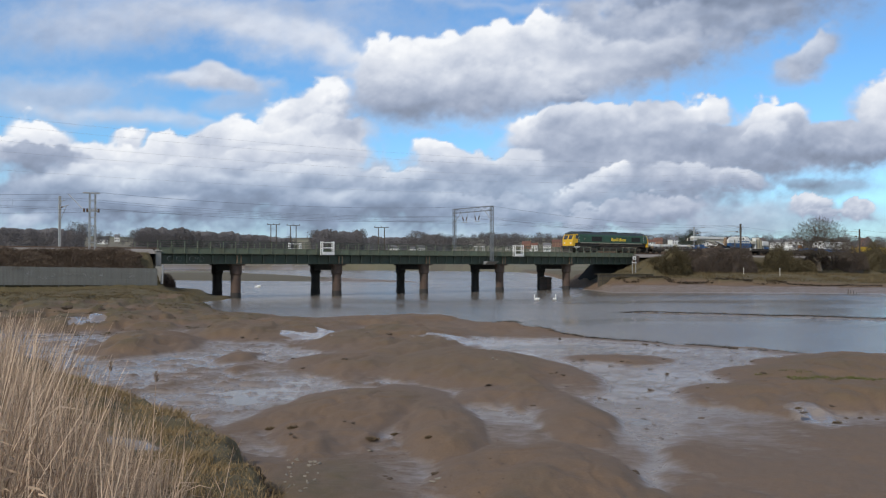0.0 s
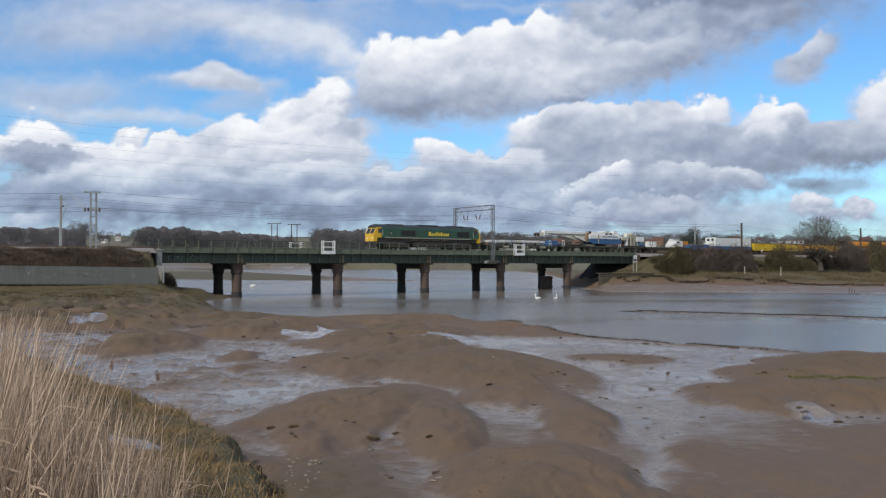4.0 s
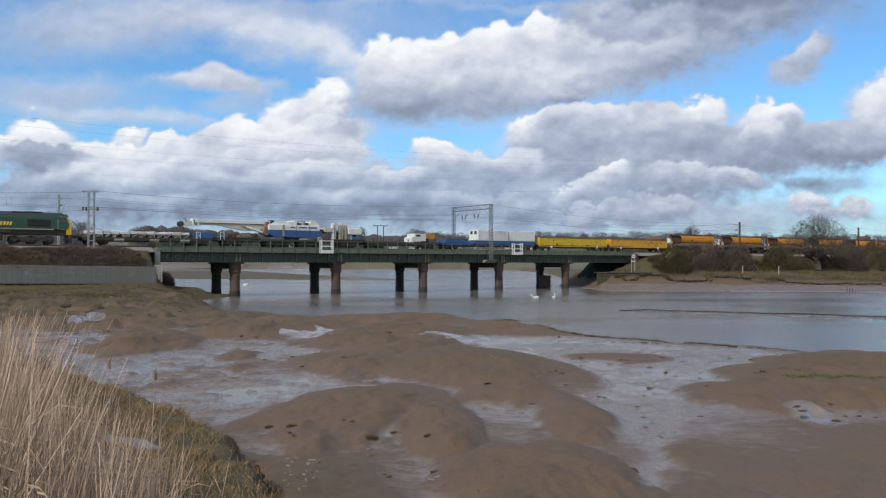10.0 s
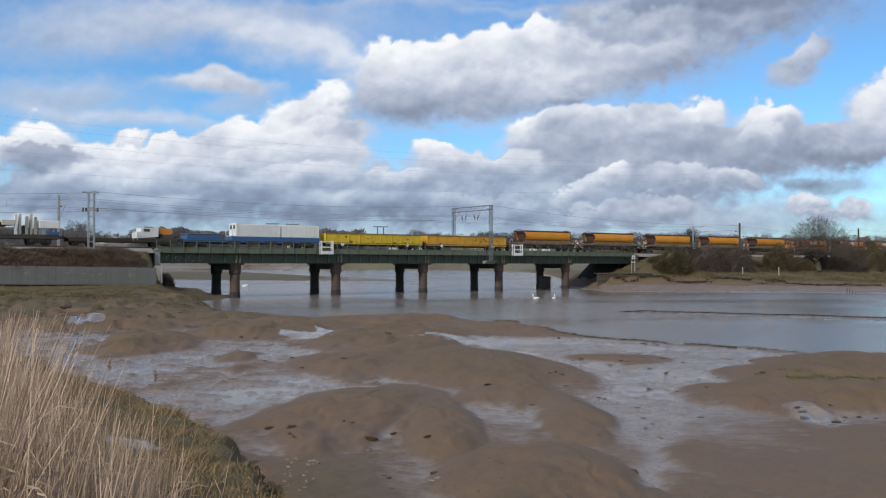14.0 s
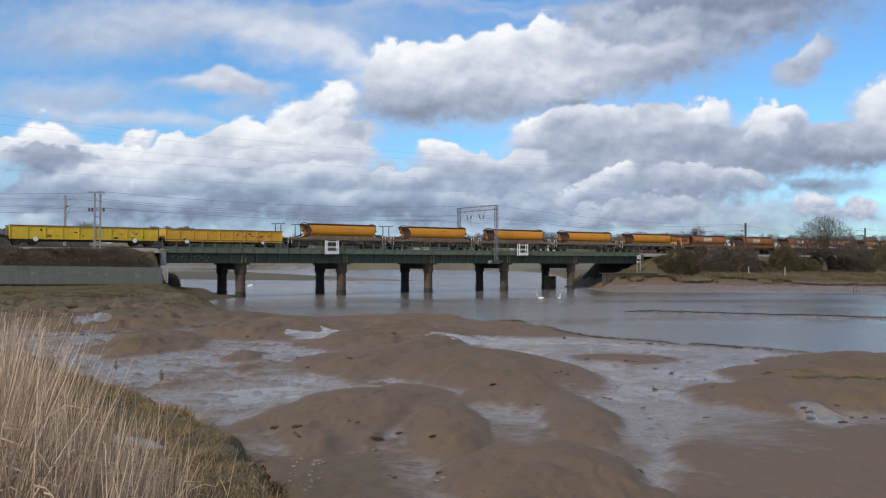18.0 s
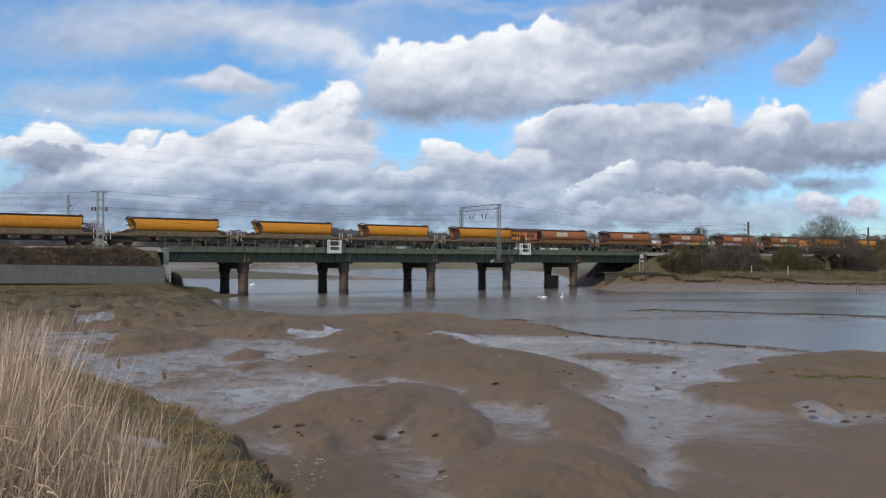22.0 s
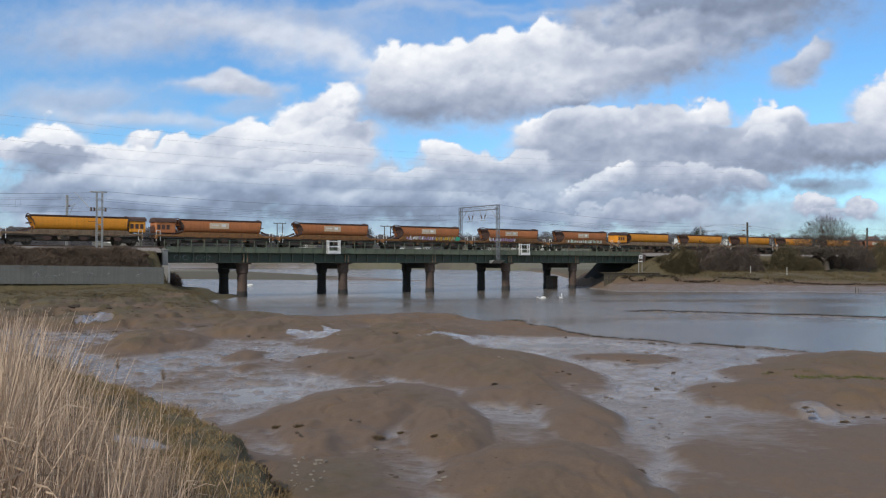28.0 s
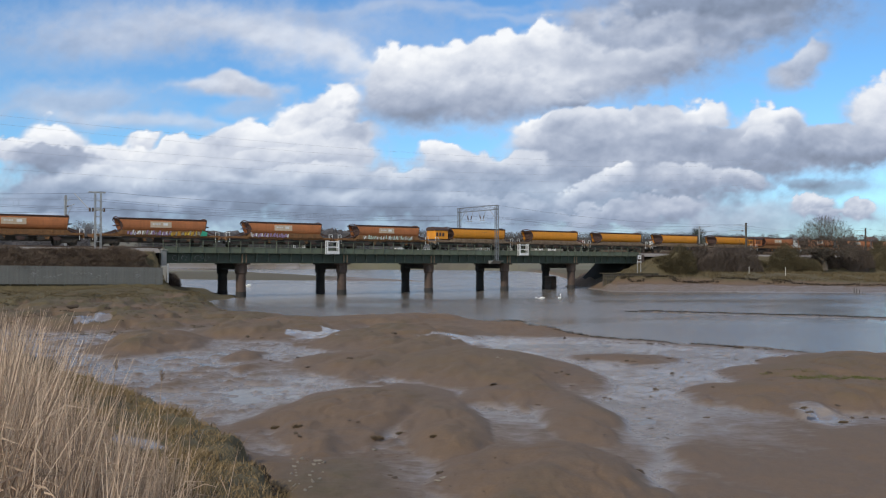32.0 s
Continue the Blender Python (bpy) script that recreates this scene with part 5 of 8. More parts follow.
def crane():
    L = 23.2
    ob = vehicle("rail_crane", 38.9, "white and blue railway crane with a long lowered jib", "crane")
    part("chassis", Geo().box(0.4, L - 0.4, -1.25, 1.25, 0.78, 1.12, 0.05), MAT["under"], ob)
    part("runner_deck", Geo().box(0.5, 6.4, -1.3, 1.3, 1.12, 1.30, 0.02), MAT["under"], ob)
    part("hatch", Geo().box(3.0, 5.2, -1.2, 1.2, 1.3, 1.62, 0.05), MAT["frame_tan"], ob)
    # telescopic jib over the runner and the wagon ahead
    jib = part("jib", Geo().box(-2.6, 9.2, -0.42, 0.42, 3.22, 3.70, 0.03), MAT["crane_white"], ob, "white box-section jib")
    # duller cream below the white puts the jib's underside shade into colour
    part("jib_inner", Geo().box(-3.0, 8.6, -0.34, 0.34, 2.94, 3.18, 0.02), MAT["cream"], jib, "inner jib section, cream for the jib's shaded lower side")
    part("jib_seam", Geo().box(-2.6, 9.0, -0.44, -0.34, 3.17, 3.23), MAT["under"], jib)
    for a in (-2.9, -2.2):
        part("jib_collar", Geo().box(a, a + 0.22, -0.48, 0.48, 2.84, 3.72, 0.02), MAT["crane_white"], jib)
    part("jib_head", Geo().prism([(-4.2, 2.8), (-3.0, 2.75), (-2.9, 3.45), (-4.0, 3.3)], 1, -0.35, 0.35), MAT["cream"], jib, "jib head frame")
    for y in (-0.42, 0.34):
        part("sheave", Geo().tube((-4.4, y, 3.0), (-4.4, y + 0.08, 3.0), 0.34, 0.34, 14), MAT["under"], jib)
    part("head_bracket", Geo().tube((-3.6, -0.3, 3.3), (-3.9, -0.3, 3.75), 0.06, 0.05, 6), MAT["under"], jib)
    part("jib_pivot", Geo().tube((8.6, -0.55, 3.55), (8.6, 0.55, 3.55), 0.3, 0.3, 14), MAT["under"], jib)
    part("lower_boom", Geo().prism([(0.8, 2.93), (8.2, 2.93), (7.6, 2.55), (4.9, 2.22)], 1, -0.38, 0.38), MAT["cream"], ob, "cream tapered lower boom")
    part("lift_ram", Geo().tube((4.7, -0.5, 2.75), (7.9, -0.5, 1.85), 0.16, 0.2, 10), MAT["crane_white"], ob)
    part("ram_rod", Geo().tube((3.9, -0.5, 2.97), (4.7, -0.5, 2.75), 0.08, 0.08, 8), MAT["galv"], ob)
    # house
    part("house_lower", Geo().prism([(7.7, 1.9), (8.5, 1.5), (14.5, 1.42), (16.0, 1.8), (16.0, 2.44), (7.7, 2.44)], 1, -1.33, 1.33), MAT["wagon_blue"], ob, "blue lower panels")
    part("house_upper", Geo().box(7.7, 15.7, -1.30, 1.30, 2.44, 3.22, 0.06), MAT["crane_white"], ob, "white upper panels")
    part("slew_ring", Geo().tube((11.8, 0, 1.1), (11.8, 0, 1.5), 1.1, 1.1, 20), MAT["under"], ob)
    part("door_panel", Geo().box(9.75, 10.05, -1.36, -1.30, 1.6, 3.2, 0.01), MAT["stripe"], ob, "pale door strip")
    for a in (11.9, 14.0):
        part("panel_seam", Geo().box(a, a + 0.04, -1.345, -1.28, 1.6, 3.2), MAT["under"], ob)
    for a, b2 in ((11.0, 11.7), (12.3, 13.6), (13.8, 15.2)):
        part("letter_bar", Geo().box(a, b2, -1.32, -1.295, 2.78, 2.96), MAT["wagon_blue"], ob)
    part("pivot_bracket", Geo().prism([(7.0, 1.9), (7.7, 1.9), (7.9, 3.6), (7.5, 3.6)], 1, -0.9, 0.9), MAT["frame_tan"], ob, "tan jib pivot bracket")
    for y in (-0.95, 0.8):
        part("jib_cheek", Geo().prism([(8.0, 3.2), (11.2, 3.2), (10.6, 3.65), (9.0, 3.75)], 1, y, y + 0.15), MAT["crane_white"], ob, "white jib cheek plate")
    for k in range(6):
        part("deck_gear", Geo().box(0.8 + k * 0.95, 1.4 + k * 0.95, -1.15, 0.4, 1.3, 1.5 + 0.18 * ((k * 7) % 3), 0.04), MAT["under"] if k % 3 else MAT["wagon_blue"], ob)
    for a, b2, h, m in ((10.9, 11.5, 3.75, "crane_white"), (11.7, 12.2, 3.9, "crane_white"), (12.4, 12.9, 3.5, "under"), (13.1, 13.5, 3.72, "galv"), (13.6, 14.1, 3.6, "under")):
        part("roof_box", Geo().box(a, b2, -0.9, 0.9, 3.20, h, 0.06), MAT[m], ob)
    part("exhaust", Geo().tube((12.7, 0.5, 3.3), (12.7, 0.5, 3.95), 0.10, 0.08, 10).tube((13.3, -0.5, 3.3), (13.3, -0.5, 3.9), 0.06, 0.06, 8), MAT["under"], ob)
    part("roof_rail", Geo().tube((12.3, -1.1, 3.82), (14.3, -1.1, 3.82), 0.03, 0.03, 6).tube((12.3, -1.1, 3.2), (12.3, -1.1, 3.82), 0.03, 0.03, 6).tube((13.3, -1.1, 3.2), (13.3, -1.1, 3.82), 0.03, 0.03, 6), MAT["under"], ob)
    part("engine_cowl", Geo().prism([(14.2, 3.2), (15.9, 3.0), (15.7, 3.4), (15.0, 3.95), (14.5, 3.95)], 1, -1.0, 1.0), MAT["crane_white"], ob, "white sloping engine cowl")
    # counterweight carrier
    part("tail_deck", Geo().box(16.0, L - 0.5, -1.25, 1.25, 1.12, 1.3, 0.02), MAT["under"], ob)
    part("tail_arm", Geo().box(15.8, 17.0, -0.9, 0.9, 2.2, 2.7, 0.05), MAT["under"], ob)
    part("counterweight", Geo().box(16.5, 17.9, -1.15, 1.15, 2.35, 3.0, 0.05), MAT["cream"], ob, "cream counterweight block")
    part("winch_drum", Geo().tube((19.0, -0.7, 1.9), (19.0, 0.7, 1.9), 0.5, 0.5, 16), MAT["under"], ob)
    for k, (x, h, m) in enumerate(((18.0, 3.6, "crane_white"), (18.5, 3.75, "cream"), (19.2, 3.45, "stripe"), (19.7, 3.8, "cream"), (20.15, 3.4, "stripe"))):
        part("counterweight_tower", Geo().prism([(x - 0.14, 1.3), (x + 0.14, 1.3), (x + 0.16, h), (x - 0.08, h)], 1, -1.1 + 0.3 * (k % 2), -0.5 + 0.6 * (k % 2)), MAT[m], ob, "pale upright counterweight post")
    part("white_cabin", Geo().box(20.5, 22.8, -1.2, 1.2, 2.05, 3.0, 0.06), MAT["crane_white"], ob, "white steel cabin")
    part("cabin_stand", Geo().box(20.9, 21.3, -1.0, 1.0, 1.3, 2.05, 0.03).box(22.0, 22.3, -1.0, 1.0, 1.3, 2.05, 0.03), MAT["galv"], ob)
    part("cabin_base", Geo().box(21.3, 22.8, -1.22, 1.22, 1.3, 1.7, 0.03), MAT["wagon_blue"], ob)
    hand_frame(ob, 0.9, -1.3, 0.9, 2.0)
    hand_frame(ob, 15.6, -1.34, 0.8, 1.5)
    bogie(ob, 2.6, 2, 1.8, 0.46)
    bogie(ob, 9.2, 3, 1.4, 0.46)
    bogie(ob, 14.4, 3, 1.4, 0.46)
    bogie(ob, L - 2.6, 2, 1.8, 0.46)
    buffers(ob, 0.45, -1)
    buffers(ob, L - 0.45, 1)


def runner_wagon():
    L = 14.2
    ob = vehicle("flat_wagon", 62.2, "low flat wagon with a white cab unit and orange machine", "wagon")
    part("deck", Geo().box(0.4, L - 0.4, -1.3, 1.3, 0.85, 1.08, 0.03), MAT["under"], ob)
    for y in (-1.3, 1.22):
        part("side_beam", Geo().box(0.5, L - 0.5, y, y + 0.08, 0.6, 0.95, 0.02), MAT["under"], ob)
    for k in range(5):
        part("stake", Geo().box(1.4 + k * 1.6, 1.5 + k * 1.6, -1.34, -1.26, 0.9, 1.5, 0.01), MAT["under"], ob)
    cabin = part("white_cabin", Geo().prism([(8.7, 1.1), (8.7, 1.8), (9.2, 2.0), (9.2, 2.45), (11.4, 2.45), (11.4, 1.3)], 1, -1.1, 1.1), MAT["crane_white"], ob, "white machine cabin")
    part("cabin_window", Geo().box(9.5, 10.3, -1.13, -1.08, 1.95, 2.3, 0.01), MAT["glass"], cabin)
    part("orange_machine", Geo().prism([(11.5, 1.75), (11.6, 2.4), (13.2, 2.4), (13.3, 1.9), (13.0, 1.6), (12.0, 1.6)], 1, -0.95, 0.95), MAT["orange_cab"], ob, "orange machine body")
    part("machine_leg", Geo().box(11.7, 12.1, -0.8, 0.8, 1.08, 1.65, 0.04), MAT["under"], ob)
    hand_frame(ob, 8.4, -1.3, 0.8, 1.9)
    under_gear(ob, L)


def container_wagon():
    L = 20.6
    ob = vehicle("container_wagon", 76.5, "dark blue flat wagon carrying two white containers", "wagon")
    part("deck", Geo().box(0.4, L - 0.4, -1.28, 1.28, 0.72, 1.12, 0.03), MAT["wagon_blue"], ob)
    part("blue_bin", Geo().box(0.8, 5.5, -1.28, 1.28, 1.12, 1.75, 0.05), MAT["wagon_blue"], ob, "low blue steel bin")
    part("bin_cover", Geo().box(0.7, 5.6, -1.32, 1.32, 1.75, 1.85, 0.03), MAT["frame_tan"], ob)
    for a, b in ((7.75, 14.2), (14.4, 20.3)):
        c = part("white_container", Geo().box(a, b, -1.24, 1.24, 1.55, 3.28, 0.04), MAT["crane_white"], ob, "clean white steel container")
        n = int((b - a) / 0.6)
        for k in range(n + 1):
            x = a + 0.1 + (b - a - 0.2) * k / n
            part("rib", Geo().box(x - 0.05, x + 0.05, -1.25, -1.235, 1.62, 3.2, 0.005), MAT["crane_white"], c)
    part("container_frame", Geo().box(7.0, 20.4, -1.26, 1.26, 1.12, 1.53, 0.03), MAT["wagon_blue"], ob, "dark blue container cradle")
    part("cabin_end", Geo().box(7.6, 7.98, -1.27, 1.27, 1.55, 3.40, 0.04), MAT["crane_white"], ob)
    for y in (-0.85, 0.2):
        part("cabin_window", Geo().box(7.57, 7.62, y, y + 0.6, 2.6, 3.15, 0.01), MAT["glass"], ob)
    part("cabin_step", Geo().box(7.1, 7.6, -1.2, 1.2, 1.6, 1.7, 0.01).box(7.1, 7.16, -1.2, -1.14, 1.6, 2.5).box(7.1, 7.16, 1.14, 1.2, 1.6, 2.5), MAT["crane_white"], ob)
    for k in range(5):
        part("floor_crate", Geo().box(6.4 + k * 2.7, 8.2 + k * 2.7, -1.34, -1.27, 0.5, 0.95, 0.02), MAT["under"], ob)
    under_gear(ob, L)


def box_wagon(s0, L, mat, label):
    ob = vehicle("box_wagon", s0, label, "wagon", "open box wagons")
    g = Geo()
    g.box(0.5, L - 0.5, -1.33, -1.23, 0.74, 2.30, 0.015).box(0.5, L - 0.5, 1.23, 1.33, 0.74, 2.30, 0.015)
    part("side_panel", g, MAT[mat], ob)
    part("floor_plate", Geo().box(0.5, L - 0.5, -1.23, 1.23, 0.95, 1.1), MAT["under"], ob)
    for x in (0.5, L - 0.6):
        part("end_panel", Geo().box(x, x + 0.1, -1.22, 1.22, 0.9, 2.30, 0.015), MAT[mat], ob)
    n = 9
    for k in range(n + 1):
        x = 0.55 + (L - 1.1) * k / n
        part("side_rib", Geo().box(x - 0.06, x + 0.06, -1.40, -1.33, 0.72, 2.27, 0.02), MAT[mat], ob)
    part("top_rim", Geo().box(0.45, L - 0.45, -1.42, -1.20, 2.30, 2.40, 0.02), MAT["frame_tan"], ob)
    part("top_rim", Geo().box(0.45, L - 0.45, 1.20, 1.42, 2.30, 2.40, 0.02), MAT["frame_tan"], ob)
    part("ballast_load", Geo().prism([(-1.2, 1.1), (-1.2, 1.9), (0, 2.2), (1.2, 1.9), (1.2, 1.1)], 0, 0.62, L - 0.62), MAT["ballast"], ob)
    for x in (3.3, L - 3.4):
        part("brake_wheel", Geo().tube((x, -1.42, 0.75), (x, -1.46, 0.75), 0.28, 0.28, 14), MAT["white"], ob)
    rs = random.Random(int(s0))
    for k in range(14):
        x, z, w, h = rs.uniform(0.8, L - 2), rs.uniform(0.85, 1.9), rs.uniform(0.12, 0.5), rs.uniform(0.06, 0.3)
        part("scuff_patch", Geo().box(x, x + w, -1.342, -1.33, z, z + h), MAT["frame_rust"] if k % 3 else MAT["hopper_rim"], ob)
    under_gear(ob, L)


HOP = {}


def hopper(s0, colour, gen_front=False, gen_rear=False, paint=0):
    L = 17.15
    brown = colour == "brown"
    body = MAT["hopper_brown"] if brown else MAT["hopper_orange"]
    frame_m = MAT["frame_rust"] if brown else MAT["frame_tan"]
    lab = "rusty brown ballast hopper wagon with a white sign panel" if brown else "bright orange ballast hopper wagon with a tan frame"
    if paint:
        lab = "rusty brown ballast hopper wagon with sprayed graffiti"
    ob = vehicle("hopper_wagon", s0, lab, "wagon", "ballast hopper wagons")
    A, B = 3.95, 14.85  # hopper body from end to end
    def shared(key, build, mat):
        k = (key, mat.name)
        if k not in HOP:
            HOP[k] = fixed(build().mesh(key, mat))
        return HOP[k]
    prof = [(0.98, 1.95), (1.16, 2.05), (1.28, 2.22), (1.345, 2.45), (1.365, 2.72), (1.355, 3.0), (1.32, 3.28), (1.26, 3.48)]
    def lip(z, front=True):
        t = min(1, max(0, (z - 1.95) / 1.5))
        return 0.15 - 0.45 * t * t if front else 0.10 - 0.14 * t * t
    def shell():
        g = Geo()
        for sg in (-1, 1):
            pts, n = [], len(prof)
            for off in (0.0, 0.06):
                for y, z in prof:
                    pts.append((A + lip(z), sg * (y - off), z))
                for y, z in prof:
                    pts.append((B - lip(z, False), sg * (y - off), z))
            f = []
            for k in range(n - 1):
                f.append((k, k + 1, n + k + 1, n + k))
                f.append((2 * n + k, 3 * n + k, 3 * n + k + 1, 2 * n + k + 1))
                f.append((k, 2 * n + k, 2 * n + k + 1, k + 1))
                f.append((n + k, n + k + 1, 3 * n + k + 1, 3 * n + k))
            f.append((n - 1, 3 * n - 1, 4 * n - 1, 2 * n - 1))
            f.append((0, n, 3 * n, 2 * n))
            g.add(pts, f)
        return g
    part("hopper_body", shared("hopper_body", shell, body), None, ob)
    def rim():
        return Geo().prism([(-1.31, 3.42), (-1.36, 3.60), (-1.10, 3.66), (-1.10, 3.5)], 0, A - 0.4, B + 0.05).prism([(1.31, 3.42), (1.36, 3.60), (1.10, 3.66), (1.10, 3.5)], 0, A - 0.4, B + 0.05)
    part("top_rim", shared("top_rim", rim, MAT["hopper_rim"]), None, ob, "dark rust-brown top rim")
    def head(x, o):
        g = Geo()
        out = 0.40 if o < 0 else 0.05
        arc = [(x + o * (out if z > 3.3 else -lip(z, o < 0)), y, z) for y, z in [(-1.345, 2.45), (-1.365, 2.75), (-1.35, 3.05), (-1.3, 3.35)]]
        arc += [(x + o * out, -1.3 * math.cos(a), 3.35 + 0.42 * math.sin(a)) for a in [math.pi * k / 10 for k in range(1, 10)]]
        arc += [(p[0], -p[1], p[2]) for p in arc[3::-1]]
        m = 6
        ring = []
        for p in arc:
            rad = Vector((0, p[1], p[2] - 2.8)).normalized()
            ring += [Vector(p) + (rad * math.cos(2 * math.pi * i / m) + Vector((1, 0, 0)) * math.sin(2 * math.pi * i / m)) * 0.07 for i in range(m)]
        return g.add(ring, [(j * m + i, j * m + (i + 1) % m, (j + 1) * m + (i + 1) % m, (j + 1) * m + i) for j in range(len(arc) - 1) for i in range(m)])
    def slope(x, o):
        pts, f = [], []
        for y, z in prof:
            inn = lip(z, o < 0) + (0.45 if o < 0 else 0.10)
            pts += [(x - o * inn, -(y - 0.07), z), (x - o * inn, y - 0.07, z)]
        for k in range(len(prof) - 1):
            f.append((2 * k, 2 * k + 1, 2 * k + 3, 2 * k + 2))
        return Geo().add(pts, f)
    for x, o, tag in ((A, -1, "front"), (B, 1, "rear")):
        part("end_arch", shared("end_arch_" + tag, lambda: head(x, o), MAT["hopper_rim"]), None, ob)
        # end sheet takes the dark rim colour to paint in the hollow's shade
        part("end_sheet", shared("end_sheet_" + tag, lambda: slope(x, o), MAT["hopper_rim"]), None, ob)
    def struts():
        g = Geo()
        g.prism([(0, 2.0), (0, 2.25), (1.8, 1.55), (1.8, 1.38)], 1, -0.04, 0.04)
        return g
    for x, o in ((A, -1), (B, 1)):
        for y in (-1.16, 1.16):
            part("end_strut", shared("end_strut", struts, MAT["hopper_rim"]), None, ob, at=pose(x, y, 0, 0, 0, 0 if o > 0 else 180))
    def chute():
        return Geo().prism([(A + 0.1, 1.95), (B - 0.1, 1.95), (B - 1.3, 1.2), (A + 1.0, 1.2)], 1, -0.95, 0.95)
    part("chute", shared("chute", chute, frame_m), None, ob)
    def solebar():
        g = Geo()
        for y in (-1.30, 1.20):
            g.box(0.5, L - 0.5, y, y + 0.10, 1.30, 1.56, 0.02)
            g.prism([(A - 0.8, 1.56), (A + 0.1, 1.90), (B - 0.1, 1.90), (B + 0.3, 1.56)], 1, y, y + 0.05)
        g.box(0.45, 0.65, -1.3, 1.3, 0.95, 1.5, 0.02).box(L - 0.65, L - 0.45, -1.3, 1.3, 0.95, 1.5, 0.02)
        return g
    part("solebar", shared("solebar", solebar, frame_m), None, ob)
    def rib():
        return Geo().box(-0.05, 0.05, -1.36, -1.28, 1.56, 1.92, 0.015)
    for k in range(9):
        part("frame_rib", shared("frame_rib", rib, frame_m), None, ob, at=pose(A + 0.5 + (B - A - 1.0) * k / 8, 0, 0))
    def door():
        return Geo().prism([(-0.75, 1.28), (0.75, 1.28), (0.6, 0.75), (-0.6, 0.75)], 1, -1.2, -1.05)
    for k in range(4):
        part("ballast_door", shared("ballast_door", door, frame_m if k % 2 else MAT["under"]), None, ob, at=pose(4.9 + 2.4 * k, 0, 0))
    for x in (0.75, L - 0.75):
        hand_frame(ob, x, -1.25, 0.75, 2.05)
    part("centre_sill", shared("centre_sill", lambda: Geo().box(0.7, L - 0.7, -0.5, 0.5, 0.55, 1.2, 0.03), MAT["under"]), None, ob)
    def lever():
        return Geo().prism([(-0.5, 1.0), (0.1, 1.12), (0.5, 0.92), (0.35, 0.66), (-0.3, 0.62)], 1, -1.26, -1.14)
    for k, x in enumerate((5.5, 7.4, 9.6, 11.8, 13.6)):
        part("brake_gear", shared("brake_gear", lever, MAT["under"] if k % 2 else MAT["hopper_rim"]), None, ob, at=pose(x, 0, 0))
    part("end_deck", shared("end_deck", lambda: Geo().box(0.6, A - 0.5, -1.2, 1.2, 1.40, 1.48, 0.01).box(B + 0.2, L - 0.6, -1.2, 1.2, 1.40, 1.48, 0.01), MAT["under"]), None, ob)
    part("air_pipe", shared("air_pipe", lambda: Geo().tube((1.0, -1.22, 1.15), (L - 1.0, -1.22, 1.15), 0.05, 0.05, 6), MAT["under"]), None, ob)
    for x, o in ((A, -1), (B, 1)):
        # head arch brace
        part("head_plate", Geo().box(min(x + o * 0.1, x + o * 0.5), max(x + o * 0.1, x + o * 0.5), -1.0, 1.0, 2.6, 2.72, 0.02), MAT["hopper_rim"], ob)
    for f, x0, x1 in ((gen_front, 0.45, 3.0), (gen_rear, L - 2.15, L - 0.1)):
        if f:
            hs = part("generator_housing", Geo().box(x0, x1, -1.25, 1.25, 1.75, 3.15, 0.08), body, ob, "engine housing under a curved hood")
            part("hood", Geo().prism([(-1.33, 3.15), (-1.2, 3.5), (-0.6, 3.72), (0.6, 3.72), (1.2, 3.5), (1.33, 3.15)], 0, x0 - 0.1, x1 + 0.1), MAT["hopper_rim"], hs)
            for k in range(3):
                part("vent", Geo().box(x0 + 0.15 + k * 0.6, x0 + 0.55 + k * 0.6, -1.275, -1.25, 2.2, 2.8, 0.01), MAT["hopper_rim"], hs)
    if brown:
        sp = part("sign_panel", Geo().box(7.5, 10.2, -1.375, -1.345, 2.46, 3.22, 0.008), MAT["sign_cream"], ob, "pale sign panel with worn lettering")
        for k in range(4):
            part("letter_bar", Geo().box(7.8 + k * 0.26, 8.0 + k * 0.26, -1.385, -1.376, 2.82 + 0.02 * (k % 2), 3.0), MAT["white"], sp)
        part("letter_bar", Geo().box(9.15, 9.75, -1.385, -1.376, 2.74, 3.06), MAT["white"], sp)
    else:
        mk = part("marking", Geo().box(10.0, 11.1, -1.357, -1.343, 2.90, 2.98, 0.0), MAT["hopper_rim"], ob)
        part("letter_bar", Geo().box(10.5, 11.0, -1.357, -1.343, 2.80, 2.88, 0.0), MAT["hopper_rim"], mk)
    if paint:
        part("lower_side_plate", Geo().prism([(3.4, 1.50), (14.9, 1.50), (14.6, 2.1), (3.9, 2.1)], 1, -1.386, -1.30), frame_m, ob)
        rs = random.Random(paint)
        x = {1: 4.0, 2: 4.6, 3: 4.6}[paint]
        while x < {1: 9.4, 2: 13.9, 3: 13.6}[paint]:
            w = rs.uniform(0.14, 0.30)
            z0 = rs.uniform(1.48, 1.62)
            z1 = z0 + rs.uniform(0.32, 0.56)
            m = rs.choice({1: ["purple", "white", "purple"], 2: ["purple", "white", "stripe"] if x < 10 else ["box_amber", "box_yellow", "stripe"], 3: ["white", "mint", "stripe"]}[paint])
            tip = rs.uniform(-0.12, 0.16)
            q = [(x, z0), (x + w * 0.7, z0 - 0.04), (x + w + tip, z1), (x + 0.06 + tip, z1 + rs.uniform(-0.1, 0.08))]
            part("spray_patch", Geo().prism(q, 1, -1.40, -1.385), MAT[m], ob)
            x += w * rs.uniform(0.75, 1.3)
        if paint == 2:
            part("spray_patch", Geo().prism([(14.0, 1.45), (14.9, 1.5), (15.0, 1.95), (14.3, 2.2)], 1, -1.402, -1.387), MAT["teal"], ob)
    bogie(ob, 2.5, 2, 1.8, 0.46)
    bogie(ob, L - 2.5, 2, 1.8, 0.46)
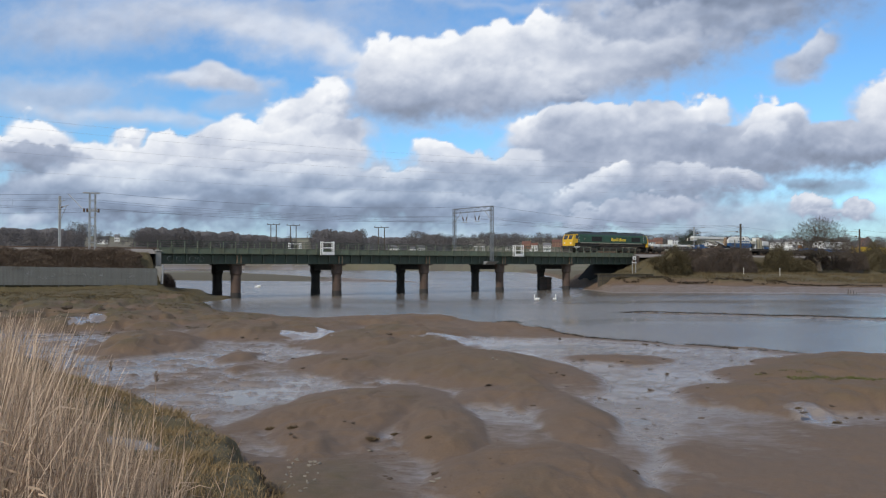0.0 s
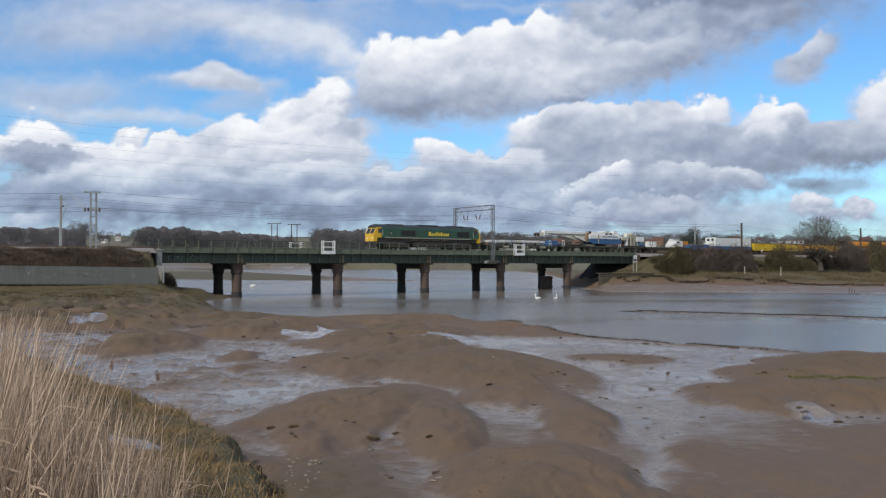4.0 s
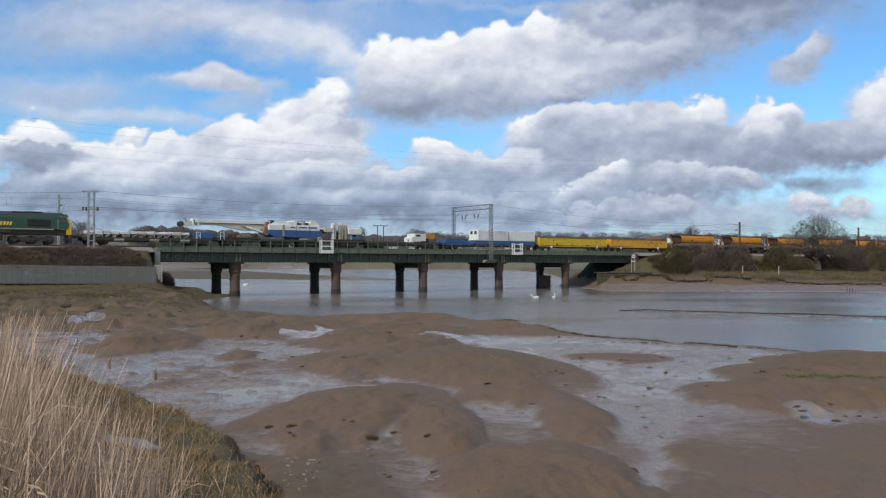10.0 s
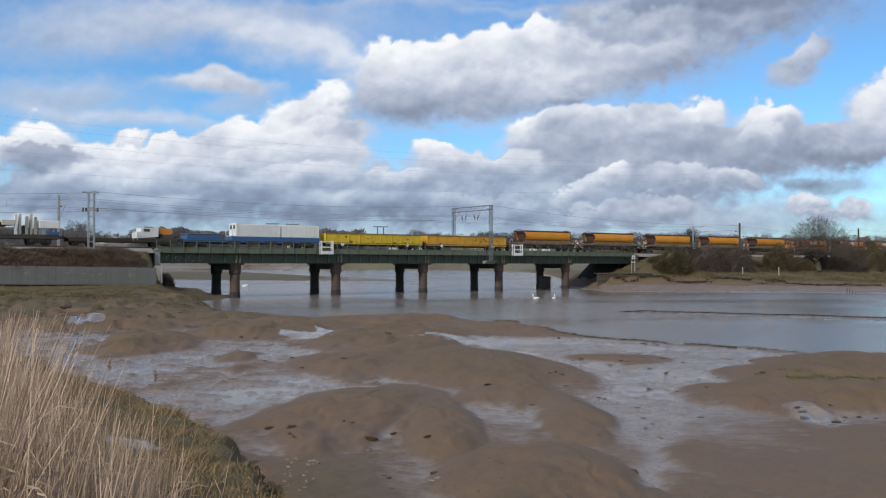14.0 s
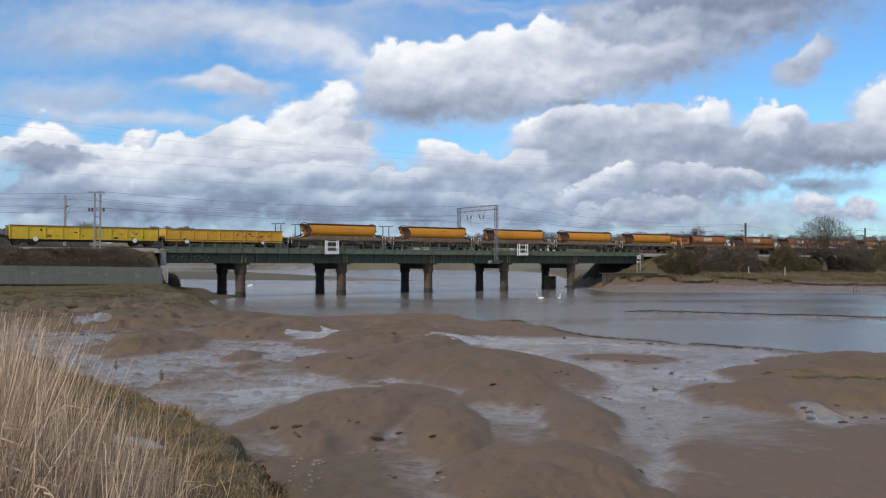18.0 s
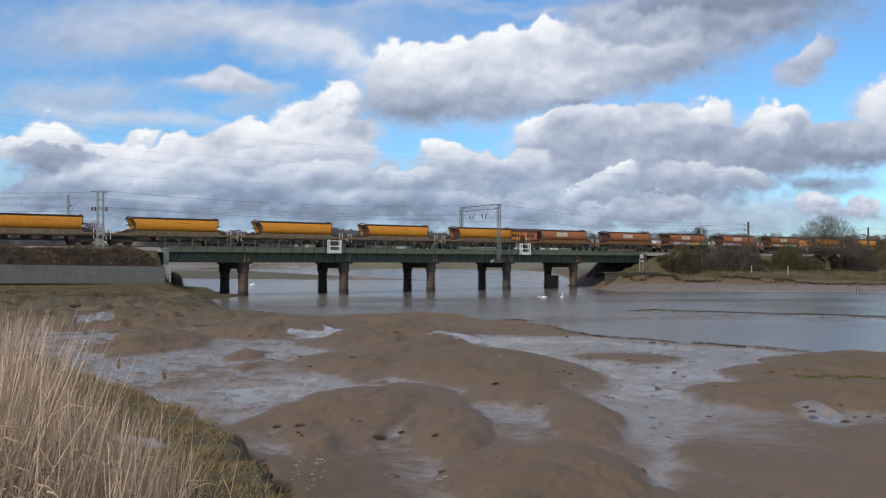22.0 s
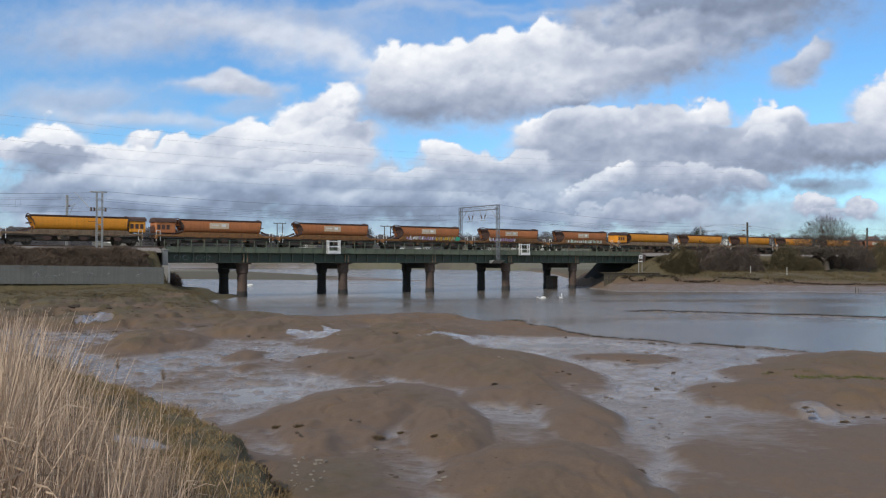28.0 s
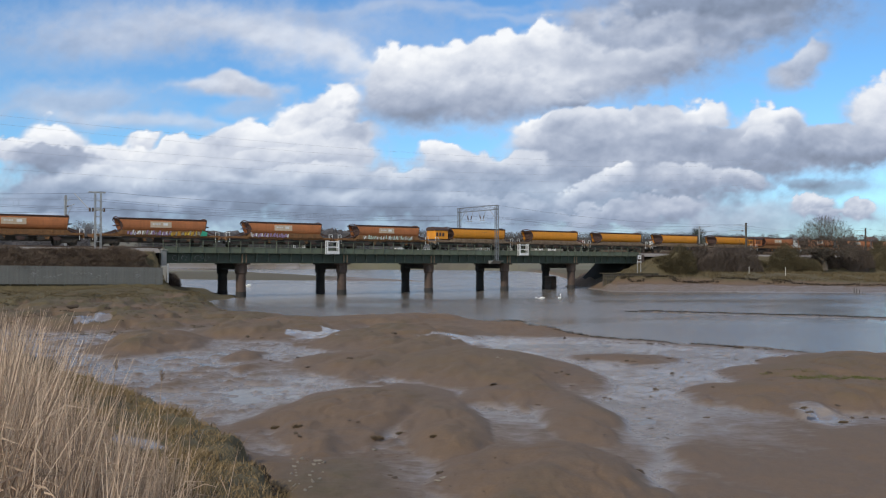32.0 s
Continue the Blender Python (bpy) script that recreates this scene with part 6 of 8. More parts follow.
    buffers(ob, 0.45, -1)
    buffers(ob, L - 0.45, 1)
    return ob


loco()
match_wagon()
crane()
runner_wagon()
container_wagon()
box_wagon(97.3, 18.2, "box_yellow", "long yellow open box wagon with ribbed sides")
box_wagon(115.5, 17.4, "box_amber", "long amber open box wagon with ribbed sides")
PITCH_S = 17.15
for k in range(5):
    hopper(132.9 + PITCH_S * k, "orange", gen_rear=k == 4)
for k in range(5):
    hopper(219.4 + PITCH_S * k, "brown", gen_front=k == 0, paint={2: 2, 3: 1, 4: 3}.get(k, 0))
for k in range(5):
    hopper(305.6 + PITCH_S * k, "orange", gen_front=k == 0, gen_rear=k == 4)
for k in range(4):
    hopper(391.7 + PITCH_S * k, "brown", gen_front=k == 0)

# ---- line-side equipment ----


def lattice_post(g, x, y, z0, z1, wx, wy, r=0.045, step=1.1):
    for a in (-wx, wx):
        for b in (-wy, wy):
            g.box(x + a - r, x + a + r, y + b - r, y + b + r, z0, z1)
    z, k = z0, 0
    while z + step <= z1 + 0.01:
        s = 1 if k % 2 else -1
        for b in (-wy, wy):
            g.tube((x - wx * s, y + b, z), (x + wx * s, y + b, z + step), r * 0.6, r * 0.6, 4)
            g.tube((x - wx, y + b, z + step), (x + wx, y + b, z + step), r * 0.6, r * 0.6, 4)
        z, k = z + step, k + 1


def make_gantry():
    ob = thing("portal_gantry", rail_pose(43.4, 0, 0), "grey steel lattice portal gantry over the bridge tracks", "gantry")
    top = 14.15
    for w, z0, nm in ((-1.85, 5.05, "leg"), (8.3, 5.3, "leg")):
        g = Geo()
        lattice_post(g, 0, w, z0, top, 0.20, 0.20, 0.042, 0.9)
        part(nm, g, MAT["gantry_grey"], ob)
    g = Geo()
    for z in (top - 0.75, top - 0.05):
        for x in (-0.22, 0.22):
            g.box(x - 0.05, x + 0.05, -2.1, 8.55, z, z + 0.09)
    n = 11
    for k in range(n):
        a, b = -2.05 + 10.5 * k / n, -2.05 + 10.5 * (k + 1) / n
        for x in (-0.22, 0.22):
            lo, hi = (top - 0.7, top) if k % 2 else (top, top - 0.7)
            g.tube((x, a, lo), (x, b, hi), 0.03, 0.03, 4)
    part("crossbeam", g, MAT["gantry_grey"], ob)
    for w, sg in ((-1.6, 1), (8.05, -1)):
        part("knee_brace", Geo().tube((0, w, top - 2.2), (0, w + sg * 1.5, top - 0.7), 0.05, 0.05, 6), MAT["galv"], ob)
    for w in (2.02, 5.4):
        d = Geo()
        d.tube((0, w - 0.9, top - 0.75), (0, w - 0.35, top - 2.4), 0.035, 0.035, 5)
        d.tube((0, w + 0.9, top - 0.75), (0, w + 0.35, top - 2.4), 0.035, 0.035, 5)
        d.tube((0, w - 0.8, top - 2.4), (0, w + 0.8, top - 2.4), 0.035, 0.035, 5)
        dr = part("dropper_frame", d, MAT["galv"], ob)
        for o in (-0.6, 0.6):
            part("insulator", Geo().tube((0, w + o, top - 1.5), (0, w + o * 0.6, top - 2.1), 0.09, 0.09, 8), MAT["iron"], dr)
    part("foot_bracket", Geo().prism([(-2.3, 5.05), (-0.9, 5.05), (-0.9, 4.55), (-1.3, 4.55)], 0, -1.1, 1.1), MAT["galv"], ob)


make_gantry()


def make_masts():
    # twin lattice mast on the near side, single post on the far side
    ob = thing("lattice_mast", rail_pose(-19.0, -2.0, 5.35), "grey twin-leg lattice mast with insulators", "mast")
    g = Geo()
    for x in (-0.32, 0.32):
        lattice_post(g, x, 0, 0.0, 7.7, 0.07, 0.07, 0.03, 0.7)
    for z in (0.8, 1.8, 2.8, 3.8, 4.8, 5.8, 6.8):
        g.box(-0.32, 0.32, -0.05, 0.05, z, z + 0.09)
    part("post", g, MAT["galv"], ob)
    part("crossarm", Geo().box(-1.1, 0.85, -0.08, 0.08, 7.7, 7.86, 0.02), MAT["galv"], ob)
    part("crossarm", Geo().box(-0.7, 0.7, -0.08, 0.08, 5.55, 5.75, 0.02), MAT["galv"], ob)
    part("stay_arm", Geo().tube((-1.0, 0.1, 5.75), (-2.4, 1.6, 7.7), 0.04, 0.04, 6), MAT["galv"], ob)
    for x in (-0.95, -0.6, 0.7):
        part("insulator", Geo().tube((x, 0, 5.45), (x, 0, 5.9), 0.12, 0.12, 8), MAT["iron"], ob)
    ob2 = thing("catenary_mast", rail_pose(-20.4, 8.6, 5.9), "slim grey steel catenary mast with cantilever arm", "mast")
    m = Geo()
    m.box(-0.15, 0.15, -0.13, 0.13, 0, 7.5, 0.01)
    part("post", m, MAT["galv"], ob2)
    c = Geo().tube((0, 0, 6.0), (0.4, -3.2, 6.2), 0.04, 0.04, 6).tube((0, 0, 4.2), (0.3, -2.2, 6.1), 0.035, 0.035, 6).tube((0, 0, 6.7), (0.3, -1.4, 6.9), 0.035, 0.035, 6)
    part("cantilever", c, MAT["galv"], ob2)
    part("insulator", Geo().tube((0.1, -0.5, 6.03), (0.15, -1.0, 6.06), 0.09, 0.09, 8), MAT["iron"], ob2)
    for s, w, h in ((110.0, -3.0, 6.4), (158.5, -3.0, 6.5), (111.0, 9.5, 6.7), (215.0, -3.0, 6.8)):
        o3 = thing("catenary_mast", rail_pose(s, w, 5.8), "grey steel catenary mast with short arms beside the track", "mast", "catenary masts")
        near = w < 0
        part("post", Geo().box(-0.2 if near else -0.1, 0.2 if near else 0.1, -0.12, 0.12, 0, h + (0.9 if near else 0.4), 0.02), MAT["wood"] if near else MAT["galv"], o3)
        sg = 1 if near else -1
        part("cantilever", Geo().tube((0, 0, 5.6), (0, sg * 4.2, 5.9), 0.05, 0.05, 6).tube((0, 0, 6.8), (0, sg * 3.0, 6.9), 0.04, 0.04, 6).tube((-1.4, 0, 6.5), (1.4, 0, 6.5), 0.05, 0.05, 6), MAT["galv"], o3)
        part("insulator", Geo().tube((0, sg * 0.6, 5.62), (0, sg * 1.1, 5.68), 0.12, 0.12, 8), MAT["iron"], o3)


make_masts()


def sag(a, b, drop, n=14):
    a, b = Vector(a), Vector(b)
    return [a.lerp(b, k / n) - Vector((0, 0, 4 * drop * (k / n) * (1 - k / n))) for k in range(n + 1)]


def make_wires():
    sup = [-72.0, -19.5, 43.4, 110.0, 158.5, 215.0, 275.0]
    for w in (2.02, 5.4):
        ob = thing("overhead_line", rail_pose(0, w, 0), "thin dark catenary and contact wires above the track", "overhead line", "overhead lines")
        for a, b in zip(sup, sup[1:]):
            part("contact_wire", Geo().line([(a, 0, Z_RAIL + 4.75), (b, 0, Z_RAIL + 4.75)], 0.017, 4), MAT["wire"], ob)
            part("messenger_wire", Geo().line(sag((a, 0, Z_RAIL + 6.0), (b, 0, Z_RAIL + 6.0), 0.85), 0.017, 4), MAT["wire"], ob)
            for k in range(1, 7):
                t = k / 7
                zz = Z_RAIL + 6.0 - 4 * 0.85 * t * (1 - t)
                part("dropper", Geo().tube((a + (b - a) * t, 0, Z_RAIL + 4.75), (a + (b - a) * t, 0, zz), 0.012, 0.012, 4), MAT["wire"], ob)
    ob = thing("feeder_line", rail_pose(0, -1.6, 0), "thin grey feeder wires strung from mast to mast", "overhead line")
    for a, b, za, zb in ((-72, -19.0, 13.1, 13.1), (-19.0, 43.4, 13.3, 14.2), (43.4, 110.0, 14.2, 12.8), (110.0, 158.5, 12.8, 12.8), (158.5, 275, 13.2, 13.2)):
        part("feeder_wire", Geo().line(sag((a, 0, za), (b, 0, zb), 1.0), 0.02, 4), MAT["wire"], ob)
        part("feeder_wire", Geo().line(sag((a, 0.8, za - 1.9), (b, 0.8, zb - 2.2), 0.9), 0.02, 4), MAT["wire"], ob)
    # power lines high across the estuary
    pl = thing("power_line", pose(0, 0, 0), "faint grey high-voltage wires across the sky", "power line")
    for k, (z0, z1) in enumerate(((46.5, 52.0), (44.0, 49.0), (39.5, 44.5), (36.5, 41.0), (31.0, 36.0))):
        part("conductor", Geo().line(sag((-190, 190, z0 + 2), (210, 560, z1 + 22), 9, 24), 0.024, 4), MAT["wire_sky"], pl)


make_wires()


def make_refuges():
    for s, w, sg in ((12.95, -1.62, -1), (49.1, -1.62, -1), (13.05, 8.3, 1), (49.2, 8.3, 1)):
        ob = thing("refuge_cage", rail_pose(s, w, Z_FLANGE), "white painted refuge cage on the bridge edge", "refuge", "refuge cages")
        for x in (-0.9, 0.9):
            part("upright", Geo().box(x - 0.09, x + 0.09, -0.06 + 0.5 * sg, 0.06 + 0.5 * sg, -0.05, 1.85, 0.012), MAT["white"], ob)
            part("upright", Geo().box(x - 0.06, x + 0.06, -0.06, 0.06, -0.05, 1.85, 0.012), MAT["white"], ob)
            part("side_rail", Geo().box(x - 0.04, x + 0.04, min(0, 0.5 * sg), max(0, 0.5 * sg), 1.66, 1.76, 0.01), MAT["white"], ob)
            part("side_rail", Geo().box(x - 0.04, x + 0.04, min(0, 0.5 * sg), max(0, 0.5 * sg), 0.8, 0.9, 0.01), MAT["white"], ob)
        part("top_rail", Geo().box(-0.99, 0.99, -0.05 + 0.5 * sg, 0.05 + 0.5 * sg, 1.62, 1.74, 0.012), MAT["white"], ob)
        part("mid_rail", Geo().box(-0.81, 0.81, -0.05 + 0.5 * sg, 0.05 + 0.5 * sg, 0.86, 1.0, 0.012), MAT["white"], ob)
        part("kick_board", Geo().box(-0.99, 0.99, -0.04 + 0.56 * sg, 0.04 + 0.56 * sg, -0.05, 0.36, 0.012), MAT["white"], ob)
        part("cage_floor", Geo().box(-1.0, 1.0, min(0, 0.55 * sg), max(0, 0.55 * sg), -0.12, -0.02, 0.01), MAT["galv"], ob)


make_refuges()


SIGN_S, SIGN_W = 74.2, -5.2


def make_signs():
    ob = thing("warning_board", rail_pose(SIGN_S, SIGN_W, 0), "framed white board with dark writing on two posts", "sign")
    for x in (-0.45, 0.45):
        part("post", Geo().box(x - 0.05, x + 0.05, -0.05, 0.05, 1.0, 6.05, 0.01), MAT["galv"], ob)
    part("board", Geo().box(-0.5, 0.5, -0.09, -0.05, 5.4, 6.1, 0.01), MAT["white"], ob)
    for a in ((-0.54, 0.54, 6.1, 6.15), (-0.54, 0.54, 5.35, 5.4), (-0.55, -0.5, 5.35, 6.15), (0.5, 0.55, 5.35, 6.15)):
        part("board_edge", Geo().box(a[0], a[1], -0.11, -0.03, a[2], a[3]), MAT["black"], ob)
    part("text_bar", Geo().box(-0.14, 0.14, -0.10, -0.09, 5.62, 5.82), MAT["black"], ob)
    part("strip_board", Geo().box(-0.6, 0.6, -0.09, -0.05, 4.78, 4.95, 0.01), MAT["white"], ob)


make_signs()


def ground_z(x, y):
    z, *_ = land(np.array([[float(x)]]), np.array([[float(y)]]))
    return float(z[0, 0])


# ---- palisade fence before the embankment ----


def make_fence():
    ob = thing("palisade_fence", pose(0, 0, 0), "long grey galvanised palisade fence with pale scrawls", "fence")
    pale = Geo()
    pale.prism([(-0.066, -0.35), (0.066, -0.35), (0.066, 1.66), (0.0, 1.74), (-0.066, 1.66)], 1, -0.012, 0.012)
    pale_me = fixed(pale.mesh("pale", MAT["fence"]))
    post_me = fixed(Geo().box(-0.05, 0.05, -0.04, 0.04, -0.5, 1.6, 0.01).mesh("fence_post", MAT["fence"]))
    w = -6.2
    n = 190
    for k in range(n):
        s = -12.6 - 0.145 * k
        x, y = rail_xy(s, w)
        z = 2.36 + 0.004 * k * 0.6
        part("pale", pale_me, None, ob, at=pose(x, y, z, 0, 0, TURN))
    for k in range(11):
        s = -12.6 - 2.75 * k
        x, y = rail_xy(s, w + 0.08)
        part("fence_post", post_me, None, ob, at=pose(x, y, 2.36 + 0.0024 * 19 * k, 0, 0, TURN))
    for zz in (0.35, 1.3):
        (x0, y0), (x1, y1) = rail_xy(-12.4, w + 0.03), rail_xy(-40.2, w + 0.03)
        part("fence_rail", Geo().line([(x0, y0, 2.36 + zz), (x1, y1, 2.80 + zz)], 0.035, 6), MAT["galv"], ob)
    rs = random.Random(12)
    for k in range(22):
        s = rs.uniform(-27, -14.5)
        x, y = rail_xy(s, w - 0.025)
        l, zz, r = rs.uniform(0.25, 0.75), rs.uniform(0.6, 1.15), rs.uniform(0.08, 0.24)
        ph = rs.uniform(0, 6)
        wave = [(l * (j / 8 - 0.5) + 0.5 * r * math.sin(j * 1.9 + ph), -0.004, r * math.sin(j * 1.3 + ph)) for j in range(9)]
        part("scrawl", Geo().line(wave, 0.015, 4), MAT["scrawl_white"], ob, at=pose(x, y, 2.45 + zz, 0, 0, TURN))
    end = thing("fence_gate_post", rail_pose(-11.9, -4.6, 2.2), "tall pale grey fence end panel beside the abutment", "fence post")
    part("panel", Geo().box(-0.05, 0.05, -1.5, 1.6, 0.0, 2.1, 0.01), MAT["galv"], end)
    part("post", Geo().box(-0.08, 0.08, -1.65, -1.5, 0.0, 2.3, 0.01), MAT["galv"], end)


make_fence()

# ---- shrubs and trees ----


def twigs(rs, n, rx, ry, rz, length, width, lift=0.5, shape=None):
    """Many thin blades that fill a rough dome; returns points and quads."""
    th = rs.uniform(0, 2 * np.pi, n)
    rr = np.sqrt(rs.uniform(0.0, 1, n))
    bx, by = np.cos(th) * rr * rx, np.sin(th) * rr * ry
    cap = np.sqrt(np.clip(1 - rr ** 2, 0.02, 1))
    lob = 0.92 + 0.30 * (fbm(bx * 0.55 + rs.uniform(0, 50), by * 0.55 + 3, 3))
    bz = rs.uniform(0, 1, n) ** 0.6 * cap * rz * np.clip(lob, 0.5, 1.3)
    d = np.stack([bx / rx * 0.8 + rs.normal(0, 0.5, n), by / ry * 0.8 + rs.normal(0, 0.5, n), lift + rs.uniform(0, 0.9, n)], -1)
    d /= np.linalg.norm(d, axis=1, keepdims=True)
    ln = length * rs.uniform(0.5, 1.4, n)
    p0 = np.stack([bx, by, bz], -1)
    side = np.cross(d, rs.normal(0, 1, (n, 3)))
    side /= np.linalg.norm(side, axis=1, keepdims=True) + 1e-9
    wd = (width * rs.uniform(0.6, 1.4, n))[:, None]
    p1 = p0 + d * ln[:, None]
    pts = np.stack([p0 - side * wd, p0 + side * wd, p1 + side * wd * 0.4, p1 - side * wd * 0.4], 1).reshape(-1, 3)
    q = np.arange(4 * n).reshape(-1, 4)
    return pts, q


def core(rs, rx, ry, rz, seed):
    """Dense heart of a shrub: a lumpy closed dome."""
    g = Geo().ball((0, 0, 0), 1, 1, 1, 22, 14)
    v = np.array(g.v)
    r = 1 + 0.28 * fbm(v[:, 0] * 2.2 + seed, v[:, 1] * 2.2 + v[:, 2] * 1.7, 4)
    v = v * r[:, None] * np.array([rx, ry, rz])
    v[:, 2] = np.maximum(v[:, 2], -0.9)
    return v, g.f


def shrub(x, y, z, rx, ry, rz, mat, label, seed, n=1800, length=0.9, width=0.03, name="shrub", group="", lift=0.5, heart=0.66, turn=None):
    rs = np.random.RandomState(seed)
    ob = thing(name, pose(x, y, z, 0, 0, rs.uniform(0, 360) if turn is None else turn), label, "shrub", group)
    pts, q = twigs(rs, n, rx, ry, rz, length, width, lift)
    part("twig_mass", soup("twig_mass", pts, q, MAT[mat]), None, ob)
    v, f = core(rs, rx * heart, ry * heart * 0.95, rz * heart, seed)
    part("thicket", soup("thicket", v, [list(a) for a in f], MAT[mat], True), None, ob)
    return ob


def make_shrubs():
    rs = random.Random(21)
    # brambles along the near shoulder of the left embankment
    k = 0
    for row, (w, dz) in enumerate(((-3.4, 0.05), (-4.2, -0.75), (-4.9, -1.5))):
        s = -16.2
        while s > -46:
            x, y = rail_xy(s, w + rs.uniform(-0.3, 0.3))
            z = max(2.3, 5.55 + dz)
            shrub(x, y, z - 0.25, rs.uniform(2.0, 2.8), rs.uniform(0.9, 1.2), rs.uniform(1.1, 1.4), "scrub", "brown leafless bramble scrub on the embankment", 100 + k, 4200, 0.30, 0.015, "bramble_scrub", "embankment brambles", 0.3, 0.62, TURN)
            s -= rs.uniform(2.2, 3.0)
            k += 1
    # thick bushes below the line on the far bank
    for s, w, rx, ry, rz, mat, lab in (
            (82.0, -8.2, 3.5, 2.3, 5.3, "scrub_olive", "olive-brown bush on the river bank"),
            (91.8, -8.0, 6.6, 3.0, 6.4, "scrub_dark", "dense dark brown leafless bush below the railway"),
            (99.3, -8.3, 6.8, 3.2, 6.5, "scrub_dark", "dense dark brown leafless bush below the railway"),
            (116.0, -8.0, 4.4, 2.6, 5.9, "scrub_olive", "olive-brown bush on the river bank"),
            (123.0, -8.5, 4.6, 2.8, 3.6, "scrub_olive", "olive-brown bush on the river bank"),
            (135.0, -5.5, 5.0, 2.6, 4.6, "scrub_dark", "dense dark brown leafless bush below the railway"),
            (145.0, -7.5, 6.5, 3.0, 6.2, "scrub_dark", "dense dark brown leafless bush below the railway"),
            (158.0, -7.0, 7.5, 3.0, 7.2, "scrub_olive", "olive-brown bush on the river bank"),
            (172.0, -7.0, 8.0, 3.2, 7.4, "scrub", "dense dark brown leafless bush below the railway"),
            (190.0, -7.0, 8.0, 3.5, 4.6, "scrub_olive", "olive-brown bush on the river bank")):
        x, y = rail_xy(s, w)
        shrub(x, y, min(3.4, ground_z(x, y)) - 0.2, rx, ry, rz, mat, lab, 300 + int(s), 15000, 0.42, 0.022, "river_bush", "bank bushes", 0.15, 0.66, TURN)
    for s, w, r in ((80.6, -4.6, 1.0), (83.6, -6.2, 1.5), (87.0, -5.4, 2.0), (79.6, -6.4, 0.9), (90.5, -6.0, 2.2), (110.0, -6.5, 1.2), (109.0, -9.5, 1.0), (82.0, -5.0, 1.3), (85.5, -4.6, 1.6), (-45, -9, 2.5)):
        x, y = rail_xy(s, w)
        shrub(x, y, ground_z(x, y) - 0.15, r, r, r * 1.05, "scrub_olive", "small olive bush on the bank", 500 + int(s * 3), 900, 0.6, 0.025, "small_bush")


make_shrubs()


sx, sy = rail_xy(-10.0, -2.2)
shrub(sx, sy, ground_z(sx, sy) - 0.2, 0.9, 0.9, 2.2, "scrub_dark", "dark round bush beside the abutment", 491, 2600, 0.3, 0.018, "small_bush", "", 0.2, 0.75)


def hedge_behind():
    """Low scrub along the far side of the line, right of the bridge."""
    rs = np.random.RandomState(77)
    P, Q, k = [], [], 0
    for s in np.arange(82, 260, 2.4):
        x, y = rail_xy(s + rs.uniform(-0.8, 0.8), 12.5 + rs.uniform(-0.8, 0.8))
        p, q = twigs(rs, 420, 2.1, 1.4, 2.0 + rs.uniform(-0.5, 0.7), 0.7, 0.035)
        P.append(p + np.array([x, y, 5.9]))
        Q.append(q + k)
        k += len(p)
    ob = new("line_side_scrub", soup("line_side_scrub", np.concatenate(P), np.concatenate(Q), MAT["scrub"]))
    tagged(ob, "low brown scrub along the far side of the line", "scrub", kind="stuff")


hedge_behind()


def dark_edge_line():
    """Dark twigs for the shaded scarp line on the far shore, and along the near water's edge."""
    rs = np.random.RandomState(78)
    P, Q, k = [], [], 0
    for px in np.arange(1090, 1560, 2.2):
        if rs.uniform() < 0.10 + 0.25 * (px > 1260):
            continue
        u = (px - 784) / 1500
        y = float(np.interp(u, [0.2, 0.5], [138, 131])) + 11.2 + 0.5 * rs.uniform(-1, 1)
        x = u * y
        p, q = twigs(rs, 26, rs.uniform(0.3, 0.8), 0.3, rs.uniform(0.15, 0.45) * (1.0 if px < 1260 else 0.55), 0.25, 0.04, 0.1)
        P.append(p + np.array([x, y, ground_z(x, y) - 0.03]))
        Q.append(q + k)
        k += len(p)
    for px in np.arange(880, 1420, 3.0):
        if rs.uniform() < 0.3 + 0.5 * (px > 1300):
            continue
        x0 = float(np.interp(px, [880, 1000, 1200, 1420], [3.9, 7.6, 13.2, 18.1]))
        y = float(channel_edge(np.array(x0))) - 0.7 + rs.uniform(-0.15, 0.15)
        p, q = twigs(rs, 14, 0.16, 0.1, 0.03, 0.12, 0.016, 0.1)
        P.append(p + np.array([x0, y, ground_z(x0, y) - 0.02]))
        Q.append(q + k)
        k += len(p)
    # and for the shadow-dark line along the crest of the bar in the river
    for u in np.arange(0.0, 46.0, 0.13):
        x0, y = 17.0 + 0.871 * u, 80.4 - 0.49 * u
        v0 = -0.12 - 0.35 * float(fbm(np.array([x0 * 0.16]), np.array([y * 0.10]), 4)[0])
        x0, y = x0 + 0.49 * v0, y + 0.871 * v0
        p, q = twigs(rs, 14, 0.25, 0.10, 0.02, 0.09, 0.03, 0.0)
        P.append(p + np.array([x0, y, max(0.02, ground_z(x0, y)) - 0.02]))
        Q.append(q + k)
        k += len(p)
    ob = new("dark_edge_line", soup("dark_edge_line", np.concatenate(P), np.concatenate(Q), MAT["wrack"]))
    tagged(ob, "dark twig line added for the shade along the mud edges", "wrack", kind="stuff")


